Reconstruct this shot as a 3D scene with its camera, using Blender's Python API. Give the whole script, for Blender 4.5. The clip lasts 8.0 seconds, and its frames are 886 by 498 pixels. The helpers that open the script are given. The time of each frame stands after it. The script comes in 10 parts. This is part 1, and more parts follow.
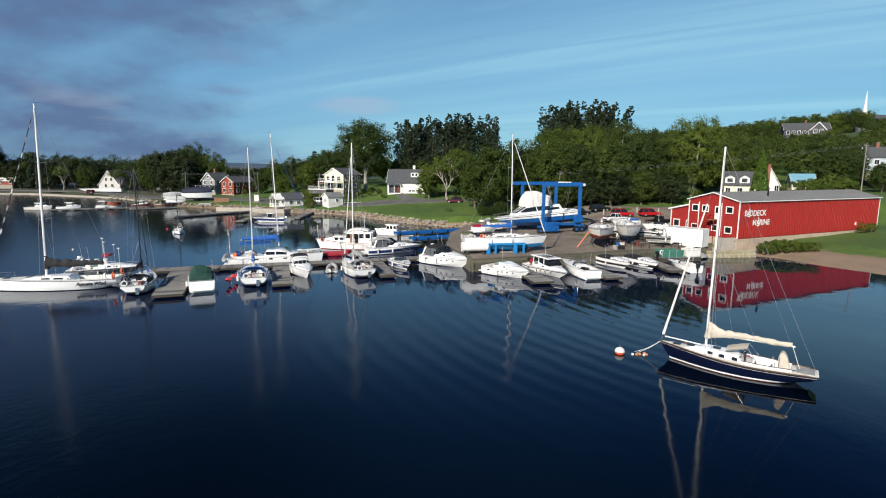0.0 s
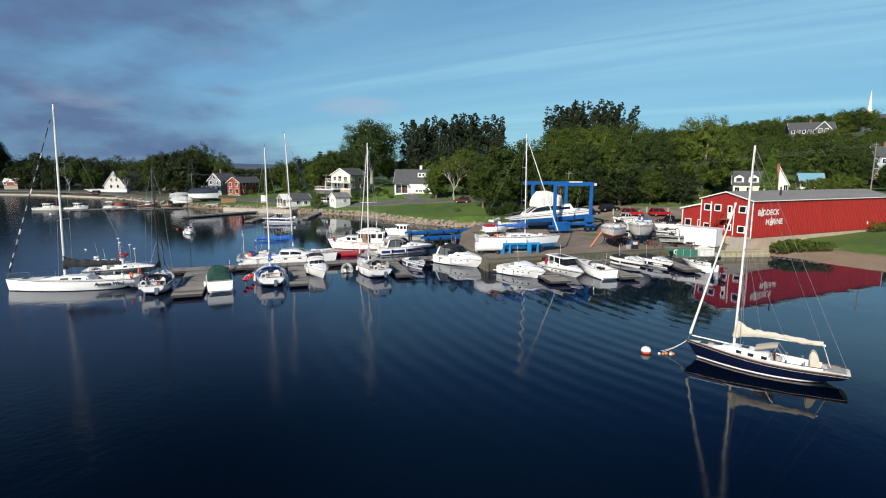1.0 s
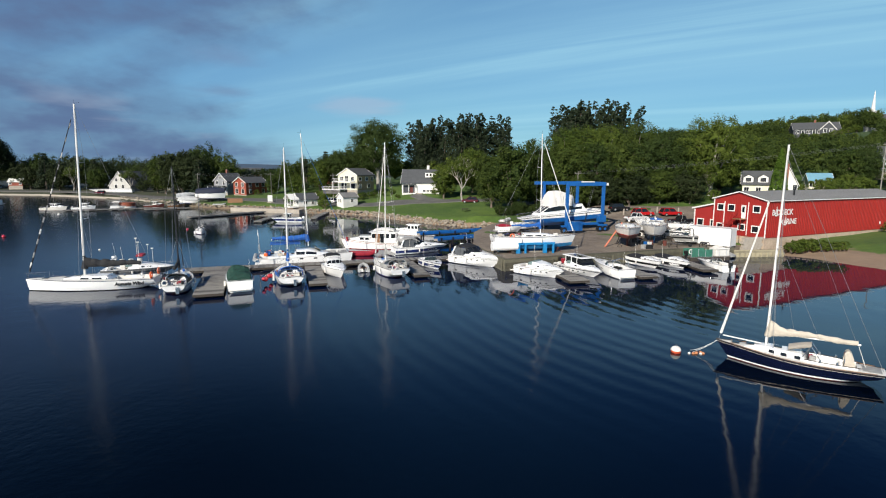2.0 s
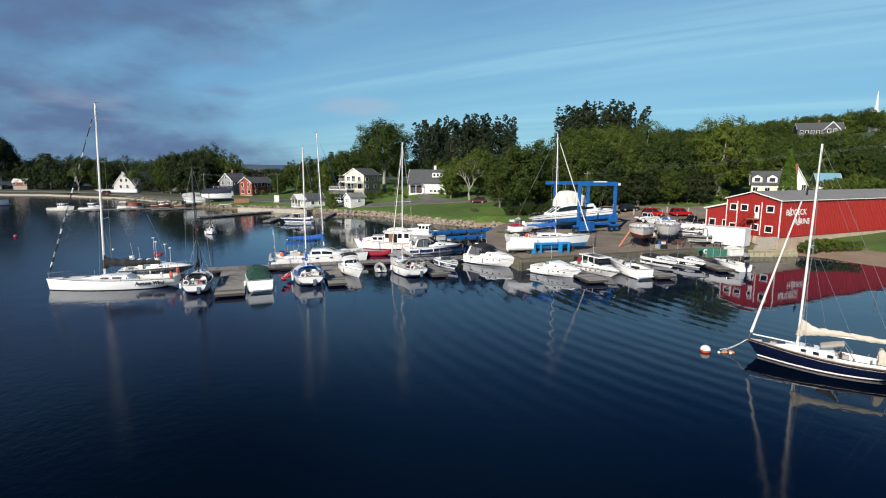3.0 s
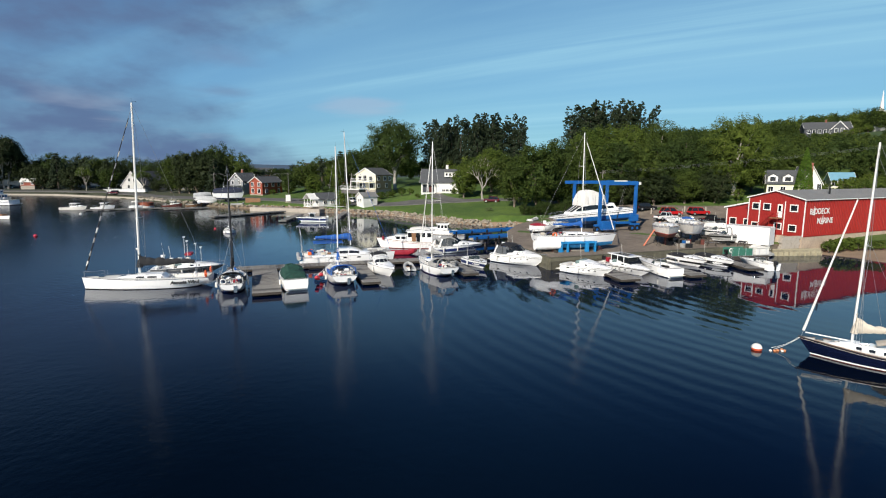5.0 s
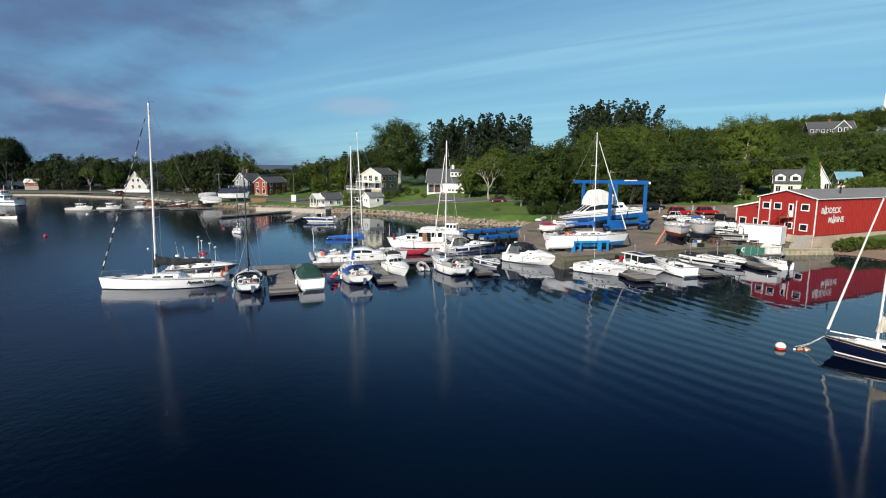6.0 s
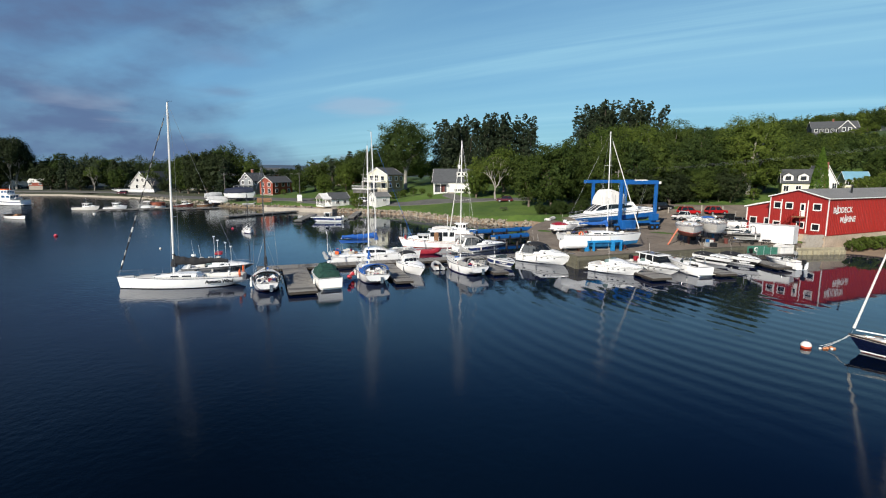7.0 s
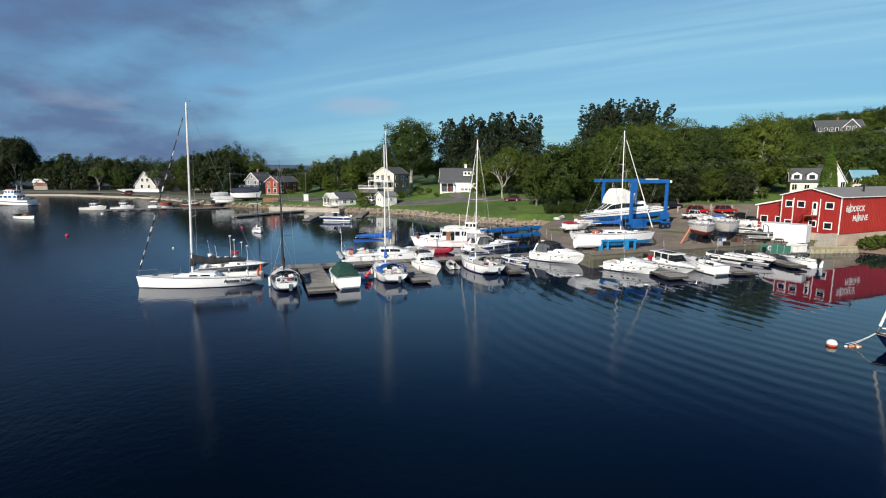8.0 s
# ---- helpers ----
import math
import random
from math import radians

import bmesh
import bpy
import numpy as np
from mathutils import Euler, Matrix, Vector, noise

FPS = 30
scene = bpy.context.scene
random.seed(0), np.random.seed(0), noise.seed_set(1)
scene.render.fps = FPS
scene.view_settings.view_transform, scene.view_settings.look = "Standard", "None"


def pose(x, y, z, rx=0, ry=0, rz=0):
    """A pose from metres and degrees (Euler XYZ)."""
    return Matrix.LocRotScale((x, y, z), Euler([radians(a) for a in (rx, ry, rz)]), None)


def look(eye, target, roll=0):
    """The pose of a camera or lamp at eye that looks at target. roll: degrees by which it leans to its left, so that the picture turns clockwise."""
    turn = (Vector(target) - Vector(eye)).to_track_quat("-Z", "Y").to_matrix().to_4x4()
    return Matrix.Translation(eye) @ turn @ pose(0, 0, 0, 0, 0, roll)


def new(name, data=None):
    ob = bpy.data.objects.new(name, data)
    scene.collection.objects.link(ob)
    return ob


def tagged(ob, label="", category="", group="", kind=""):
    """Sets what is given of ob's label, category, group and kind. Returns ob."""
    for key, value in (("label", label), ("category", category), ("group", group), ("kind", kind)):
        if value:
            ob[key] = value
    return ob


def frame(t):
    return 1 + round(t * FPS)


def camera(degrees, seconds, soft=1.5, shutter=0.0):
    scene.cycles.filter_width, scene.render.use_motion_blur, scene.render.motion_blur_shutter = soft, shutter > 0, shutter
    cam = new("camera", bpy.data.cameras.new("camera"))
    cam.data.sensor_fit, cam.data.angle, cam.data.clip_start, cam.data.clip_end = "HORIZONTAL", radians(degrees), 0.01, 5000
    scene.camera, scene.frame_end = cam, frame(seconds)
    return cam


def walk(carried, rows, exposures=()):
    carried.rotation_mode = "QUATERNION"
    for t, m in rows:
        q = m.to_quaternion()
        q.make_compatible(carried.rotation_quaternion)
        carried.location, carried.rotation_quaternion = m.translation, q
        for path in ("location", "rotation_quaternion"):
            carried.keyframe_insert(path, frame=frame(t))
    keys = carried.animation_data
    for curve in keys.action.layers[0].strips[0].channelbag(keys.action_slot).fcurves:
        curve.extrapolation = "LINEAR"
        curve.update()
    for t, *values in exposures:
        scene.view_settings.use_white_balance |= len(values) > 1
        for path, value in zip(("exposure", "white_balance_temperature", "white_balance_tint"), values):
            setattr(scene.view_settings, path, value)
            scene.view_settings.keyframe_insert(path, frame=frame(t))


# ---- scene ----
cam = camera(80.6, 8.0, soft=1.1)
PATH = [
    (0, (1.029, -0.226, 13.65), (1.029, 1.752, 13.35), 0.4),
    (0.5, (0.211, -0.208, 13.62), (0.208, 1.769, 13.32), 0.3),
    (1, (-0.83, -0.225, 13.575), (-0.835, 1.752, 13.276), 0.3),
    (1.5, (-1.922, -0.209, 13.548), (-1.928, 1.769, 13.249), 0.3),
    (3, (-5.269, -0.268, 13.413), (-5.276, 1.71, 13.116), 0.3),
    (3.5, (-6.325, -0.304, 13.398), (-6.332, 1.673, 13.1), 0.3),
    (4, (-7.317, -0.295, 13.343), (-7.324, 1.683, 13.046), 0.3),
    (4.5, (-8.269, -0.333, 13.326), (-8.276, 1.645, 13.028), 0.3),
    (6, (-10.942, -0.411, 13.256), (-10.951, 1.567, 12.958), 0.2),
    (6.5, (-11.898, -0.464, 13.224), (-11.907, 1.513, 12.926), 0.2),
    (7, (-12.896, -0.507, 13.203), (-12.906, 1.47, 12.905), 0.2),
    (7.5, (-13.873, -0.541, 13.196), (-13.884, 1.437, 12.897), 0.1),
    (8, (-14.829, -0.638, 13.168), (-14.842, 1.339, 12.868), 0.1),
]
walk(cam, [(t, look(eye, target, roll)) for t, eye, target, roll in PATH])

# ---- light ----
SUN_AZ, SUN_EL = 209.0, 31.0
sun_data = bpy.data.lights.new("sun", "SUN")
sun_data.energy, sun_data.angle, sun_data.color = 5.25, radians(0.6), (1.0, 0.93, 0.82)
sun = new("sun", sun_data)
to_sun = Vector((math.sin(radians(SUN_AZ)) * math.cos(radians(SUN_EL)), math.cos(radians(SUN_AZ)) * math.cos(radians(SUN_EL)), math.sin(radians(SUN_EL))))
sun.matrix_world = look(to_sun * 300, (0, 0, 0))


def build_world():
    world = bpy.data.worlds.new("sky")
    scene.world = world
    world.use_nodes = True
    nt = world.node_tree
    nt.nodes.clear()
    N, K = nt.nodes.new, nt.links.new
    sky = N("ShaderNodeTexSky")
    sky.sky_type, sky.sun_disc = "NISHITA", False
    sky.sun_elevation, sky.sun_rotation = radians(SUN_EL), radians(SUN_AZ)
    sky.air_density, sky.dust_density, sky.ozone_density = 1.0, 0.1, 3.0
    tc = N("ShaderNodeTexCoord")
    sep = N("ShaderNodeSeparateXYZ")
    K(tc.outputs["Generated"], sep.inputs[0])

    def math_(op, a, b=None, clamp=False):
        n = N("ShaderNodeMath")
        n.operation, n.use_clamp = op, clamp
        for k, v in ((0, a), (1, b)):
            if v is None:
                continue
            if isinstance(v, (int, float)):
                n.inputs[k].default_value = v
            else:
                K(v, n.inputs[k])
        return n.outputs[0]

    # cloud layer seen on a plane overhead, drawn out along the wind
    zz = math_("ADD", math_("MAXIMUM", sep.outputs[2], 0.0), 0.07)
    px, py = math_("DIVIDE", sep.outputs[0], zz), math_("DIVIDE", sep.outputs[1], zz)
    wx, wy = math.sin(radians(WIND_AZ)), math.cos(radians(WIND_AZ))
    along = math_("ADD", math_("MULTIPLY", px, wx), math_("MULTIPLY", py, wy))
    across = math_("SUBTRACT", math_("MULTIPLY", px, wy), math_("MULTIPLY", py, wx))

    def ramp(v, a, b):
        mr = N("ShaderNodeMapRange")
        mr.interpolation_type = "SMOOTHSTEP"
        mr.inputs["From Min"].default_value, mr.inputs["From Max"].default_value = a, b
        K(v, mr.inputs["Value"])
        return mr.outputs[0]

    def layer(su, sv, detail, rough, off, warp=0.3):
        comb = N("ShaderNodeCombineXYZ")
        K(math_("MULTIPLY", along, su), comb.inputs[0]), K(math_("MULTIPLY", across, sv), comb.inputs[1])
        comb.inputs[2].default_value = off
        nz = N("ShaderNodeTexNoise")
        nz.inputs["Scale"].default_value, nz.inputs["Detail"].default_value, nz.inputs["Roughness"].default_value = 1.0, detail, rough
        nz.inputs["Distortion"].default_value = warp
        K(comb.outputs[0], nz.inputs["Vector"])
        return nz.outputs["Fac"]

    low = ramp(sep.outputs[2], 0.40, 0.24)
    veil = ramp(layer(0.10, 0.42, 5, 0.5, 3.1), 0.34, 0.68)
    wisps = ramp(layer(0.15, 1.05, 6, 0.56, 8.4, 0.6), 0.42, 0.74)
    cir_f = math_("MULTIPLY", math_("ADD", math_("MULTIPLY", veil, 0.38), math_("MULTIPLY", wisps, 0.52)), math_("MULTIPLY", low, math_("ADD", math_("MULTIPLY", ramp(sep.outputs[0], -0.50, -0.12), 0.75), 0.25)))
    # the heavier cloud bank lies to the west of the bay, ragged at its edge
    def lumps(scale, off):
        mp = N("ShaderNodeMapping")
        mp.inputs["Scale"].default_value, mp.inputs["Location"].default_value, mp.inputs["Rotation"].default_value = (1.0, 1.0, 2.3), (off, off, 0), (0, radians(14), 0)
        K(tc.outputs["Generated"], mp.inputs[0])
        nz = N("ShaderNodeTexNoise")
        nz.inputs["Scale"].default_value, nz.inputs["Detail"].default_value, nz.inputs["Roughness"].default_value = scale, 7, 0.52
        K(mp.outputs[0], nz.inputs["Vector"])
        return nz.outputs["Fac"]

    ragged = math_("ADD", math_("MULTIPLY", lumps(5.0, 3.3), 0.7), math_("MULTIPLY", layer(0.22, 0.36, 7, 0.55, 1.2, 0.5), 0.3))
    lean = math_("MINIMUM", math_("SUBTRACT", math_("MULTIPLY", math_("ABSOLUTE", math_("SUBTRACT", sep.outputs[2], 0.145)), 1.9), 0.27), 0.05)
    edge = math_("ADD", math_("SUBTRACT", lean, sep.outputs[0]), math_("MULTIPLY", math_("SUBTRACT", ragged, 0.5), 0.85))
    bank = ramp(edge, 0.14, 0.40)
    side = N("ShaderNodeMapRange")
    side.interpolation_type = "SMOOTHSTEP"
    side.inputs["From Min"].default_value, side.inputs["From Max"].default_value = -0.02, -0.42
    K(sep.outputs[0], side.inputs["Value"])
    bank_f = math_("MULTIPLY", math_("MULTIPLY", bank, math_("ADD", math_("MULTIPLY", ramp(lumps(9.0, 7.1), 0.34, 0.64), 0.42), 0.55)), low)
    # small mauve clouds along the edge of the bank
    puffs = ramp(layer(0.42, 0.42, 5, 0.5, 5.5, 0.2), 0.56, 0.70)
    puff_f = math_("MULTIPLY", math_("MULTIPLY", puffs, math_("MULTIPLY", ramp(sep.outputs[0], 0.02, -0.16), low)), 0.45)
    clear = N("ShaderNodeMixRGB")
    clear.blend_type = "MULTIPLY"
    clear.inputs[0].default_value, clear.inputs[2].default_value = 1.0, (0.66, 1.01, 1.20, 1)
    K(sky.outputs[0], clear.inputs[1])
    # thin blue haze over the whole dome
    haze = N("ShaderNodeMixRGB")
    haze_tint = N("ShaderNodeMixRGB")
    haze_tint.inputs[1].default_value, haze_tint.inputs[2].default_value = (2.1, 4.7, 8.1, 1), (2.85, 6.0, 7.95, 1)
    K(ramp(sep.outputs[0], -0.42, 0.0), haze_tint.inputs[0]), K(haze_tint.outputs[0], haze.inputs[2])
    hz_f = N("ShaderNodeMapRange")
    hz_f.inputs["From Min"].default_value, hz_f.inputs["From Max"].default_value = 0.0, 0.38
    hz_f.inputs["To Min"].default_value, hz_f.inputs["To Max"].default_value = 0.65, 0.0
    K(sep.outputs[2], hz_f.inputs["Value"]), K(hz_f.outputs[0], haze.inputs[0])
    deep = N("ShaderNodeMixRGB")
    deep.blend_type = "MULTIPLY"
    deep.inputs[2].default_value = (0.56, 0.78, 0.98, 1)
    dz = N("ShaderNodeMapRange")
    dz.interpolation_type = "SMOOTHSTEP"
    dz.inputs["From Min"].default_value, dz.inputs["From Max"].default_value = 0.22, 0.48
    K(sep.outputs[2], dz.inputs["Value"]), K(dz.outputs[0], deep.inputs[0]), K(clear.outputs[0], deep.inputs[1])
    # high western sky, out of view, darkened to dim its reflection in the bay
    west_dim = N("ShaderNodeMixRGB")
    west_dim.blend_type = "MULTIPLY"
    west_dim.inputs[2].default_value = (0.36, 0.40, 0.46, 1)
    K(math_("MULTIPLY", side.outputs[0], dz.outputs[0]), west_dim.inputs[0]), K(deep.outputs[0], west_dim.inputs[1])
    # high north-east sky, across from the sun, darkened to dim its reflection too
    deepest = N("ShaderNodeMixRGB")
    deepest.blend_type = "MULTIPLY"
    deepest.inputs[2].default_value = (0.48, 0.56, 0.72, 1)
    K(math_("MULTIPLY", ramp(sep.outputs[0], 0.10, 0.55), ramp(sep.outputs[2], 0.26, 0.46)), deepest.inputs[0]), K(west_dim.outputs[0], deepest.inputs[1])
    K(deepest.outputs[0], haze.inputs[1])
    m1 = N("ShaderNodeMixRGB")
    m1.inputs[2].default_value = (4.9, 8.9, 10.8, 1)
    K(cir_f, m1.inputs[0]), K(haze.outputs[0], m1.inputs[1])
    m2 = N("ShaderNodeMixRGB")
    m2.inputs[2].default_value = (1.42, 2.25, 4.15, 1)
    K(bank_f, m2.inputs[0]), K(m1.outputs[0], m2.inputs[1])
    m3 = N("ShaderNodeMixRGB")
    m3.inputs[2].default_value = (4.3, 5.2, 6.9, 1)
    K(puff_f, m3.inputs[0]), K(m2.outputs[0], m3.inputs[1])
    # three loose scraps of cloud in the clear strip beside the bank
    last = m3.outputs[0]
    for cx, cz, wx_, wz_, much, tint in ((-0.152, 0.118, 0.085, 0.020, 0.36, (6.0, 6.4, 8.0, 1)), (-0.365, 0.185, 0.075, 0.022, 0.45, (2.3, 3.3, 5.4, 1)), (-0.375, 0.132, 0.060, 0.014, 0.50, (2.1, 3.0, 5.0, 1))):
        du = math_("DIVIDE", math_("SUBTRACT", sep.outputs[0], cx), wx_)
        dv = math_("DIVIDE", math_("SUBTRACT", sep.outputs[2], cz), wz_)
        away = math_("SQRT", math_("ADD", math_("MULTIPLY", du, du), math_("MULTIPLY", dv, dv)))
        scrap = ramp(math_("ADD", away, math_("MULTIPLY", math_("SUBTRACT", layer(0.8, 0.8, 5, 0.6, cx * 40, 0.4), 0.5), 2.4)), 1.15, 0.15)
        mc = N("ShaderNodeMixRGB")
        mc.inputs[2].default_value = tint
        K(math_("MULTIPLY", scrap, much), mc.inputs[0]), K(last, mc.inputs[1])
        last = mc.outputs[0]
    bg = N("ShaderNodeBackground")
    bg.inputs["Strength"].default_value = SKY
    K(last, bg.inputs["Color"])
    out = N("ShaderNodeOutputWorld")
    K(bg.outputs[0], out.inputs[0])


SKY = 0.069
WIND_AZ = -58.0
build_world()
scene.view_settings.exposure = 0.2

# ---- materials ----


def mat(name, col, rough=0.5, metal=0.0, var=0.12, scale=2.0, bump=0.0, bscale=None, coat=0.0, world=False, col2=None, lo=0.35, hi=0.65, island=0.0, rand=0.0):
    """A surface with two scales of colour change, a little roughness change and fine relief."""
    m = bpy.data.materials.new(name)
    m.use_nodes = True
    nt = m.node_tree
    N, K = nt.nodes.new, nt.links.new
    b = nt.nodes["Principled BSDF"]
    if world:
        src = N("ShaderNodeNewGeometry").outputs["Position"]
    else:
        src = N("ShaderNodeTexCoord").outputs["Object"]
    n1, n2 = N("ShaderNodeTexNoise"), N("ShaderNodeTexNoise")
    n1.inputs["Scale"].default_value, n1.inputs["Detail"].default_value = scale, 5
    n2.inputs["Scale"].default_value, n2.inputs["Detail"].default_value = scale * 9, 4
    K(src, n1.inputs["Vector"]), K(src, n2.inputs["Vector"])
    add = N("ShaderNodeMath")
    add.operation = "MULTIPLY_ADD"
    K(n2.outputs["Fac"], add.inputs[0])
    add.inputs[1].default_value = 0.45
    sc = N("ShaderNodeMath")
    sc.operation = "MULTIPLY"
    sc.inputs[1].default_value = 0.55
    K(n1.outputs["Fac"], sc.inputs[0]), K(sc.outputs[0], add.inputs[2])
    val = add.outputs[0]
    for amount, geo in ((island, "g"), (rand, "o")):
        if amount:
            r = N("ShaderNodeNewGeometry").outputs["Random Per Island"] if geo == "g" else N("ShaderNodeObjectInfo").outputs["Random"]
            a2 = N("ShaderNodeMath")
            a2.operation = "MULTIPLY_ADD"
            K(r, a2.inputs[0])
            a2.inputs[1].default_value = amount
            s2 = N("ShaderNodeMath")
            s2.operation = "ADD"
            s2.inputs[1].default_value = -amount / 2
            K(val, s2.inputs[0]), K(s2.outputs[0], a2.inputs[2])
            val = a2.outputs[0]
    mr = N("ShaderNodeMapRange")
    mr.inputs["From Min"].default_value, mr.inputs["From Max"].default_value = lo, hi
    K(val, mr.inputs["Value"])
    mix = N("ShaderNodeMixRGB")
    c2 = col2 if col2 else tuple(min(1, c * (1 + var)) for c in col)
    c1 = col if col2 else tuple(c * (1 - var) for c in col)
    mix.inputs[1].default_value, mix.inputs[2].default_value = (*c1, 1), (*c2, 1)
    K(mr.outputs[0], mix.inputs[0])
    K(mix.outputs[0], b.inputs["Base Color"])
    rr = N("ShaderNodeMapRange")
    rr.inputs["To Min"].default_value, rr.inputs["To Max"].default_value = max(0.02, rough * 0.8), min(1, rough * 1.2)
    K(n1.outputs["Fac"], rr.inputs["Value"]), K(rr.outputs[0], b.inputs["Roughness"])
    b.inputs["Metallic"].default_value = metal
    b.inputs["Coat Weight"].default_value = coat
    if bump:
        n3 = N("ShaderNodeTexNoise")
        n3.inputs["Scale"].default_value, n3.inputs["Detail"].default_value = bscale or scale * 12, 4
        K(src, n3.inputs["Vector"])
        bp = N("ShaderNodeBump")
        bp.inputs["Distance"].default_value, bp.inputs["Strength"].default_value = bump, 1.0
        K(n3.outputs["Fac"], bp.inputs["Height"]), K(bp.outputs[0], b.inputs["Normal"])
    return m


def water_material():
    m = bpy.data.materials.new("bay_water")
    m.use_nodes = True
    nt = m.node_tree
    N, K = nt.nodes.new, nt.links.new
    nt.nodes.remove(nt.nodes["Principled BSDF"])
    body_b, gloss, blend, fres = N("ShaderNodeBsdfDiffuse"), N("ShaderNodeBsdfGlossy"), N("ShaderNodeMixShader"), N("ShaderNodeFresnel")
    gloss.inputs["Color"].default_value = (0.95, 0.975, 1.0, 1)
    fres.inputs["IOR"].default_value = 1.333
    K(body_b.outputs[0], blend.inputs[1]), K(gloss.outputs[0], blend.inputs[2])
    K(blend.outputs[0], nt.nodes["Material Output"].inputs["Surface"])
    pos = N("ShaderNodeNewGeometry").outputs["Position"]

    def waves(scale, sx, sy, rot, detail):
        mp = N("ShaderNodeMapping")
        mp.inputs["Scale"].default_value, mp.inputs["Rotation"].default_value = (sx, sy, 1), (0, 0, radians(rot))
        K(pos, mp.inputs[0])
        n = N("ShaderNodeTexNoise")
        n.inputs["Scale"].default_value, n.inputs["Detail"].default_value = scale, detail
        K(mp.outputs[0], n.inputs["Vector"])
        return n.outputs["Fac"]

    calm = N("ShaderNodeMapRange")
    calm.inputs["From Min"].default_value, calm.inputs["From Max"].default_value = 0.38, 0.66
    calm.inputs["To Min"].default_value, calm.inputs["To Max"].default_value = 0.5, 1.0
    K(waves(0.035, 1, 1.4, 20, 2), calm.inputs["Value"])
    b1, b2, b3 = N("ShaderNodeBump"), N("ShaderNodeBump"), N("ShaderNodeBump")
    # a light air ruffles the open water to the west
    sx = N("ShaderNodeSeparateXYZ")
    K(pos, sx.inputs[0])
    # reflected sky blue painted into the body colour inshore, near black farther out
    inshore = N("ShaderNodeMapRange")
    inshore.interpolation_type = "SMOOTHSTEP"
    inshore.inputs["From Min"].default_value, inshore.inputs["From Max"].default_value = 24.0, 62.0
    K(sx.outputs[1], inshore.inputs["Value"])
    inner = N("ShaderNodeMapRange")
    inner.interpolation_type = "SMOOTHSTEP"
    inner.inputs["From Min"].default_value, inner.inputs["From Max"].default_value = -75.0, -30.0
    K(sx.outputs[0], inner.inputs["Value"])
    cove = N("ShaderNodeMath")
    cove.operation = "MULTIPLY"
    K(inshore.outputs[0], cove.inputs[0]), K(inner.outputs[0], cove.inputs[1])
    body = N("ShaderNodeMixRGB")
    body.inputs[1].default_value, body.inputs[2].default_value = (0.0003, 0.0016, 0.0036, 1), (0.0003, 0.0040, 0.0230, 1)
    K(cove.outputs[0], body.inputs[0]), K(body.outputs[0], body_b.inputs["Color"])
    west = N("ShaderNodeMath")
    west.operation = "MULTIPLY_ADD"
    K(sx.outputs[1], west.inputs[0])
    west.inputs[1].default_value = 0.30
    K(sx.outputs[0], west.inputs[2])
    breeze = N("ShaderNodeMapRange")
    breeze.interpolation_type = "SMOOTHSTEP"
    breeze.inputs["From Min"].default_value, breeze.inputs["From Max"].default_value = 40.0, -95.0
    breeze.inputs["To Min"].default_value, breeze.inputs["To Max"].default_value = 0.25, 2.2
    K(west.outputs[0], breeze.inputs["Value"])
    ruffle = N("ShaderNodeMapRange")
    ruffle.interpolation_type = "SMOOTHSTEP"
    ruffle.inputs["From Min"].default_value, ruffle.inputs["From Max"].default_value = 36.0, -80.0
    ruffle.inputs["To Min"].default_value, ruffle.inputs["To Max"].default_value = 0.030, 0.13
    K(west.outputs[0], ruffle.inputs["Value"])
    # fine unresolved ripples over the open water off the docks
    off_dock, off_east = N("ShaderNodeMapRange"), N("ShaderNodeMapRange")
    for n_, src_, a_, b_, top_ in ((off_dock, sx.outputs[1], 60.0, 32.0, 0.10), (off_east, west.outputs[0], 32.0, 4.0, 1.0)):
        n_.interpolation_type = "SMOOTHSTEP"
        n_.inputs["From Min"].default_value, n_.inputs["From Max"].default_value, n_.inputs["To Max"].default_value = a_, b_, top_
        K(src_, n_.inputs["Value"])
    fine = N("ShaderNodeMath")
    fine.operation = "MULTIPLY_ADD"
    K(off_dock.outputs[0], fine.inputs[0]), K(off_east.outputs[0], fine.inputs[1]), K(ruffle.outputs[0], fine.inputs[2])
    K(fine.outputs[0], gloss.inputs["Roughness"])
    # ruffled water mirrors less than calm water at a low angle
    chop = N("ShaderNodeMapRange")
    chop.interpolation_type = "SMOOTHSTEP"
    chop.inputs["From Min"].default_value, chop.inputs["From Max"].default_value = -18.0, -62.0
    chop.inputs["To Min"].default_value, chop.inputs["To Max"].default_value = 1.0, 0.52
    K(west.outputs[0], chop.inputs["Value"])
    mirror = N("ShaderNodeMath")
    mirror.operation = "MULTIPLY"
    K(fres.outputs[0], mirror.inputs[0]), K(chop.outputs[0], mirror.inputs[1]), K(mirror.outputs[0], blend.inputs[0])
    both = N("ShaderNodeMath")
    both.operation = "MULTIPLY"
    K(breeze.outputs[0], both.inputs[0]), K(calm.outputs[0], both.inputs[1])
    for bn, h, d, f in ((b1, waves(0.30, 1, 0.6, 30, 1.5), 0.028, calm.outputs[0]), (b2, waves(1.9, 1, 0.8, -15, 2), 0.016, both.outputs[0])):
        bn.inputs["Distance"].default_value = d
        K(h, bn.inputs["Height"]), K(f, bn.inputs["Strength"])
    # spreading wake from a passing boat
    wv = N("ShaderNodeTexWave")
    wv.wave_type, wv.rings_direction, wv.wave_profile = "RINGS", "Z", "SIN"
    wv.inputs["Scale"].default_value, wv.inputs["Distortion"].default_value, wv.inputs["Detail"].default_value = 0.17, 1.4, 1
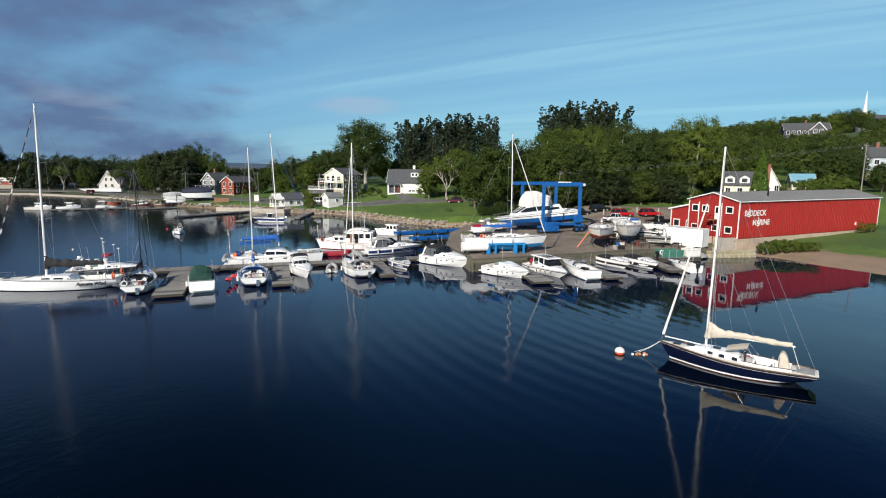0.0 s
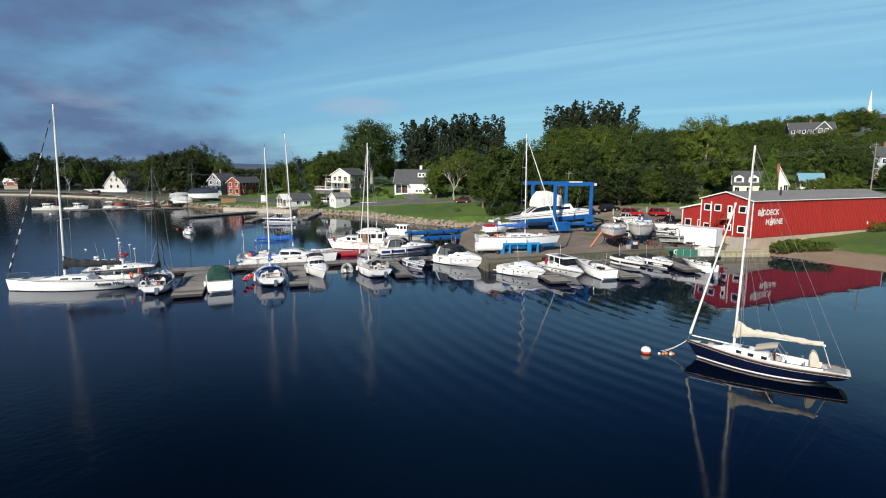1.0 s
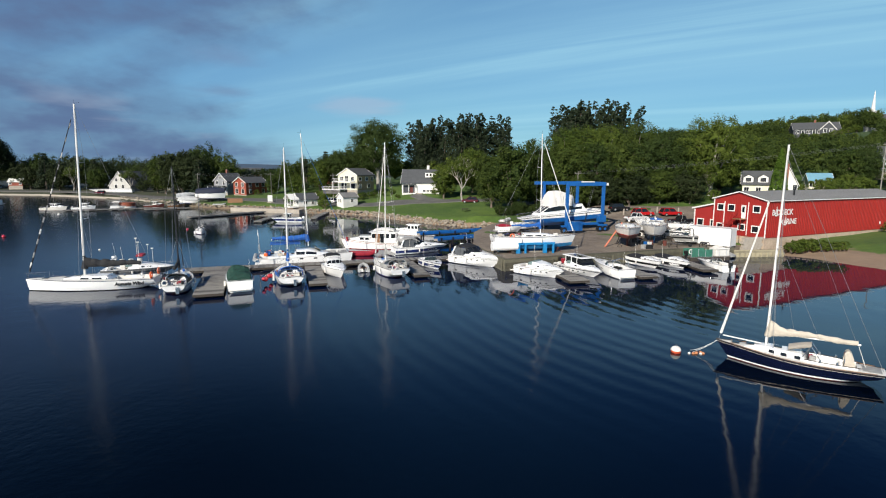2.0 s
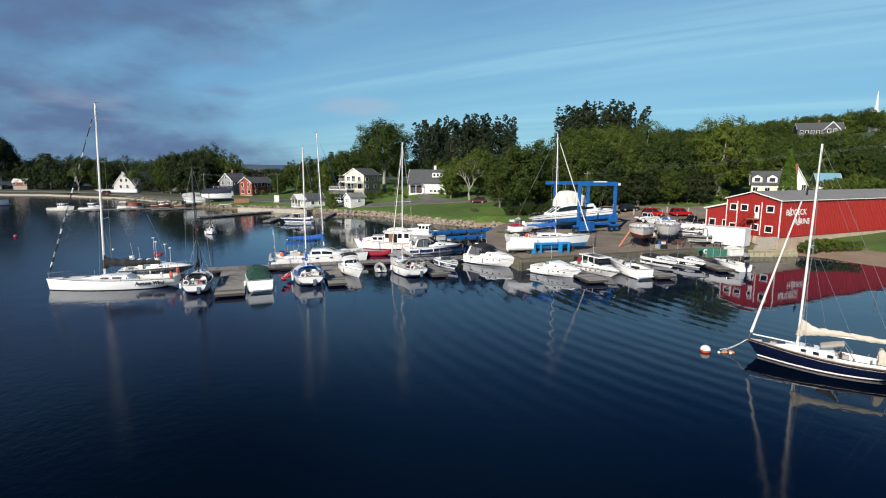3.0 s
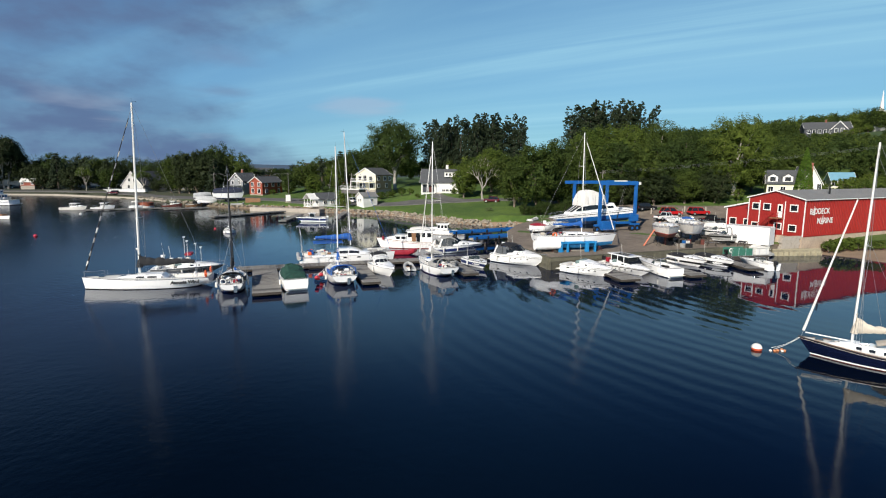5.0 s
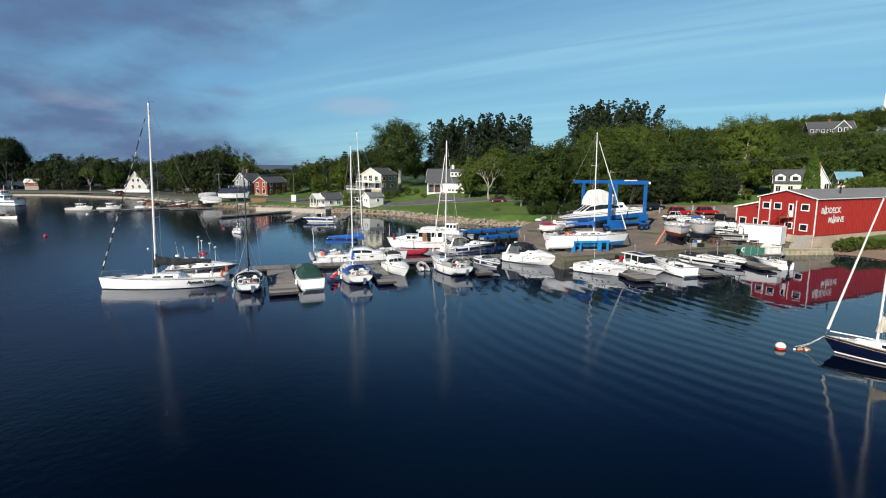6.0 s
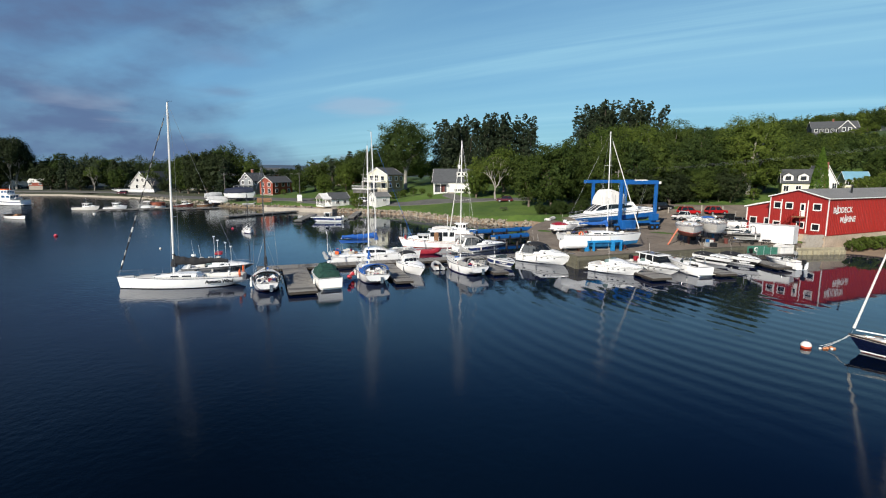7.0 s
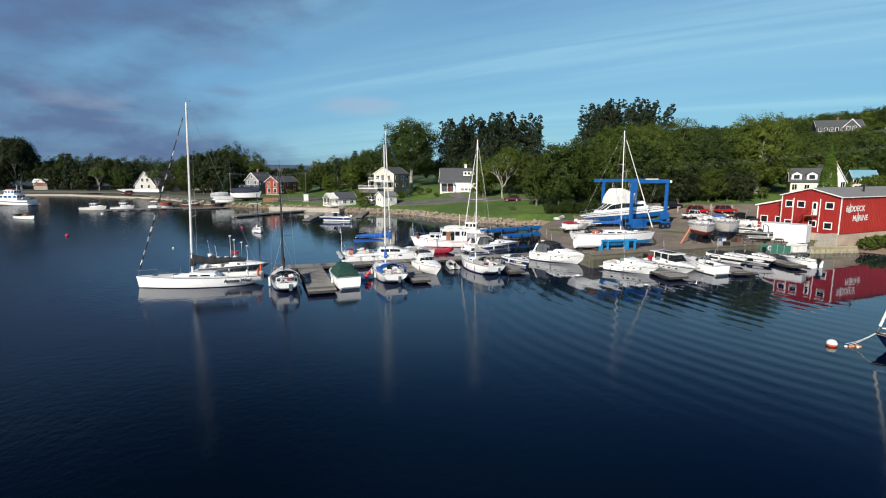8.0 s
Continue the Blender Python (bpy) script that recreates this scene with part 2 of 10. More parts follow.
    mp = N("ShaderNodeMapping")
    mp.inputs["Location"].default_value = (-60.0, -71.0, 0)
    K(pos, mp.inputs[0]), K(mp.outputs[0], wv.inputs["Vector"])
    dist = N("ShaderNodeVectorMath")
    dist.operation = "DISTANCE"
    dist.inputs[1].default_value = (5.0, 46.0, 0)
    K(pos, dist.inputs[0])
    fall = N("ShaderNodeMapRange")
    fall.interpolation_type = "SMOOTHSTEP"
    fall.inputs["From Min"].default_value, fall.inputs["From Max"].default_value = 26, 10
    K(dist.outputs["Value"], fall.inputs["Value"])
    b3.inputs["Distance"].default_value = 0.009
    K(wv.outputs["Fac"], b3.inputs["Height"]), K(fall.outputs[0], b3.inputs["Strength"])
    K(b1.outputs[0], b2.inputs["Normal"]), K(b2.outputs[0], b3.inputs["Normal"]), K(b3.outputs[0], gloss.inputs["Normal"]), K(b3.outputs[0], fres.inputs["Normal"])
    return m


def leaf_material(name, col, col2):
    m = mat(name, col, 0.65, 0, scale=0.25, col2=col2, island=0.34, rand=0.16, lo=0.25, hi=0.75, world=True)
    nt = m.node_tree
    b = nt.nodes["Principled BSDF"]
    tr = nt.nodes.new("ShaderNodeBsdfTranslucent")
    mx = nt.nodes.new("ShaderNodeMixShader")
    out = nt.nodes["Material Output"]
    b.inputs["Specular IOR Level"].default_value = 0.15
    src = b.inputs["Base Color"].links[0].from_socket
    nt.links.new(src, tr.inputs["Color"])
    mx.inputs[0].default_value = 0.3
    nt.links.new(b.outputs[0], mx.inputs[1]), nt.links.new(tr.outputs[0], mx.inputs[2]), nt.links.new(mx.outputs[0], out.inputs["Surface"])
    return m


def glass_material(name, col, rough=0.06):
    m = mat(name, col, rough, 0, 0.3, 1.0)
    return m


WATER = water_material()
GEL = mat("white_gelcoat", (0.88, 0.88, 0.87), 0.22, 0, 0.05, 0.8, coat=0.3)
DULL_GEL = mat("chalky_stained_gelcoat", (0.56, 0.53, 0.48), 0.5, 0, scale=1.2, col2=(0.80, 0.78, 0.74), lo=0.3, hi=0.6)
GEL2 = mat("cream_gelcoat", (0.72, 0.70, 0.65), 0.3, 0, 0.06, 0.8, coat=0.2)
DECK = mat("deck_nonskid", (0.66, 0.65, 0.61), 0.6, 0, 0.08, 3, 0.002, 60)
NAVY = mat("navy_topside_paint", (0.004, 0.007, 0.026), 0.12, 0, 0.15, 0.7, coat=0.5)
BLUE_STRIPE = mat("blue_boot_stripe", (0.015, 0.03, 0.12), 0.3, 0, 0.15, 2)
RED_STRIPE = mat("red_boot_stripe", (0.35, 0.02, 0.015), 0.35, 0, 0.15, 2)
BLACK = mat("black_plastic", (0.012, 0.012, 0.013), 0.4, 0, 0.3, 4)
BLACK_CANVAS = mat("black_canvas", (0.014, 0.015, 0.018), 0.85, 0, 0.4, 3, 0.01, 8)
GREEN_CANVAS = mat("dark_green_canvas", (0.008, 0.045, 0.032), 0.8, 0, 0.35, 3, 0.02, 5)
BLUE_CANVAS = mat("blue_canvas", (0.012, 0.095, 0.36), 0.8, 0, 0.25, 3, 0.02, 6)
GREY_CANVAS = mat("grey_canvas", (0.30, 0.30, 0.29), 0.75, 0, 0.25, 3, 0.02, 5)
TAN_CANVAS = mat("tan_sail_cover", (0.50, 0.45, 0.375), 0.8, 0, 0.15, 3, 0.02, 5)
SAIL_WHITE = mat("white_sailcloth", (0.72, 0.70, 0.66), 0.7, 0, 0.08, 3, 0.01, 8)
ANTI_BLUE = mat("blue_antifouling", (0.02, 0.19, 0.42), 0.7, 0, 0.3, 1.5)
ANTI_RED = mat("red_brown_antifouling", (0.12, 0.03, 0.022), 0.75, 0, 0.3, 1.5)
ANTI_BLACK = mat("black_antifouling", (0.015, 0.015, 0.018), 0.7, 0, 0.3, 1.5)
ALU = mat("brushed_aluminium", (0.62, 0.63, 0.64), 0.35, 0.7, 0.1, 4)
MAST_WHITE = mat("white_painted_spar", (0.74, 0.73, 0.70), 0.35, 0, 0.06, 2)
MAST_BLACK = mat("black_carbon_spar", (0.02, 0.021, 0.025), 0.35, 0, 0.3, 2)
STEEL = mat("stainless_steel", (0.6, 0.6, 0.6), 0.25, 0.9, 0.1, 4)
WIRE = mat("rigging_wire", (0.28, 0.29, 0.3), 0.4, 0.4, 0.1, 4)
DARK_GLASS = glass_material("tinted_window", (0.012, 0.015, 0.018))
CLEAR_GLASS = glass_material("windscreen_glass", (0.03, 0.045, 0.045))
TEAK = mat("teak_wood", (0.24, 0.12, 0.055), 0.55, 0, 0.3, 3, 0.003, 30)
ORANGE = mat("orange_lifebuoy", (0.75, 0.13, 0.03), 0.5, 0, 0.15, 3)
RED_PAINT = mat("red_fabric", (0.30, 0.014, 0.028), 0.5, 0, 0.2, 3)
RUBBER_GREY = mat("grey_inflatable_fabric", (0.38, 0.39, 0.39), 0.5, 0, 0.12, 2)
LIFT_BLUE = mat("blue_painted_steel", (0.008, 0.098, 0.33), 0.4, 0, 0.2, 1.2, 0.002, 20)
DOCK_WOOD = mat("weathered_dock_boards", (0.225, 0.215, 0.195), 0.85, 0, 0.3, 0.55, 0.006, 25, rand=0.35, world=True, col2=(0.085, 0.082, 0.078), lo=0.46, hi=0.66)
DARK_WOOD = mat("dark_wet_timber", (0.045, 0.037, 0.03), 0.8, 0, 0.35, 1.5, 0.008, 20)
GREEN_TIMBER = mat("treated_timber", (0.100, 0.094, 0.066), 0.85, 0, 0.3, 1.5, 0.008, 20, rand=0.3)
RED_SIDING = mat("red_metal_siding", (0.30, 0.022, 0.018), 0.45, 0, 0.12, 0.5, rand=0.1)
WHITE_TRIM = mat("white_trim_paint", (0.75, 0.74, 0.71), 0.5, 0, 0.06, 3)
ROOF_GREY = mat("grey_roof_sheet", (0.19, 0.19, 0.185), 0.7, 0, 0.18, 0.4, 0.01, 6)
SHINGLE = mat("dark_roof_shingle", (0.07, 0.075, 0.08), 0.85, 0, 0.25, 1.5, 0.01, 12)
CONCRETE = mat("weathered_concrete", (0.36, 0.32, 0.27), 0.85, 0, 0.2, 0.8, 0.008, 15)
ROCK = mat("pale_riprap_stone", (0.255, 0.222, 0.175), 0.9, 0, 0.3, 1.0, 0.05, 4, rand=0.3, island=0.25)
BARK = mat("grey_bark", (0.15, 0.12, 0.095), 0.9, 0, 0.3, 3, 0.03, 12)
PALE_BARK = mat("pale_bark", (0.34, 0.315, 0.28), 0.9, 0, 0.25, 3, 0.03, 12)
LEAF = [leaf_material("maple_leaves", (0.024, 0.046, 0.009), (0.086, 0.117, 0.023)),
        leaf_material("bright_leaves", (0.042, 0.075, 0.012), (0.128, 0.166, 0.029)),
        leaf_material("dark_leaves", (0.020, 0.040, 0.010), (0.064, 0.093, 0.022)),
        leaf_material("pine_needles", (0.021, 0.036, 0.020), (0.062, 0.083, 0.042)),
        leaf_material("deep_green_leaves", (0.015, 0.026, 0.010), (0.046, 0.062, 0.022))]

# ---- mesh helpers ----


def link_mesh(name, bm, material, smooth=False):
    me = bpy.data.meshes.new(name)
    bm.to_mesh(me)
    bm.free()
    if smooth:
        for p in me.polygons:
            p.use_smooth = True
        me.set_sharp_from_angle(angle=radians(32))
    if material:
        me.materials.append(material)
    return me


def part(name, bm, material, parent, label="", smooth=False):
    ob = new(name, link_mesh(name, bm, material, smooth))
    ob.parent = parent
    if label:
        ob["label"] = label
    return ob


def part_of(name, me, parent, m=None):
    ob = new(name, me)
    ob.parent = parent
    if m is not None:
        ob.matrix_basis = m
    return ob


def root(name, m, label, category, group="", kind=""):
    ob = new(name)
    ob.empty_display_size = 0.2
    ob.matrix_basis = m
    return tagged(ob, label, category, group, kind)


def solid(name, bm, material, label, category, m=None, group="", kind="", smooth=False):
    ob = new(name, link_mesh(name, bm, material, smooth))
    if m is not None:
        ob.matrix_basis = m
    return tagged(ob, label, category, group, kind)


def box(bm, c, s, bevel=0.0, m=None):
    """A block of size s about c, its edges bevelled."""
    r = bmesh.ops.create_cube(bm, size=1.0)
    vs = r["verts"]
    t = Matrix.Translation(c) @ Matrix.Diagonal((*s, 1))
    bmesh.ops.transform(bm, matrix=(m @ t) if m is not None else t, verts=vs)
    if bevel:
        es = {e for v in vs for e in v.link_edges}
        bmesh.ops.bevel(bm, geom=list(es), offset=bevel, segments=2, affect="EDGES", profile=0.5)
    return bm


def tube(bm, pts, r, seg=6, r2=None):
    """A round bar through pts, tapering from r to r2."""
    pts = [Vector(p) for p in pts]
    n = len(pts)
    rings = []
    for i, p in enumerate(pts):
        d = (pts[min(i + 1, n - 1)] - pts[max(i - 1, 0)]).normalized()
        a = d.cross(Vector((0, 0, 1)))
        if a.length < 1e-3:
            a = Vector((1, 0, 0))
        a.normalize()
        b = d.cross(a)
        rr = r if r2 is None else r + (r2 - r) * i / max(1, n - 1)
        rings.append([bm.verts.new(p + a * rr * math.cos(2 * math.pi * k / seg) + b * rr * math.sin(2 * math.pi * k / seg)) for k in range(seg)])
    for a, b in zip(rings, rings[1:]):
        for k in range(seg):
            bm.faces.new((a[k], a[(k + 1) % seg], b[(k + 1) % seg], b[k]))
    bm.faces.new(rings[0][::-1]), bm.faces.new(rings[-1])
    return bm


def loft(bm, rings, closed=False, caps=False):
    vs = [[bm.verts.new(p) for p in ring] for ring in rings]
    n = len(vs[0])
    for a, b in zip(vs, vs[1:]):
        for k in range(n if closed else n - 1):
            q = (a[k], a[(k + 1) % n], b[(k + 1) % n], b[k])
            try:
                bm.faces.new(q)
            except ValueError:
                pass
    if caps:
        for ring in (vs[0][::-1], vs[-1]):
            try:
                bm.faces.new(ring)
            except ValueError:
                pass
    bmesh.ops.remove_doubles(bm, verts=bm.verts, dist=1e-4)
    bmesh.ops.recalc_face_normals(bm, faces=bm.faces)
    return bm


def prism(bm, outline, z0, z1):
    """An upright block on an outline of (x, y)."""
    a = [bm.verts.new((x, y, z0)) for x, y in outline]
    b = [bm.verts.new((x, y, z1)) for x, y in outline]
    n = len(a)
    for k in range(n):
        bm.faces.new((a[k], a[(k + 1) % n], b[(k + 1) % n], b[k]))
    bm.faces.new(a[::-1]), bm.faces.new(b)
    bmesh.ops.recalc_face_normals(bm, faces=bm.faces)
    return bm


def B():
    return bmesh.new()


def smoothstep(a, b, x):
    t = np.clip((x - a) / (b - a), 0, 1)
    return t * t * (3 - 2 * t)


# ---- the ground, the bay and the shore ----
# the shoreline, from the beach in the east to the park in the west
SHORE = [(400, 30), (120, 34), (82, 48), (66, 60), (61, 69), (57, 76), (54.8, 82), (51.2, 84.8), (46, 85.5), (34, 81.5), (6.5, 71.3), (2.5, 82), (3.5, 96), (8.5, 108), (11, 124),
         (3, 126), (-5, 131), (-15, 141.5), (-23, 152.5), (-31, 159), (-39, 162.0), (-48, 164), (-53, 170), (-62, 175), (-72, 178), (-84, 182), (-98, 190), (-120, 210), (-146, 232),
         (-173, 250), (-202, 259), (-240, 262), (-300, 250), (-420, 225), (-700, 190)]


def shore_distance(X, Y):
    """Metres inland (positive) or out in the bay (negative)."""
    best = np.full(X.shape, 1e9)
    for (x0, y0), (x1, y1) in zip(SHORE, SHORE[1:]):
        dx, dy = x1 - x0, y1 - y0
        t = np.clip(((X - x0) * dx + (Y - y0) * dy) / (dx * dx + dy * dy), 0, 1)
        best = np.minimum(best, np.hypot(X - x0 - t * dx, Y - y0 - t * dy))
    poly = SHORE + [(-3000, 190), (-3000, 5000), (3000, 5000), (3000, 30)]
    inside = np.zeros(X.shape, bool)
    n = len(poly)
    for i in range(n):
        (x0, y0), (x1, y1) = poly[i], poly[(i + 1) % n]
        if y0 == y1:
            continue
        c = ((y0 > Y) != (y1 > Y)) & (X < (x1 - x0) * (Y - y0) / (y1 - y0) + x0)
        inside ^= c
    return np.where(inside, best, -best)


def yard_distance(X, Y):
    return (X - 5) * -0.354 + (Y - 69.5) * 0.935


def height(X, Y):
    X, Y = np.asarray(X, float), np.asarray(Y, float)
    d = shore_distance(X, Y)
    beach = smoothstep(46, 52, X) * (1 - smoothstep(107, 122, Y))
    rise = np.where(d > 0, np.minimum(d, 45) * 0.125, 0)
    west = 1 - smoothstep(-75, -40, X)
    rise = rise * (1 - west) + np.minimum(np.maximum(d, 0), 40) * (0.03 + 0.06 * smoothstep(-140, -105, X)) * west
    back = np.clip(Y - 172, 0, 128) - 0.03 * np.clip(Y - 330, 0, 600)
    hill = back * 0.160 * smoothstep(-40, 260, X) + back * 0.015 * smoothstep(-90, 0, X)
    hill = hill + np.minimum(np.maximum(X - 90, 0) * 0.05, 30)
    base = 1.5 * smoothstep(-1.2, 1.2, d)
    base = base * (1 - beach) + beach * np.clip(d * 0.16 + 0.02, -3, 2.0)
    rise = rise * (1 - beach) + beach * np.maximum(d - 12, 0) * 0.02
    z = base + rise + hill * (d > 0)
    z = z + 2.5 * np.exp(-(((X + 12) / 13) ** 2 + ((Y - 171) / 8) ** 2)) * smoothstep(3, 12, d)
    yd = yard_distance(X, Y)
    yz = 1.46 + 0.02 * yd + 0.0024 * np.maximum(yd, 0) ** 2 * smoothstep(22, 46, X)
    yard = smoothstep(1.5, 4, X) * (1 - smoothstep(47, 52, X) * (1 - smoothstep(98, 103, Y))) * (1 - smoothstep(66, 76, X)) * (1 - smoothstep(126, 136, Y)) * (d > 0)
    z = z * (1 - yard) + np.minimum(yz, 5) * yard
    return np.where(d > -1.2, z, np.maximum(-2.5, -0.3 + (d + 1.2) * 0.25))


def ground_z(x, y):
    return float(height(np.array([x]), np.array([y]))[0])


def axis(lo, hi, near_lo, near_hi, step):
    mid = np.arange(near_lo, near_hi + 0.01, step)
    def grow(a, b):
        out, p, s = [], a, step
        while abs(p) < abs(b) and len(out) < 80:
            s *= 1.25
            p = p + s * (1 if b > a else -1)
            out.append(p)
        return out
    left = grow(near_lo, lo)[::-1]
    return np.array([*left, *mid, *grow(near_hi, hi)])


def build_ground():
    xs, ys = axis(-4600, 4600, -130, 120, 1.6), axis(-4600, 4600, 64, 215, 1.6)
    X, Y = np.meshgrid(xs, ys)
    Z = height(X, Y)
    rough = np.array([noise.noise(Vector((x * 0.12, y * 0.12, 0))) for x, y in zip(X.ravel(), Y.ravel())]).reshape(X.shape)
    Z = Z + np.where(Z > 1.7, rough * 0.18, 0) * (np.hypot(X, Y) < 900)
    # far hills round the lake
    R = np.hypot(X, Y)
    ang = np.arctan2(X, Y)
    ridge = np.array([noise.noise(Vector((a * 3.0, 7.3, 0))) * 0.6 + noise.noise(Vector((a * 9.0, 1.3, 0))) * 0.3 for a in ang.ravel()]).reshape(X.shape)
    Z = Z + smoothstep(2300, 3600, R) * (66 + 75 * ridge) * (0.35 + 0.65 * smoothstep(-0.15, -0.5, ang))
    Z = np.where((R > 2300) & (Z < 1), 3, Z)
    nx, ny = len(xs), len(ys)
    verts = np.stack([X.ravel(), Y.ravel(), Z.ravel()], 1)
    i = np.arange((ny - 1) * (nx - 1))
    r, c = i // (nx - 1), i % (nx - 1)
    a = r * nx + c
    faces = np.stack([a, a + 1, a + nx + 1, a + nx], 1)
    me = bpy.data.meshes.new("ground")
    me.from_pydata(verts.tolist(), [], faces.tolist())
    for p in me.polygons:
        p.use_smooth = True
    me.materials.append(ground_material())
    return tagged(new("ground", me), "green mown lawn, sandy beach and wooded rising shore", "ground", kind="structure")


def ground_material():
    """Grass, with sand by the beach and bare earth at the water's edge, by height and place."""
    m = mat("grass", (0.036, 0.080, 0.010), 0.9, 0, scale=0.10, col2=(0.084, 0.138, 0.018), bump=0.05, bscale=5, world=True)
    nt = m.node_tree
    N, K = nt.nodes.new, nt.links.new
    b = nt.nodes["Principled BSDF"]
    grass = b.inputs["Base Color"].links[0].from_socket
    pos = N("ShaderNodeNewGeometry").outputs["Position"]
    sep = N("ShaderNodeSeparateXYZ")
    K(pos, sep.inputs[0])
    nz = N("ShaderNodeTexNoise")
    nz.inputs["Scale"].default_value, nz.inputs["Detail"].default_value = 0.5, 6
    K(pos, nz.inputs["Vector"])
    zz = N("ShaderNodeMath")
    zz.operation = "MULTIPLY_ADD"
    K(nz.outputs["Fac"], zz.inputs[0])
    zz.inputs[1].default_value = 0.9
    K(sep.outputs[2], zz.inputs[2])
    mr = N("ShaderNodeMapRange")
    mr.inputs["From Min"].default_value, mr.inputs["From Max"].default_value = 1.55, 1.75
    east = N("ShaderNodeMapRange")
    east.inputs["From Min"].default_value, east.inputs["From Max"].default_value = 30.0, 44.0
    east.inputs["To Min"].default_value, east.inputs["To Max"].default_value = 0.15, 0.0
    K(sep.outputs[0], east.inputs["Value"])
    za = N("ShaderNodeMath")
    K(zz.outputs[0], za.inputs[0]), K(east.outputs[0], za.inputs[1])
    K(za.outputs[0], mr.inputs["Value"])
    sand = N("ShaderNodeMixRGB")
    sand.inputs[1].default_value, sand.inputs[2].default_value = (0.15, 0.105, 0.072, 1), (0.30, 0.215, 0.145, 1)
    K(nz.outputs["Fac"], sand.inputs[0])
    mx = N("ShaderNodeMixRGB")
    K(mr.outputs[0], mx.inputs[0]), K(sand.outputs[0], mx.inputs[1]), K(grass, mx.inputs[2])
    # grass turns darker olive towards the west
    west = N("ShaderNodeMapRange")
    west.inputs["From Min"].default_value, west.inputs["From Max"].default_value = -70.0, -120.0
    K(sep.outputs[0], west.inputs["Value"])
    olive = N("ShaderNodeMixRGB")
    olive.inputs[2].default_value = (0.050, 0.058, 0.030, 1)
    K(west.outputs[0], olive.inputs[0]), K(mx.outputs[0], olive.inputs[1])
    # distant wooded hills, the air's haze painted in: bluer and paler farther off
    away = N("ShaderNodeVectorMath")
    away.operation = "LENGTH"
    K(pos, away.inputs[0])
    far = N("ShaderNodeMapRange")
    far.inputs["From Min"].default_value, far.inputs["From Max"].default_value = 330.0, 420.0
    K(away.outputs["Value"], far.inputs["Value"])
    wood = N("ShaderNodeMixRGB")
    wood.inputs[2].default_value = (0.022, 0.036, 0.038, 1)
    K(far.outputs[0], wood.inputs[0]), K(olive.outputs[0], wood.inputs[1])
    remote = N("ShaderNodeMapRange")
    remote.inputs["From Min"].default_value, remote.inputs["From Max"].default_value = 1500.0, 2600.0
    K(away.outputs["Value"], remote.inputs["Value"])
    hill_haze = N("ShaderNodeMixRGB")
    hill_haze.inputs[2].default_value = (0.050, 0.085, 0.130, 1)
    K(remote.outputs[0], hill_haze.inputs[0]), K(wood.outputs[0], hill_haze.inputs[1])
    K(hill_haze.outputs[0], b.inputs["Base Color"])
    return m


build_ground()
wbm = B()
bmesh.ops.create_grid(wbm, x_segments=8, y_segments=8, size=4700)
solid("water", wbm, WATER, "calm dark blue bay water with faint ripples", "water", kind="structure")

# ---- the boatyard ----
YARD = [(5.0, 69.6), (33.4, 80.3), (45.0, 84.0), (46.0, 90.0), (45.0, 100.0), (62.0, 106.0), (70.0, 116.0), (66.0, 127.0), (40.0, 130.0), (24.0, 128.0), (12.0, 119.0), (6.0, 108.0), (2.4, 97.0), (1.6, 84.0)]
GRAVEL = mat("packed_gravel", (0.120, 0.097, 0.074), 0.95, 0, scale=0.22, col2=(0.245, 0.202, 0.158), bump=0.02, bscale=18, world=True)
ASPHALT = mat("worn_asphalt", (0.07, 0.07, 0.068), 0.9, 0, scale=0.4, col2=(0.12, 0.118, 0.112), bump=0.004, bscale=30, world=True)


def inside(poly, x, y):
    c, n = False, len(poly)
    for i in range(n):
        (x0, y0), (x1, y1) = poly[i], poly[(i + 1) % n]
        if (y0 > y) != (y1 > y) and x < (x1 - x0) * (y - y0) / (y1 - y0) + x0:
            c = not c
    return c


def sheet(bm, poly, lift_, step=2.5):
    """A surface that follows the ground inside an outline."""
    vs = [bm.verts.new((x, y, 0)) for x, y in poly]
    f = bm.faces.new(vs)
    bmesh.ops.triangulate(bm, faces=[f])
    x0, x1 = min(p[0] for p in poly), max(p[0] for p in poly)
    y0, y1 = min(p[1] for p in poly), max(p[1] for p in poly)
    for k in np.arange(x0 + step, x1, step):
        bmesh.ops.bisect_plane(bm, geom=[*bm.verts, *bm.edges, *bm.faces], plane_co=(k, 0, 0), plane_no=(1, 0, 0))
    for k in np.arange(y0 + step, y1, step):
        bmesh.ops.bisect_plane(bm, geom=[*bm.verts, *bm.edges, *bm.faces], plane_co=(0, k, 0), plane_no=(0, 1, 0))
    zs = lift_(np.array([v.co.x for v in bm.verts]), np.array([v.co.y for v in bm.verts]))
    for v, z in zip(bm.verts, zs):
        v.co.z = z
    bmesh.ops.recalc_face_normals(bm, faces=bm.faces)
    if sum(f.normal.z for f in bm.faces) < 0:
        bmesh.ops.reverse_faces(bm, faces=bm.faces)
    return bm


def yard_height(X, Y):
    yd = yard_distance(X, Y)
    return np.minimum(1.54 + 0.02 * yd + 0.0024 * np.maximum(yd, 0) ** 2 * smoothstep(22, 46, X), 5.1)


ybm = sheet(B(), YARD, yard_height)
res = bmesh.ops.extrude_face_region(ybm, geom=list(ybm.faces))
for v in [g for g in res["geom"] if isinstance(g, bmesh.types.BMVert)]:
    v.co.z = v.co.z
for v in ybm.verts:
    if v not in res["geom"]:
        v.co.z -= 2.6
bmesh.ops.recalc_face_normals(ybm, faces=ybm.faces)
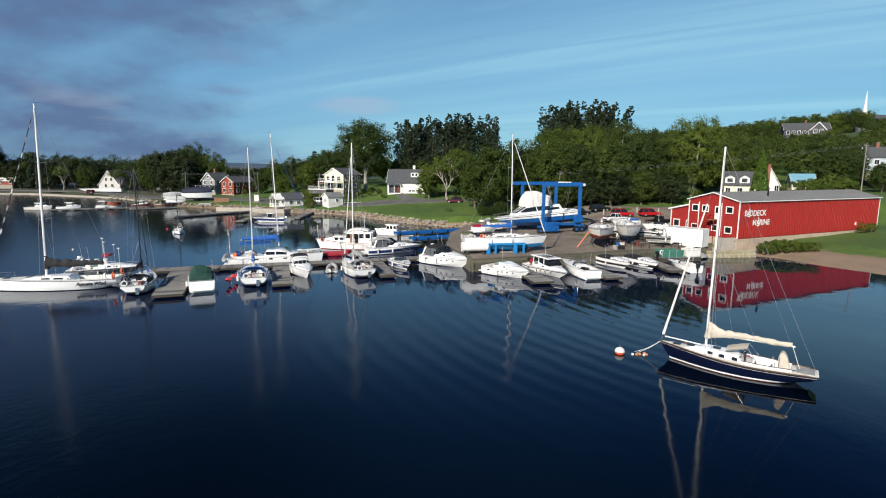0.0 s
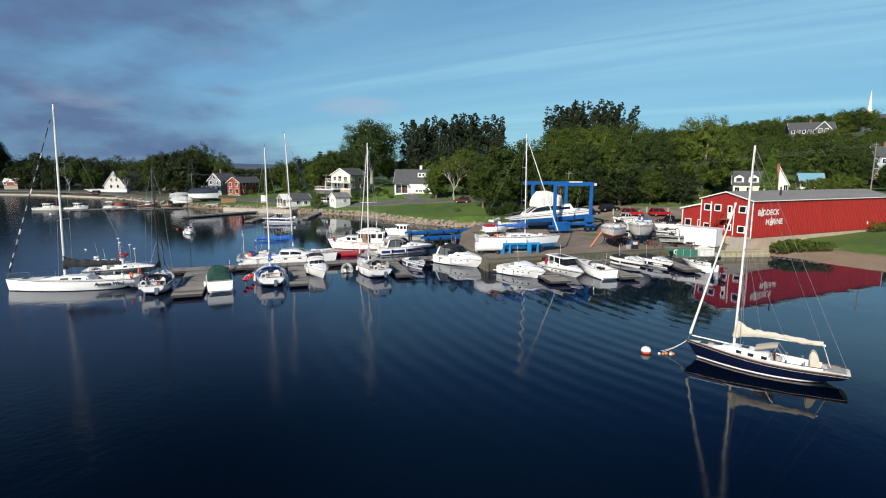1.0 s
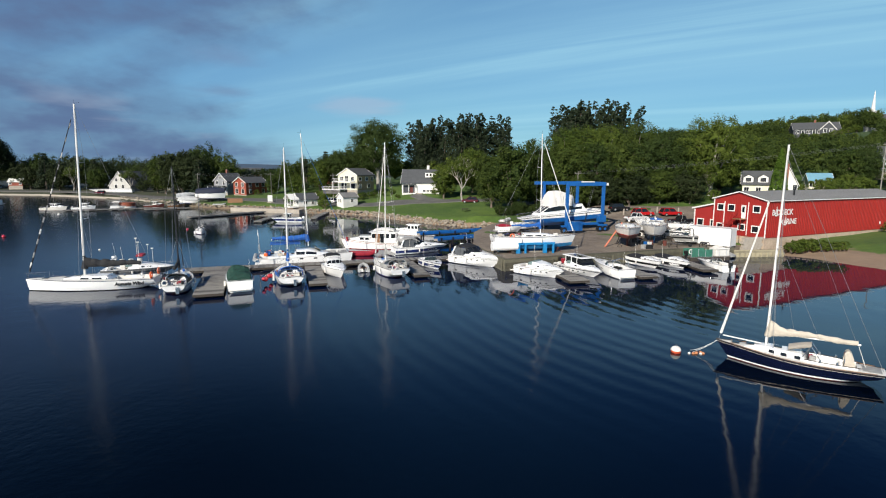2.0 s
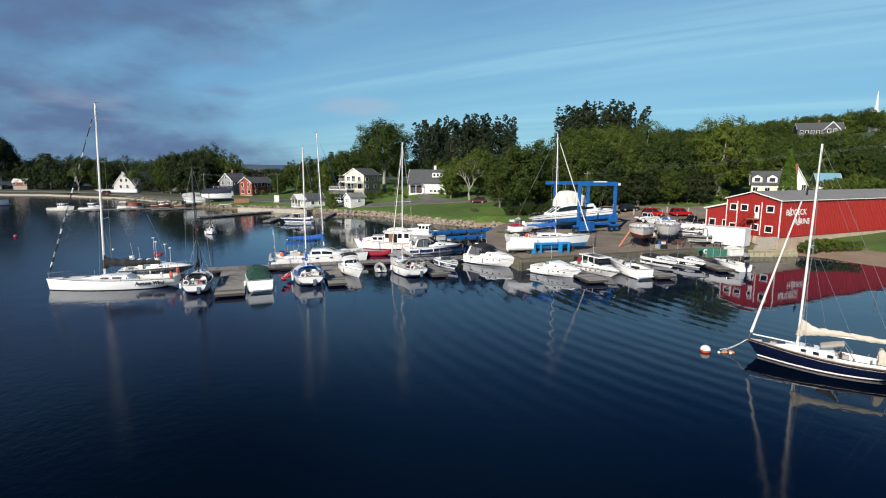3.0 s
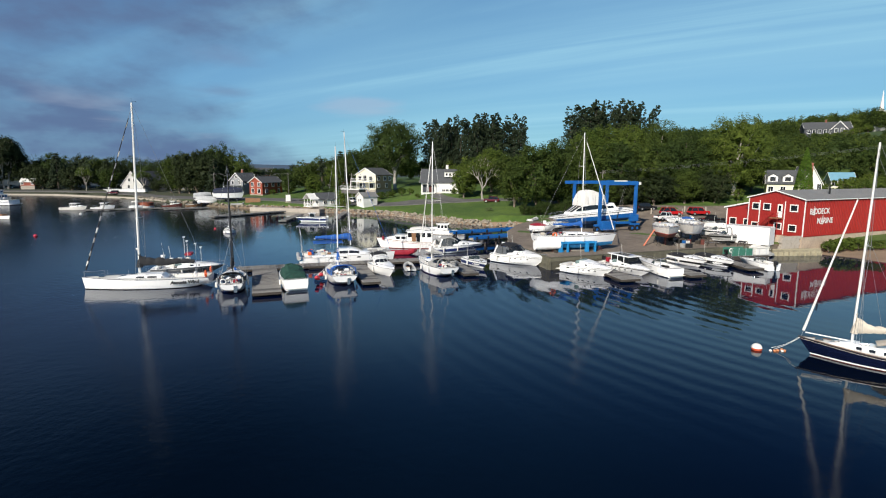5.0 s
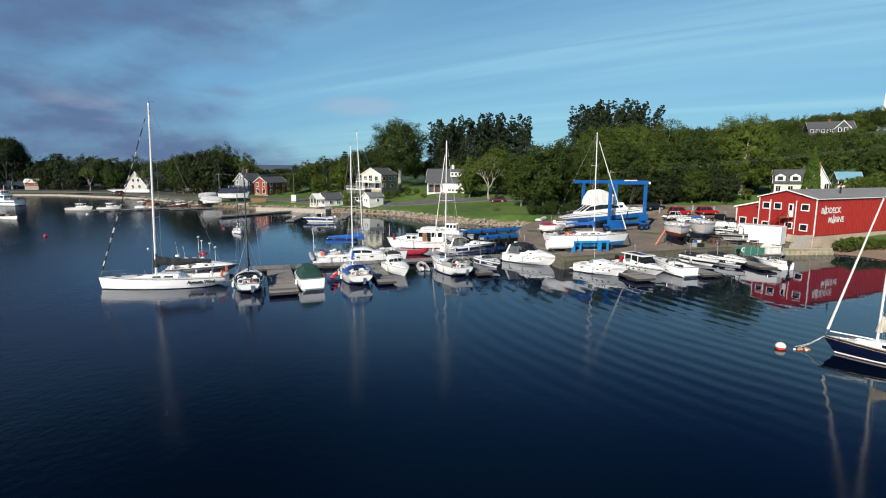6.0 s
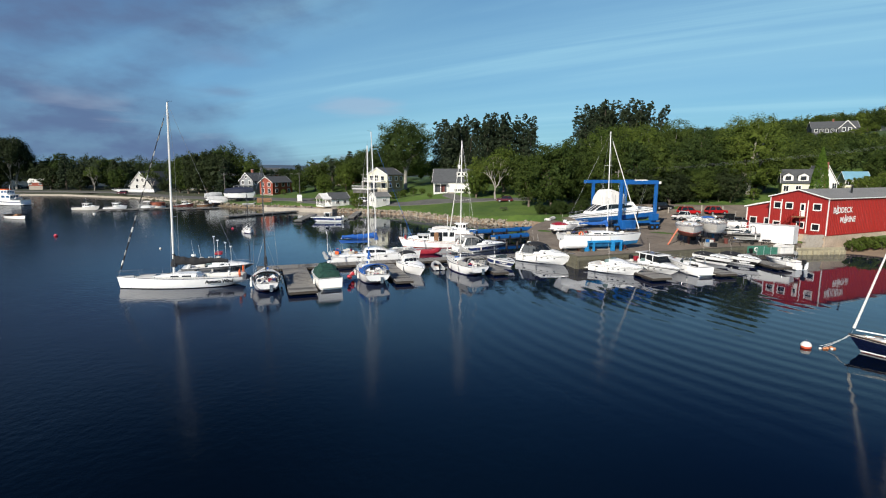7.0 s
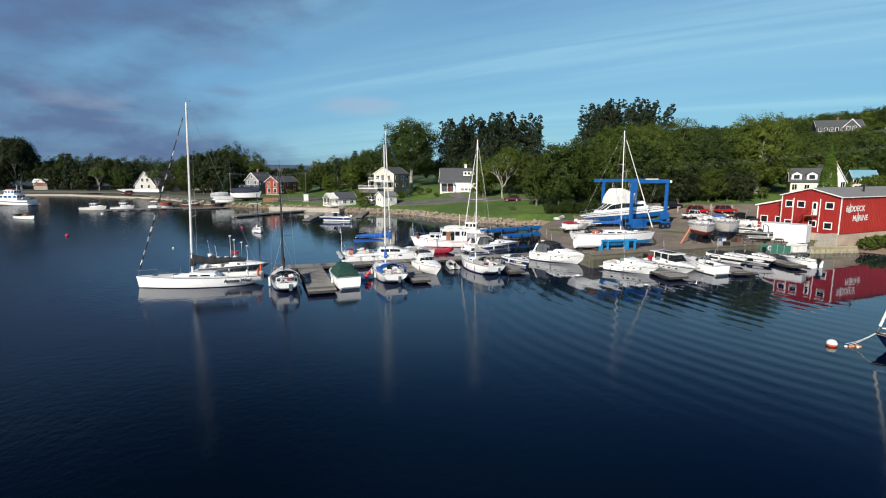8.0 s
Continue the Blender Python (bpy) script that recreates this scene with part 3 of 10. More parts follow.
solid("pavement_yard", ybm, GRAVEL, "brown packed gravel boatyard with tyre marks", "yard", kind="structure")


def strip(name, pts, width, material, label, category, up=0.10):
    """A road that follows the ground along pts."""
    bm = B()
    P = [Vector((x, y, 0)) for x, y in pts]
    fine = []
    for a, b in zip(P, P[1:]):
        k = max(2, int((b - a).length / 2.5))
        fine += [a + (b - a) * i / k for i in range(k)]
    fine.append(P[-1])
    rings = []
    for i, p in enumerate(fine):
        d = (fine[min(i + 1, len(fine) - 1)] - fine[max(i - 1, 0)]).normalized()
        nrm = Vector((-d.y, d.x, 0))
        ring = []
        for f in (-0.5, 0, 0.5):
            q = p + nrm * width * f
            ring.append((q.x, q.y, ground_z(q.x, q.y) + up + 0.12))
        edge = [(ring[0][0], ring[0][1], ring[0][2] - 0.5), *ring, (ring[2][0], ring[2][1], ring[2][2] - 0.5)]
        rings.append(edge)
    loft(bm, rings)
    return solid(name, bm, material, label, category, kind="structure")


strip("road_shore", [(-62, 181), (-42, 170), (-25, 163.5), (2, 157.5), (14, 152), (26, 140)], 4.2, ASPHALT, "grey asphalt lane across the lawn", "road")
strip("road_house", [(-2, 158), (-9, 163), (-13, 167)], 3.0, ASPHALT, "short asphalt drive up to a white house", "road")
strip("road_park", [(-60, 184), (-100, 200), (-126, 219), (-150, 240), (-176, 259), (-205, 268), (-260, 268)], 6.0, ASPHALT, "asphalt road along the far waterfront", "road")

# ---- boats ----


class Form:
    """The lines of a hull: bow towards +x, waterline at z = 0."""

    def __init__(s, L, beam, bow, stern, draft, tail=0.75, vee=False, rake=0.5, tuck=0.0, counter=0.0, full=2.2, wide=0.42, droop=0.0):
        s.droop = droop
        s.L, s.beam, s.bow, s.stern, s.draft, s.tail, s.vee, s.rake, s.tuck, s.counter, s.full, s.wide = L, beam, bow, stern, draft, tail, vee, rake, tuck, counter, full, wide

    def half(s, t):
        if t < s.wide:
            f = s.tail + (1 - s.tail) * math.sin(math.pi / 2 * t / s.wide)
        else:
            f = 1 - ((t - s.wide) / (1 - s.wide)) ** s.full
        return max(0.0, s.beam / 2 * f)

    def sheer(s, t):
        return s.stern + (s.bow - s.stern) * t ** 1.7 - 0.05 * s.stern * math.sin(math.pi * t) - s.droop * max(0.0, (t - 0.45) / 0.55) ** 2

    def keel(s, t):
        if s.vee:
            return -s.draft * (1 - max(0, (t - 0.6) / 0.4) ** 2)
        k = -s.draft * (1 - ((t - 0.47) / 0.53) ** 2)
        if t < 0.47:
            k += s.tuck * ((0.47 - t) / 0.47) ** 2
        return k

    def x(s, t, z):
        h = max(0.1, s.sheer(t))
        f = max(0.0, z / h)
        return -s.L / 2 + (s.L - s.rake - s.counter) * t + s.counter + s.rake * min(1.1, f) * t ** (3.5 if s.vee else 5) - s.counter * min(1.1, f) * (1 - t) ** 5

    def width(s, t, z):
        h, k = s.sheer(t), s.keel(t)
        f = min(1.0, max(0.0, (z - k) / max(0.02, h - k)))
        e = 0.55 if s.vee else 0.19
        if s.vee and z > 0:
            # hard chine with flared topsides
            c = min(1, (0.10 + 0.4 * t * t - k) / max(0.05, h - k))
            q = 0.93 - 0.42 * t ** 2.5
            return s.half(t) * (q + (1 - q) * ((f - c) / max(0.05, 1 - c)) ** 0.8) if f > c else s.half(t) * q * (f / c) ** 0.8
        return s.half(t) * f ** e

    def deck_x(s, t):
        return s.x(t, s.sheer(t))


def hull_parts(own, F, top, stripe, bottom, z1=0.16, z0=0.04, n=18, rail=None, line=None):
    ts = [i / (n - 1) for i in range(n)]
    ts = [t ** 0.85 for t in ts]

    def rows(t, zs):
        return [(t, z) for z in zs]

    def band(za, zb, k, up=True):
        rings = []
        for t in ts:
            h, kz = F.sheer(t), F.keel(t)
            a = h if za == "sheer" else min(h, za)
            b = kz if zb == "keel" else zb
            side = []
            for i in range(k + 1):
                z = max(kz, a + (b - a) * i / k)
                side.append((F.x(t, z), F.width(t, z), z))
            rings.append([(x, y, z) for x, y, z in side] + [(x, -y, z) for x, y, z in side[::-1]])
        return rings

    def two_sides(rings, name, m, k, label=""):
        bm = B()
        h = len(rings[0]) // 2
        loft(bm, [r[:h] for r in rings])
        loft(bm, [r[h:] for r in rings])
        # the transom closes the stern
        vs = [bm.verts.new(p) for p in rings[0]]
        try:
            bm.faces.new(vs)
        except ValueError:
            pass
        bmesh.ops.remove_doubles(bm, verts=bm.verts, dist=1e-3)
        bmesh.ops.dissolve_degenerate(bm, edges=bm.edges, dist=1e-4)
        bmesh.ops.recalc_face_normals(bm, faces=bm.faces)
        return part(name, bm, m, own, label, smooth=True)

    two_sides(band("sheer", z1, 5), "hull", top, 5)
    two_sides(band(z1, z0, 1), "boot_stripe", stripe, 1)
    two_sides(band(z0, "keel", 4), "bottom", bottom, 4)
    bm = B()
    for sgn in (1, -1):
        tube(bm, [(F.deck_x(t), sgn * F.half(t), F.sheer(t) + 0.01) for t in ts], 0.035, 5)
    part("rub_rail", bm, rail or STEEL, own)
    if line:
        for sgn in (1, -1):
            bm = B()
            pts = []
            for t in ts:
                z = F.sheer(t) - line[0]
                pts.append([(F.x(t, z), sgn * (F.width(t, z) + 0.012), z), (F.x(t, z - line[1]), sgn * (F.width(t, z - line[1]) + 0.012), z - line[1])])
            loft(bm, pts)
            part("hull_stripe", bm, line[2], own)


def deck_part(own, F, m, wells=(), n=24, inner=0.66):
    """The deck, with cockpits let into it: wells of (t0, t1, floor height)."""
    ts = {i / (n - 1) for i in range(n)}
    for a, b, _ in wells:
        ts |= {a, a + 1e-3, b, b - 1e-3}
    rings = []
    for t in sorted(ts):
        b, h, x = F.half(t), F.sheer(t), F.deck_x(t)
        c = h + 0.035 * F.beam * (b / max(0.1, F.beam / 2)) * 0.6
        zin = c
        for a, e, fl in wells:
            if a < t < e:
                zin = fl
        i = b * inner
        rings.append([(x, b, h), (x, i, c), (x, i * 0.98, zin), (x, 0, zin + (0.02 if zin == c else 0)), (x, -i * 0.98, zin), (x, -i, c), (x, -b, h)])
    return part("deck", loft(B(), rings), m, own)


def trunk(own, F, t0, t1, wf, ht, m, front=0.45, back=0.12, name="cabin", windows=(), glass=None, n=12, lean=0.86):
    """A cabin trunk from t0 to t1, and its windows: (from, to, low, high) as shares of the trunk's length and side."""
    glass = glass or DARK_GLASS

    def ring(u, out=0.0):
        t = t0 + (t1 - t0) * u
        w = F.half(t) * wf + out
        if t > 0.7:
            w = max(w * 0.9, 0.05)
        h = F.sheer(t) + 0.01
        k = min(1.0, u / back if back else 1) * min(1.0, (1 - u) / front) ** 0.75
        H = ht * max(0.02, k)
        x = F.deck_x(t)
        return [(x, w, h - 0.03), (x, w * (1 - (1 - lean) * k), h + H * 0.78), (x, w * 0.74, h + H * 0.98), (x, 0, h + H * 1.06), (x, -w * 0.74, h + H * 0.98), (x, -w * (1 - (1 - lean) * k), h + H * 0.78), (x, -w, h - 0.03)]

    body = part(name, loft(B(), [ring(i / (n - 1)) for i in range(n)], caps=True), m, own, smooth=True)
    for a, b, lo, hi in windows:
        for sgn in (0, 1):
            rr = []
            for i in range(5):
                r = ring(a + (b - a) * i / 4, 0.02)
                p, q = (r[0], r[1]) if sgn == 0 else (r[6], r[5])
                p, q = Vector(p), Vector(q)
                rr.append([p + (q - p) * lo, p + (q - p) * hi])
            part("window", loft(B(), rr), glass, body)
    return body


def stays(own, wires, r=0.012, m=None):
    for a, b in wires:
        part("stay", tube(B(), [a, b], r, 4), m or WIRE, own)


def rails(own, F, t0, t1, h=0.62, k=5, m=None, inset=0.97, wires=True):
    """Stanchions along both sides with lifelines."""
    m = m or STEEL
    for sgn in (1, -1):
        tops = []
        for i in range(k):
            t = t0 + (t1 - t0) * i / (k - 1)
            p = Vector((F.deck_x(t), sgn * F.half(t) * inset, F.sheer(t)))
            part("stanchion", tube(B(), [p, p + Vector((0, 0, h))], 0.014, 5), m, own)
            tops.append(p + Vector((0, 0, h)))
        if wires:
            part("lifeline", tube(B(), tops, 0.008, 4), m, own)


def pulpit(own, F, t0=0.86, h=0.62, m=None):
    bm = B()
    pts = []
    for t in (t0, 0.93, 0.985):
        pts.append(Vector((F.deck_x(t), F.half(t) * 0.95, F.sheer(t) + h)))
    loop = pts + [Vector((F.deck_x(1) + 0.08, 0, F.sheer(1) + h))] + [Vector((p.x, -p.y, p.z)) for p in pts[::-1]]
    tube(bm, loop, 0.018, 5)
    for p in (loop[0], loop[2], loop[4], loop[6]):
        tube(bm, [p, p - Vector((0.03, 0, h))], 0.016, 5)
    part("pulpit", bm, m or STEEL, own)


def pushpit(own, F, h=0.62, t1=0.10, m=None):
    bm = B()
    a = Vector((F.deck_x(t1), F.half(t1) * 0.95, F.sheer(t1) + h))
    b = Vector((F.deck_x(0.01), F.half(0.01) * 0.93, F.sheer(0) + h))
    loop = [a, b, Vector((b.x, -b.y, b.z)), Vector((a.x, -a.y, a.z))]
    tube(bm, loop, 0.018, 5)
    for p in loop:
        tube(bm, [p, p - Vector((0, 0, h))], 0.016, 5)
    part("pushpit", bm, m or STEEL, own)


def rig(own, F, tm, top, mast_m, boom=None, cover=None, furl=None, spreaders=2, base=None, r=0.085, rake=0.012, back=True, cover_fat=0.17, wire=0.012, stay_t=0.985, boom_z=1.1, bunch=1.1):
    """Mast, spreaders, standing rigging, boom with its covered sail, and the furled headsail."""
    x0 = F.deck_x(tm)
    z0 = base if base is not None else F.sheer(tm) + 0.3
    lean = -rake * (top - z0)
    part("mast", tube(B(), [(x0 + lean * k, 0, z0 + (top - z0) * k) for k in (0, 0.3, 0.6, 0.85, 1)], r, 8, r * 0.72), mast_m, own)
    tip = Vector((x0 + lean, 0, top - 0.05))
    bm = B()
    tube(bm, [tip, tip + Vector((0, 0, 0.55))], 0.008, 4)
    tube(bm, [tip + Vector((0, 0, 0.12)), tip + Vector((-0.5, 0, 0.2))], 0.012, 4)
    part("masthead", bm, BLACK, own)
    w = F.half(tm) * 0.96
    ch = F.sheer(tm)
    for i in range(spreaders):
        k = (i + 1) / (spreaders + 1)
        z = z0 + (top - z0) * k
        xs = x0 + lean * k
        wl = w * (0.78 - 0.14 * i)
        for sgn in (1, -1):
            part("spreader", tube(B(), [(xs, 0, z), (xs - 0.22, sgn * wl, z + 0.06)], 0.028, 5, 0.018), mast_m, own)
    for sgn in (1, -1):
        pts = [Vector((x0 - 0.1, sgn * w, ch))]
        for i in range(spreaders):
            k = (i + 1) / (spreaders + 1)
            pts.append(Vector((x0 + lean * k - 0.22, sgn * w * (0.78 - 0.14 * i), z0 + (top - z0) * k + 0.06)))
        pts.append(tip)
        part("shroud", tube(B(), pts, wire, 4), WIRE, own)
        k = 1 / (spreaders + 1)
        part("lower_shroud", tube(B(), [(x0 - 0.5, sgn * w * 0.93, ch), (x0 + lean * k, 0, z0 + (top - z0) * k)], wire, 4), WIRE, own)
    bow = Vector((F.deck_x(stay_t), 0, F.sheer(stay_t) + 0.08))
    ftop = tip - Vector((0, 0, 0.3))
    if furl:
        fr, fm = furl[0], furl[1]
        hi = ftop if len(furl) < 3 else bow + (ftop - bow) * furl[2]
        d = hi - bow
        part("furled_headsail", tube(B(), [bow + d * 0.04, bow + d * 0.12, bow + d * 0.5, bow + d * 0.93], fr, 7, fr * 0.5), fm, own, "rolled headsail")
        part("forestay", tube(B(), [bow, hi], wire, 4), WIRE, own)
    else:
        part("forestay", tube(B(), [bow, ftop], wire, 4), WIRE, own)
    if back:
        part("backstay", tube(B(), [(F.deck_x(0.01), 0, F.sheer(0) + 0.05), tip], wire, 4), WIRE, own)
    if boom:
        zb = z0 + boom_z
        a, e = Vector((x0 - 0.1, 0, zb)), Vector((x0 - boom, 0, zb + 0.05))
        part("boom", tube(B(), [a, e], 0.065, 8), mast_m, own)
        lump = random.Random(int(F.L * 100))
        if cover:
            rings = []
            for i in range(25):
                u = i / 24
                c = a + (e - a) * (u * 0.97)
                fat = cover_fat * (1.05 - 0.38 * u) * (1 + lump.uniform(-0.16, 0.16))
                tall = fat * (1.45 - 0.45 * u + bunch * max(0, 1 - 6 * u) ** 1.5) * (1 + lump.uniform(-0.08, 0.08))
                sag = 0.06 * math.sin(9 * u + F.L) + lump.uniform(-0.02, 0.02)
                rings.append([(c.x, fat * math.cos(p) * (0.9 + lump.uniform(-0.12, 0.12)), c.z + 0.04 + sag * (1 if math.sin(p) < 0 else 0.3) + tall * 0.5 + tall * math.sin(p)) for p in [2 * math.pi * q / 10 for q in range(10)]])
            part("sail_cover", loft(B(), rings, closed=True, caps=True), cover, own, smooth=True)
            part("mast_boot", tube(B(), [(x0 - 0.05, 0, zb - 0.3), (x0 - 0.12, 0, zb + 0.4), (x0 - 0.06, 0, zb + 1.15)], cover_fat * 1.05, 8, cover_fat * 0.5), cover, own)
    return tip


def dodger(own, F, t, w, h, ln, m, name="spray_hood"):
    """A canvas hood over the companionway."""
    rings = []
    x, z = F.deck_x(t), F.sheer(t) + 0.05
    for i in range(6):
        u = i / 5
        hh = h * math.sin(math.pi / 2 * min(1, 0.25 + u * 0.95))
        rings.append([(x + ln * (1 - u), w * math.cos(a), z + hh * max(0, math.sin(a)) ** 0.6) for a in [math.pi * k / 8 for k in range(9)]])
    return part(name, loft(B(), rings), m, own)


def seat_box(own, c, s, m, name="seat"):
    return part(name, box(B(), c, s, 0.04), m, own)


def helm(own, x, z, r=0.45):
    bm = B()
    tube(bm, [(x, r * math.cos(a), z + r * math.sin(a)) for a in [2 * math.pi * k / 16 for k in range(17)]], 0.018, 5)
    for k in range(5):
        a = 2 * math.pi * k / 5
        tube(bm, [(x, 0, z), (x, r * math.cos(a), z + r * math.sin(a))], 0.01, 4)
    part("steering_wheel", bm, STEEL, own)
    part("pedestal", box(B(), (x + 0.12, 0, z - 0.45), (0.22, 0.28, 0.9), 0.04), GEL, own)


def ring_buoy(own, c, r, m, axis_="x", name="lifebuoy"):
    bm = B()
    pts = []
    for k in range(15):
        a = 2 * math.pi * k / 14
        pts.append((c[0], c[1] + r * math.cos(a), c[2] + r * math.sin(a)) if axis_ == "x" else (c[0] + r * math.cos(a), c[1], c[2] + r * math.sin(a)))
    tube(bm, pts, r * 0.28, 6)
    part(name, bm, m, own)


def fender(own, F, t, sgn, m=None):
    x, y, z = F.deck_x(t), sgn * (F.half(t) + 0.12), F.sheer(t)
    part("fender", tube(B(), [(x, y, z - 0.75), (x, y, z - 0.68), (x, y, z - 0.3), (x, y, z - 0.2)], 0.11, 8), m or SAIL_WHITE, own)
    part("fender_line", tube(B(), [(x, y, z - 0.2), (x, y - 0.1 * sgn, z + 0.05)], 0.01, 4), WIRE, own)


def outboard(own, x, y, z, m=None, s=1.0):
    bm = B()
    box(bm, (x - 0.22 * s, y, z + 0.42 * s), (0.55 * s, 0.38 * s, 0.5 * s), 0.1 * s)
    part("engine_cowl", bm, m or BLACK, own, smooth=False)
    bm = B()
    box(bm, (x - 0.2 * s, y, z - 0.15 * s), (0.2 * s, 0.14 * s, 0.9 * s), 0.03)
    box(bm, (x - 0.05 * s, y, z + 0.08 * s), (0.25 * s, 0.26 * s, 0.3 * s), 0.03)
    part("engine_leg", bm, m or BLACK, own)


def windscreen(own, F, t0, t1, h, wf, m=None, frame_m=None, lean=0.45, name="windscreen", lift=0.0):
    """A wrapped screen: from the sides at t0 round the front at t1."""
    base, topp = [], []
    for a in [math.pi * k / 10 for k in range(11)]:
        u = math.sin(a)
        t = t0 + (t1 - t0) * u ** 0.7
        w = F.half(t0) * wf * math.cos(a)
        z = F.sheer(t) + 0.06 + lift
        base.append((F.deck_x(t), w, z))
        topp.append((F.deck_x(t) - lean * u, w * 0.9, z + h * (0.75 + 0.25 * u)))
    w = part(name, loft(B(), [base, topp]), m or CLEAR_GLASS, own)
    part("screen_frame", tube(B(), topp, 0.025, 5), frame_m or STEEL, w)
    for k in (0, 3, 5, 7, 10):
        part("screen_post", tube(B(), [base[k], topp[k]], 0.02, 4), frame_m or STEEL, w)
    return w


def canopy(own, F, t0, t1, z, h, wf, m, name="canvas_top", n=7, skirt=0.0, legs=True, drop=0.35):
    """A stretched canvas roof or full enclosure over the cockpit."""
    rings = []
    for i in range(n):
        u = i / (n - 1)
        t = t0 + (t1 - t0) * u
        w = F.half(t) * wf
        e = 1 - drop * abs(2 * u - 1) ** 2.2
        zz = z + h * e
        lowz = z + (h * e - 0.22) * (1 - skirt)
        sag = 0.03 * math.sin(7 * u + 1)
        rings.append([(F.deck_x(t), w, lowz), (F.deck_x(t), w * 0.97, zz - 0.12), (F.deck_x(t), w * 0.75, zz + sag), (F.deck_x(t), 0, zz + 0.08), (F.deck_x(t), -w * 0.75, zz + sag), (F.deck_x(t), -w * 0.97, zz - 0.12), (F.deck_x(t), -w, lowz)])
    c = part(name, loft(B(), rings), m, own)
    if legs:
        for t in (t0 + 0.1 * (t1 - t0), t1 - 0.1 * (t1 - t0)):
            for sgn in (1, -1):
                part("canopy_pole", tube(B(), [(F.deck_x((t0 + t1) / 2), sgn * F.half(t) * 0.94, F.sheer(t)), (F.deck_x(t), sgn * F.half(t) * wf * 0.96, z + h * 0.85)], 0.014, 4), STEEL, c)
    return c


def cover_sheet(own, F, t0, t1, h, m, wf=0.86, name="tonneau_cover"):
    """A snug storage cover with a ridge along the middle."""
    rings = []
    for i in range(9):
        u = i / 8
        t = t0 + (t1 - t0) * u
        b, z, x = F.half(t) * wf, F.sheer(t) + 0.03, F.deck_x(t)
        k = h * (0.25 + 0.75 * math.sin(math.pi * min(1, 0.15 + u * 0.8)))
        rings.append([(x, b, z - 0.06), (x, b * 0.9, z + 0.08), (x, b * 0.45, z + k * 0.75), (x, 0, z + k), (x, -b * 0.45, z + k * 0.75), (x, -b * 0.9, z + 0.08), (x, -b, z - 0.06)])
    return part(name, loft(B(), rings, caps=True), m, own)


def mooring_line(own, a, b, sag=0.3, m=None):
    a, b = Vector(a), Vector(b)
    part("mooring_line", tube(B(), [a + (b - a) * k - Vector((0, 0, sag * 4 * k * (1 - k))) for k in (0, 0.25, 0.5, 0.75, 1)], 0.014, 4), m or SAIL_WHITE, own)


def letters(own, text, size, material, m, name="lettering", bold=0.0, shear=0.0):
    c = bpy.data.curves.new(name, "FONT")
    c.body, c.size, c.extrude, c.align_x, c.offset, c.shear = text, size, 0.004, "CENTER", bold, shear
    tmp = bpy.data.objects.new(name, c)
    me = bpy.data.meshes.new_from_object(tmp)
    me.name = name
    bpy.data.objects.remove(tmp), bpy.data.curves.remove(c)
    me.materials.clear()
    me.materials.append(material)
    ob = new(name, me)
    ob.parent, ob.matrix_basis = own, m
    return ob


def at(x, y, deg, z=0.0, heel=0.0):
    return pose(x, y, z, heel, 0, deg)


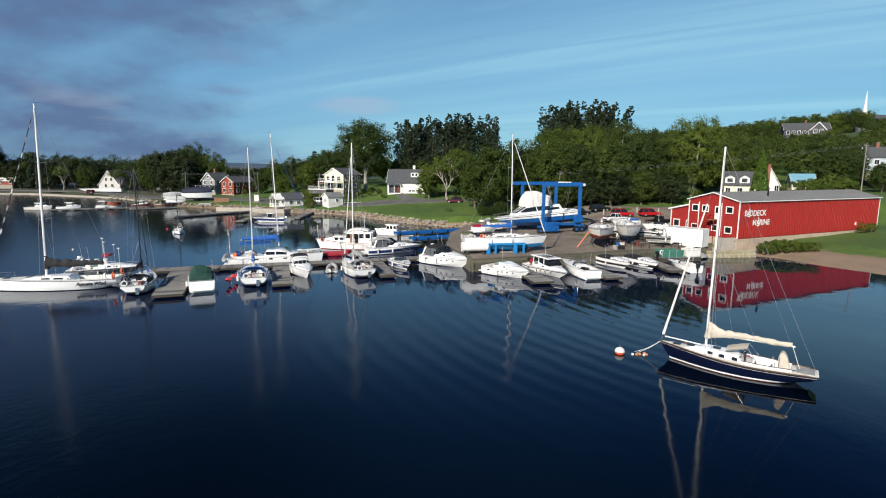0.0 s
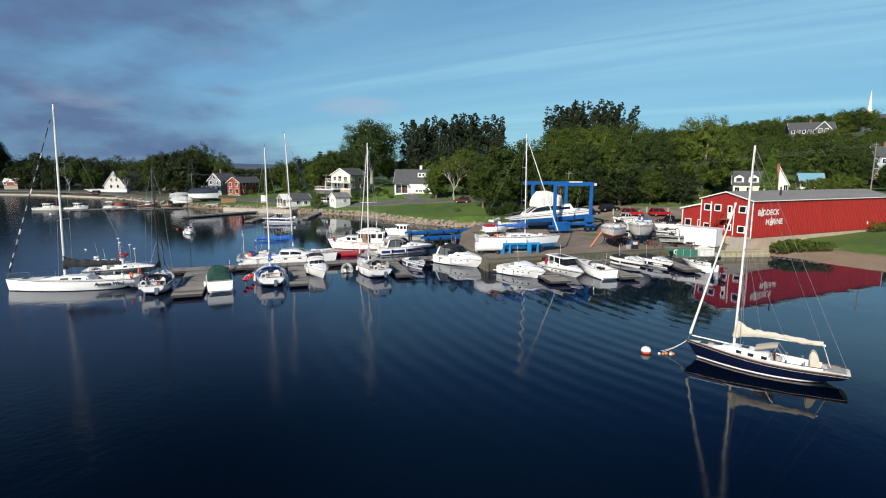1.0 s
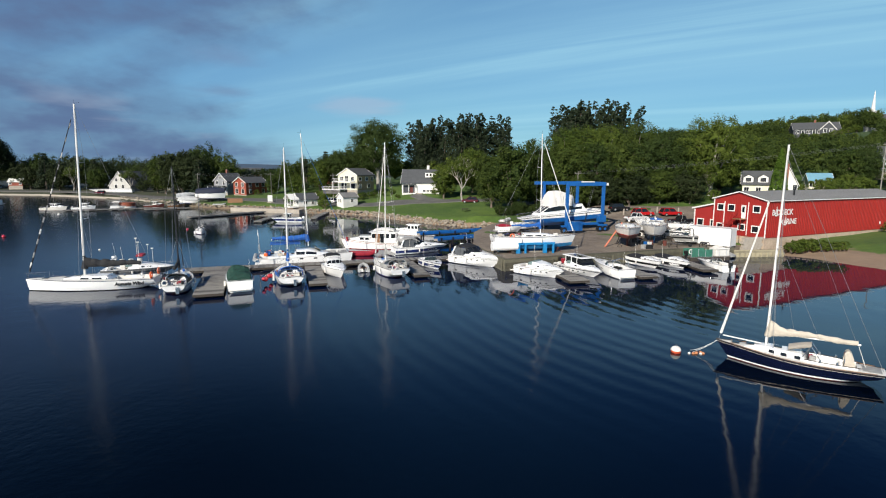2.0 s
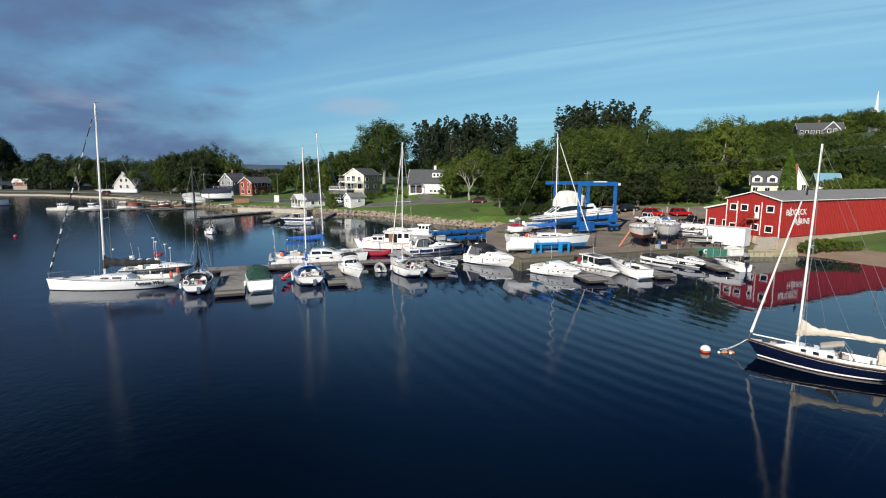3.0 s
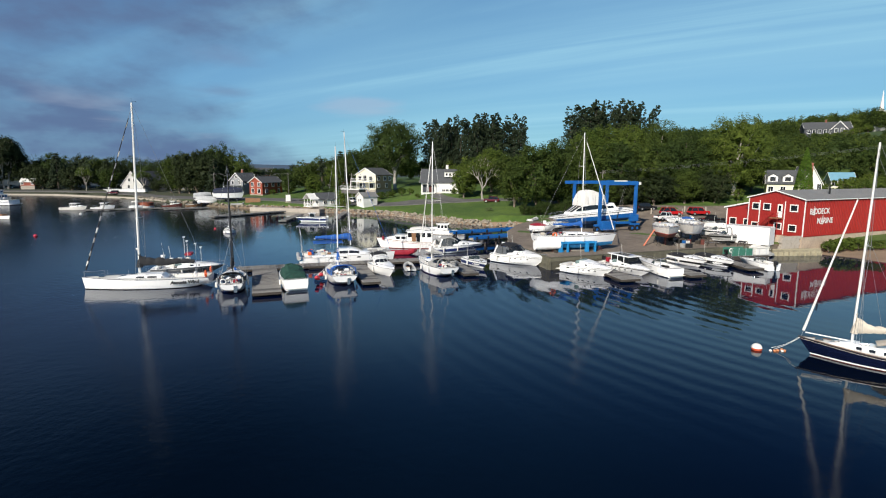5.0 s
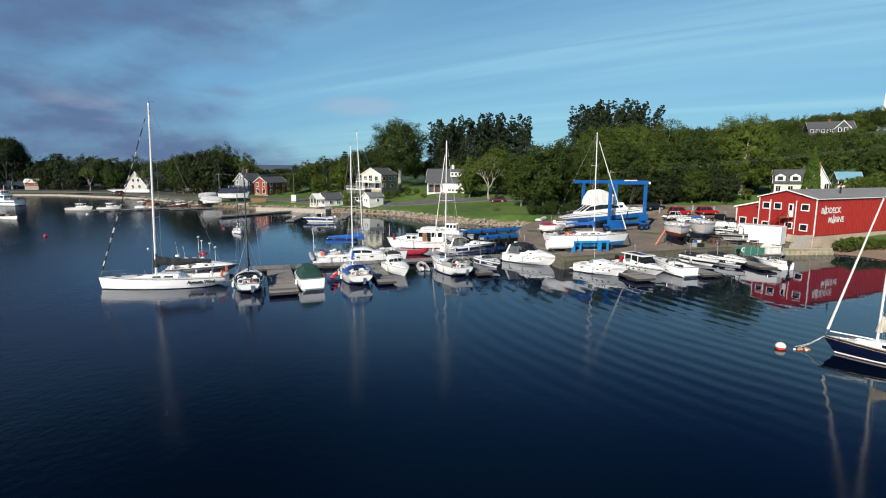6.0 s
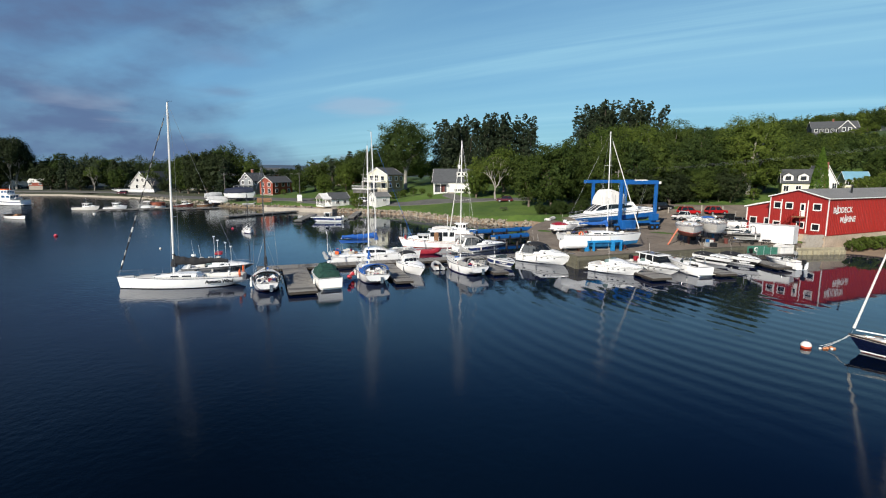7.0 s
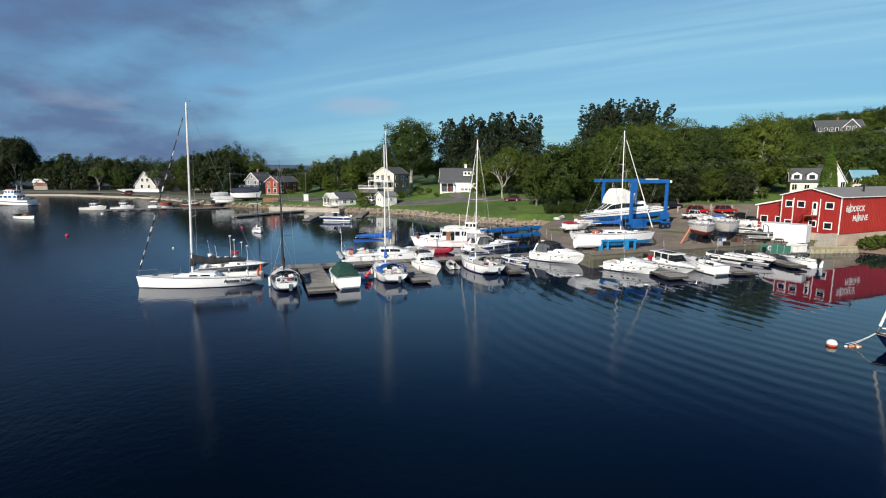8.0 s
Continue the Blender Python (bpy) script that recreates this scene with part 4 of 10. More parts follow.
# the navy sloop on its mooring
def navy_sloop():
    own = root("sailing_yacht", at(21.15, 34.45, 145.5), "navy blue classic sloop with tan sail cover on a mooring", "sailboat", "boats")
    F = Form(9.75, 2.95, 1.25, 0.85, 0.42, tail=0.56, rake=0.9, tuck=0.42, counter=0.85, full=2.0, wide=0.44)
    hull_parts(own, F, NAVY, GEL, ANTI_RED, 0.17, 0.06, 26, rail=DARK_WOOD, line=(0.09, 0.03, TAN_CANVAS))
    deck_part(own, F, DECK, [(0.13, 0.44, 0.42)], inner=0.62)
    trunk(own, F, 0.42, 0.84, 0.58, 0.40, GEL, front=0.32, back=0.05, windows=[(0.10, 0.20, 0.28, 0.88), (0.32, 0.42, 0.28, 0.88), (0.52, 0.61, 0.3, 0.88)])
    rig(own, F, 0.70, 15.3, MAST_WHITE, 5.2, TAN_CANVAS, furl=(0.10, SAIL_WHITE, 0.80), spreaders=1, base=1.35, cover_fat=0.21, boom_z=1.0, back=True)
    # self-tacking jib boom on the foredeck
    part("jib_boom", tube(B(), [(F.deck_x(0.965), 0, 1.62), (F.deck_x(0.73), 0.3, 1.55)], 0.045, 7), MAST_WHITE, own)
    for sgn in (1, -1):
        seat_box(own, (F.deck_x(0.28), sgn * 0.66, 0.62), (2.7, 0.34, 0.36), GEL, "cockpit_bench")
        part("coaming", tube(B(), [(F.deck_x(t), sgn * F.half(t) * 0.66, F.sheer(t) + 0.12) for t in (0.13, 0.2, 0.3, 0.44)], 0.07, 6), GEL, own)
    helm(own, F.deck_x(0.2), 1.25, 0.5)
    # canvas awning on a light frame over the companionway
    part("awning", loft(B(), [[(F.deck_x(t), y, z - 0.06 * (y / 0.7) ** 2) for y in (-0.7, -0.35, 0, 0.35, 0.7)] for t, z in ((0.40, 2.02), (0.47, 1.86), (0.55, 1.62))] + [[(F.deck_x(t), y, z - 0.03 - 0.06 * (y / 0.7) ** 2) for y in (-0.7, -0.35, 0, 0.35, 0.7)] for t, z in ((0.55, 1.62), (0.40, 2.02))]), TAN_CANVAS, own, "tan canvas awning")
    for sgn in (1, -1):
        part("awning_frame", tube(B(), [(F.deck_x(0.40), sgn * 0.68, 1.98), (F.deck_x(0.46), sgn * 0.75, 1.1)], 0.025, 5), STEEL, own)
        part("awning_frame", tube(B(), [(F.deck_x(0.40), sgn * 0.68, 1.98), (F.deck_x(0.33), sgn * 0.8, 1.05)], 0.025, 5), STEEL, own)
    # black block stands in for the shade inside the open companionway
    part("companionway", box(B(), (F.deck_x(0.415), 0, 1.12), (0.08, 0.7, 0.75), 0.03), BLACK, own, "black block for the shade in the open companionway")
    part("gear_bag", box(B(), (F.deck_x(0.385), 0.35, 1.0), (0.4, 0.35, 0.55), 0.1), GREY_CANVAS, own)
    part("stern_deck", box(B(), (F.deck_x(0.06), 0, F.sheer(0.06) + 0.05), (1.0, 1.25, 0.05), 0.015), GREY_CANVAS, own, "grey non-slip stern deck")
    arc = [(0.32 * math.cos(a), 1.2 * math.sin(a) ** 0.8) for a in [math.pi * k / 12 for k in range(13)]]
    part("wheel_cover", loft(B(), [[(F.deck_x(0.17) + dx + 0.12 * dzz, y, 0.75 + dzz) for dx, dzz in arc] for y in (-0.28, -0.1, 0.1, 0.28)], closed=True, caps=True), TAN_CANVAS, own, "tan canvas wheel cover")
    part("cushion", box(B(), (F.deck_x(0.40), -0.45, 0.98), (0.3, 0.3, 0.3), 0.06), RED_PAINT, own)
    for t, zz_ in ((0.80, 0.42), (0.62, 0.46), (0.89, 0.1)):
        part("hatch", box(B(), (F.deck_x(t), 0, F.sheer(t) + zz_ * (0.6 if t == 0.80 else 1)), (0.5, 0.5, 0.06), 0.02), DARK_GLASS, own)
    for sgn in (1, -1):
        part("coaming_cap", tube(B(), [(F.deck_x(t), sgn * F.half(t) * 0.66, F.sheer(t) + 0.2) for t in (0.11, 0.2, 0.3, 0.44)], 0.03, 5), DARK_WOOD, own)
        for t in (0.24, 0.34):
            part("winch", tube(B(), [(F.deck_x(t), sgn * F.half(t) * 0.68, F.sheer(t) + 0.18), (F.deck_x(t), sgn * F.half(t) * 0.68, F.sheer(t) + 0.38)], 0.08, 8, 0.06), STEEL, own)
        part("toe_rail", tube(B(), [(F.deck_x(t), sgn * F.half(t) * 0.97, F.sheer(t) + 0.06) for t in [0.04 + 0.08 * k for k in range(12)]], 0.018, 5), TEAK, own)
    mooring_line(own, (F.deck_x(0.99), 0.1, 1.2), (F.deck_x(1) + 1.4, 0.5, 0.1), 0.1)
    mooring_line(own, (F.deck_x(0.99), -0.1, 1.2), (F.deck_x(1) + 1.6, 0.3, 0.1), 0.15)
    part("mainsheet", tube(B(), [(F.deck_x(0.70) - 5.1, 0, 2.3), (F.deck_x(0.09), 0, 1.0)], 0.02, 4), SAIL_WHITE, own)
    stays(own, [((F.deck_x(0.70) - 5.0, 0, 2.4), (F.deck_x(0.7) - 0.15, 0, 14.5)), ((F.deck_x(0.70) - 3.0, 0.2, 2.4), (F.deck_x(0.7) - 0.12, 0.1, 9.0)), ((F.deck_x(0.70) - 1.6, -0.2, 2.4), (F.deck_x(0.7) - 0.12, -0.1, 9.0))], 0.008)
    return own


def racing_sloop():
    own = root("sailing_yacht", at(-43.0, 57.9, 192.5), "long white racing sloop with black sail cover at the dock", "sailboat", "boats")
    F = Form(13.4, 3.9, 1.35, 1.12, 0.5, tail=0.80, rake=0.25, tuck=0.55, counter=-0.15, full=2.1, wide=0.4)
    hull_parts(own, F, GEL, BLACK, ANTI_BLACK, 0.08, 0.0, 26)
    deck_part(own, F, DECK, [(0.03, 0.36, 0.72)], inner=0.6)
    trunk(own, F, 0.35, 0.76, 0.52, 0.42, GEL, front=0.5, back=0.04, windows=[(0.18, 0.36, 0.3, 0.75), (0.42, 0.58, 0.3, 0.75)])
    rig(own, F, 0.575, 20.4, MAST_WHITE, 6.0, BLACK_CANVAS, furl=(0.085, BLACK_CANVAS, 1.0), spreaders=2, base=1.6, r=0.13, rake=0.03, cover_fat=0.36, boom_z=1.0, bunch=0.5)
    for k, u in enumerate((0.06, 0.12, 0.20, 0.26, 0.33, 0.40, 0.50, 0.57, 0.64, 0.71, 0.80, 0.88)):
        a, b = Vector((F.deck_x(0.985), 0, 1.5)), Vector((F.deck_x(0.575) - 0.6, 0, 20.0))
        part("sail_band", tube(B(), [a + (b - a) * u, a + (b - a) * (u + 0.03)], 0.088 - 0.0035 * k, 7), SAIL_WHITE if k % 3 == 0 else GREY_CANVAS, own)
    pulpit(own, F), pushpit(own, F), rails(own, F, 0.12, 0.84, k=6)
    helm(own, F.deck_x(0.12), 1.6, 0.6)
    ring_buoy(own, (F.deck_x(0.02), 1.35, 1.55), 0.33, ORANGE)
    ring_buoy(own, (F.deck_x(0.02), -1.35, 1.55), 0.33, ORANGE)
    for t in (0.30, 0.38):
        for sgn in (1, -1):
            part("winch", tube(B(), [(F.deck_x(t), sgn * 1.15, F.sheer(t)), (F.deck_x(t), sgn * 1.15, F.sheer(t) + 0.28)], 0.1, 8, 0.08), STEEL, own)
    for t in (0.62, 0.70, 0.86):
        part("hatch", box(B(), (F.deck_x(t), 0, F.sheer(t) + (0.42 if t < 0.68 else 0.2 if t < 0.8 else 0.1)), (0.55, 0.55, 0.06), 0.02), DARK_GLASS, own)
    t = 0.19
    slope = math.degrees(math.atan2(F.width(0.28, 0.7) - F.width(0.10, 0.7), F.x(0.28, 0.7) - F.x(0.10, 0.7)))
    for sgn, rz in ((1, 180), (-1, 0)):
        letters(own, "Augusta Wind", 0.50, BLACK, Matrix.Translation((F.x(t, 0.7), sgn * (F.width(t, 0.8) + 0.10), 0.58)) @ pose(0, 0, 0, 90 - 4, 0, rz + sgn * slope), bold=0.024, shear=0.1)
    part("flag_pole", tube(B(), [(F.deck_x(0), 0.5, 1.2), (F.deck_x(0) - 0.3, 0.5, 2.6)], 0.015, 4), STEEL, own)
    return own


def dock_sloop(x, y, deg, L, beam, top, mast_m, cover, label, hood=None, bottom=None, stripe=None, furl=None, spreaders=1, boom=3.6, tm=0.58, fb=(1.25, 1.0), red=False, tail=0.72, z=0.0, line=None, hood_h=0.75, paint=(0.14, 0.03)):
    own = root("sailing_yacht", at(x, y, deg, z), label, "sailboat", "boats")
    F = Form(L, beam, fb[0], fb[1], 0.45, tail=tail, rake=0.7, tuck=0.6, counter=0.25, full=2.1)
    hull_parts(own, F, GEL, stripe or BLUE_STRIPE, bottom or ANTI_RED, paint[0], paint[1], 20, line=line)
    deck_part(own, F, DECK, [(0.05, 0.36, 0.5)])
    trunk(own, F, 0.34, 0.78, 0.6, 0.42, GEL, front=0.4, back=0.04, windows=[(0.1, 0.3, 0.35, 0.75), (0.36, 0.52, 0.35, 0.75), (0.58, 0.66, 0.4, 0.75)])
    rig(own, F, tm, top, mast_m, boom, cover, furl=furl, spreaders=spreaders, base=F.sheer(tm) + 0.4, cover_fat=0.2, boom_z=1.0)
    pulpit(own, F), pushpit(own, F), rails(own, F, 0.1, 0.84, k=5)
    for sgn in (1, -1):
        seat_box(own, (F.deck_x(0.2), sgn * beam * 0.24, 0.68), (L * 0.26, 0.4, 0.36), GEL2, "cockpit_bench")
    helm(own, F.deck_x(0.12), 1.3, 0.4)
    if hood:
        dodger(own, F, 0.31, beam * 0.34, hood_h, 1.3, hood)
        part("bimini_bow", tube(B(), [(F.deck_x(0.1), beam * 0.40 * math.cos(q), F.sheer(0.1) + 1.15 * max(0, math.sin(q)) ** 0.5) for q in [math.pi * k / 10 for k in range(11)]], 0.06, 6), hood, own)
    ring_buoy(own, (F.deck_x(0.01) - 0.05, beam * 0.24, 1.5), 0.27, SAIL_WHITE, name="horseshoe_buoy")
    if z < 1:
        part("solar_panel", box(B(), (F.deck_x(0.02) - 0.1, 0, F.sheer(0) + 0.95), (0.55, beam * 0.34, 0.04), 0.01), DARK_GLASS, own)
        for sgn in (1, -1):
            part("panel_strut", tube(B(), [(F.deck_x(0.02) - 0.1, sgn * beam * 0.15, F.sheer(0) + 0.93), (F.deck_x(0.02), sgn * beam * 0.15, F.sheer(0))], 0.016, 4), STEEL, own)
            part("spray_cloth", loft(B(), [[(F.deck_x(t), sgn * F.half(t) * 0.97, F.sheer(t) + 0.06), (F.deck_x(t), sgn * F.half(t) * 0.97, F.sheer(t) + 0.56)] for t in (0.10, 0.18, 0.26, 0.33)]), hood or GREY_CANVAS, own)
        part("stern_outboard", box(B(), (F.deck_x(0) - 0.14, -beam * 0.30, F.sheer(0) + 0.35), (0.28, 0.24, 0.42), 0.05), BLACK, own)
        part("jerry_can", box(B(), (F.deck_x(0.36), beam * 0.40, F.sheer(0.36) + 0.2), (0.3, 0.16, 0.36), 0.03), RED_PAINT if red else BLUE_STRIPE, own)
    if z > 1:
        part("rudder", box(B(), (F.deck_x(0.06), 0, -0.6), (0.5, 0.06, 1.1), 0.02), GEL, own)
    part("stern_ladder", box(B(), (F.deck_x(0.0) - 0.03, -beam * 0.12, 0.62), (0.05, 0.34, 0.75), 0.015), STEEL, own)
    if red:
        part("seat_cushion", box(B(), (F.deck_x(0.26), -0.3, 0.98), (0.5, 0.4, 0.35), 0.06), RED_PAINT, own)
    for t in (0.3, 0.55):
        fender(own, F, t, 1), fender(own, F, t, -1)
    part("companionway", box(B(), (F.deck_x(0.345), 0, F.sheer(0.34) + 0.2), (0.06, 0.6, 0.55), 0.02), DARK_GLASS, own)
    deck_gear(own, F, 0.04, 0.32, 7, int(L * 10 + x), -0.25, 0.5)
    deck_gear(own, F, 0.6, 0.88, 3, int(L * 7 + y), 0.04, 0.5, [SAIL_WHITE, GREY_CANVAS, BLUE_CANVAS])
    return own, F


SCREEN_GLASS = glass_material("pale_green_screen", (0.16, 0.22, 0.21), 0.08)
CURTAIN = glass_material("smoky_vinyl_curtain", (0.10, 0.11, 0.12), 0.12)
GEAR = [BLACK_CANVAS, SAIL_WHITE, GREY_CANVAS, RED_PAINT, BLUE_STRIPE, TEAK, BLACK, GEL2, ORANGE, TAN_CANVAS]


def deck_gear(own, F, t0, t1, n, seed, dz=0.0, wide=0.6, cols=None):
    """Bags, cushions, coiled lines and boxes lying about a deck."""
    rng = random.Random(seed)
    for i in range(n):
        t = t0 + (t1 - t0) * rng.random()
        x, y, z = F.deck_x(t), F.half(t) * wide * rng.uniform(-1, 1), F.sheer(t) + dz
        m, k = rng.choice(cols or GEAR), rng.randrange(3)
        if k == 0:
            part("coiled_line", tube(B(), [(x + 0.17 * math.cos(a), y + 0.17 * math.sin(a), z + 0.05 + 0.01 * a) for a in [0.7 * q for q in range(16)]], 0.03, 4), m, own)
        elif k == 1:
            part("gear_bag", tube(B(), [(x - 0.3, y, z + 0.13), (x - 0.24, y, z + 0.15), (x + 0.24, y + 0.08, z + 0.15), (x + 0.3, y + 0.08, z + 0.13)], rng.uniform(0.11, 0.17), 8), m, own)
        else:
            part("gear_box", box(B(), (x, y, z + 0.14), (rng.uniform(0.25, 0.6), rng.uniform(0.25, 0.5), rng.uniform(0.22, 0.4)), 0.04), m, own)


def power_form(L, beam, bow, stern, tail=0.92, full=2.45, wide=0.42, droop=0.0, rake=0.15):
    return Form(L, beam, bow, stern, 0.45, tail=tail, vee=True, rake=L * rake, counter=0.0, full=full, wide=wide, droop=droop)


def runabout(x, y, deg, L, beam, label, bow=1.05, stern=0.85, top=None, stripe=None, line=None, cover=None, green=False, motor=None, bimini=None, hardtop=False, z=0.0, seats=GEL2, screen=True, category="motorboat", floor=0.35, platform=True, arch=None):
    bow, stern = bow * 1.2, stern * 1.22
    own = root("motor_boat", at(x, y, deg, z), label, category, "boats")
    F = power_form(L, beam, bow, stern, droop=bow * 0.22, rake=0.2, full=2.6)
    hull_parts(own, F, top or GEL, stripe or GEL, ANTI_BLACK, 0.12, 0.02, 16, line=line, rail=BLACK if line else GREY_CANVAS)
    wells = [] if cover else [(0.06, 0.50, floor)]
    deck_part(own, F, GEL, wells, inner=0.78)
    if screen and not cover:
        windscreen(own, F, 0.44, 0.60, 0.42 if not hardtop else 0.50, 0.78, m=DARK_GLASS if hardtop else None, frame_m=GEL if hardtop else None, lean=0.45, lift=0.26 if hardtop else 0.0)
    if cover:
        cover_sheet(own, F, 0.03, 0.60, 0.42, cover, wf=0.97)
        if screen:
            trunk(own, F, 0.55, 0.985, 0.93, 0.26, GEL, front=0.9, back=0.02, name="foredeck", lean=0.8, windows=[(0.30, 0.40, 0.35, 0.8), (0.48, 0.56, 0.35, 0.8)])
            part("grab_rail", tube(B(), [(F.deck_x(0.62), 0.0, F.sheer(0.62) + 0.36), (F.deck_x(0.78), 0.0, F.sheer(0.78) + 0.32)], 0.02, 5), STEEL, own)
    if not cover:
        for sgn in (1, -1):
            seat_box(own, (F.deck_x(0.38), sgn * beam * 0.22, floor + 0.35), (0.5, 0.5, 0.7), seats)
        seat_box(own, (F.deck_x(0.12), 0, floor + 0.25), (0.5, beam * 0.6, 0.5), seats, "stern_bench")
        part("dashboard", box(B(), (F.deck_x(0.5), 0, floor + 0.42), (0.35, beam * 0.66, 0.5), 0.05), BLACK, own)
    if green:
        lump = random.Random(17)
        rings = []
        for i in range(13):
            t = 0.03 + 0.62 * i / 12
            b, x_ = F.half(t) * 0.92, F.deck_x(t)
            hump = 0.55 + 0.75 * math.exp(-((i - 7.5) / 2.6) ** 2) + 0.25 * math.exp(-((i - 2.5) / 1.6) ** 2) - (0.45 if i == 12 else 0) - (0.25 if i == 0 else 0)
            zt = F.sheer(t)
            w_ = [lump.uniform(-0.07, 0.07) for _ in range(9)]
            rings.append([(x_, b, zt - 0.1), (x_, b * 0.98, zt + 0.12 + w_[1]), (x_, b * (0.80 + w_[2]), zt + hump * 0.72 + w_[2]), (x_, b * (0.45 + w_[3]), zt + hump * 0.96 + w_[3]), (x_, w_[0], zt + hump + w_[4]),
                          (x_, -b * (0.45 + w_[5]), zt + hump * 0.96 + w_[5]), (x_, -b * (0.80 + w_[6]), zt + hump * 0.72 + w_[6]), (x_, -b * 0.98, zt + 0.12 + w_[7]), (x_, -b, zt - 0.1)])
        part("cockpit_cover", loft(B(), rings, caps=True), GREEN_CANVAS, own, "sagging dark green canvas cover")
        trunk(own, F, 0.60, 0.985, 0.93, 0.34, GEL, front=0.85, back=0.03, name="foredeck", lean=0.8)
    if bimini:
        canopy(own, F, 0.06 if hardtop else 0.14, 0.34 if hardtop else 0.5, stern + 0.5, 1.0, 0.86, bimini, "bimini_top", drop=0.3 if hardtop else 0.12)
    if hardtop:
        trunk(own, F, 0.44, 0.97, 0.90, 0.44, GEL, front=0.85, back=0.03, windows=[(0.14, 0.34, 0.40, 0.80)], lean=0.82)
        roof = canopy(own, F, 0.32, 0.50, stern + 0.3, 0.78, 0.74, GEL, "cabin_roof", legs=False, drop=0.06)
        for sgn in (1, -1):
            part("roof_pillar", tube(B(), [(F.deck_x(0.33), sgn * beam * 0.40, stern), (F.deck_x(0.33), sgn * beam * 0.36, stern + 0.98)], 0.05, 6), GEL, roof)
    if arch:
        bm = B()
        tube(bm, [(F.deck_x(0.22), beam * 0.45, stern), (F.deck_x(0.25), beam * 0.4, stern + 1.0), (F.deck_x(0.26), 0, stern + 1.2), (F.deck_x(0.25), -beam * 0.4, stern + 1.0), (F.deck_x(0.22), -beam * 0.45, stern)], 0.06, 6)
        part("radar_arch", bm, arch, own)
    bm = B()
    loop = [(F.deck_x(t), s * F.half(t) * 0.9, F.sheer(t) + 0.32) for s, ts in ((1, (0.62, 0.75, 0.88, 0.97)), (-1, (0.97, 0.88, 0.75, 0.62))) for t in ts]
    tube(bm, loop, 0.016, 5)
    for p in loop[::2]:
        tube(bm, [p, (p[0], p[1], p[2] - 0.32)], 0.012, 4)
    part("bow_rail", bm, STEEL, own)
    if platform:
        part("swim_platform", box(B(), (-L / 2 - 0.22, 0, 0.32), (0.6, beam * 0.78, 0.07), 0.02), GEL2, own)
    if motor:
        outboard(own, -L / 2 - 0.02, 0, stern * 0.75, motor)
    if not cover and not green:
        helm(own, F.deck_x(0.47), floor + 0.75, 0.2)
        deck_gear(own, F, 0.1, 0.42, 4, int(L * 10 + y), floor - stern + 0.02, 0.55, [BLACK, BLACK_CANVAS, GREY_CANVAS, RED_PAINT, TEAK])
    part("whip_aerial", tube(B(), [(F.deck_x(0.40), -beam * 0.40, stern), (F.deck_x(0.36), -beam * 0.40, stern + 1.9)], 0.014, 4), SAIL_WHITE, own)
    fender(own, F, 0.25, 1), fender(own, F, 0.5, -1)
    for t in (0.72, 0.8):
        part("deck_hatch", box(B(), (F.deck_x(t), 0, F.sheer(t) + 0.07), (0.35, 0.4, 0.05), 0.015), DARK_GLASS if t > 0.75 else DECK, own)
    for t, s_ in ((0.9, 1), (0.9, -1), (0.05, 1), (0.05, -1)):
        part("cleat", box(B(), (F.deck_x(t), s_ * F.half(t) * 0.88, F.sheer(t) + 0.06), (0.2, 0.04, 0.05), 0.012), STEEL, own)
    return own, F


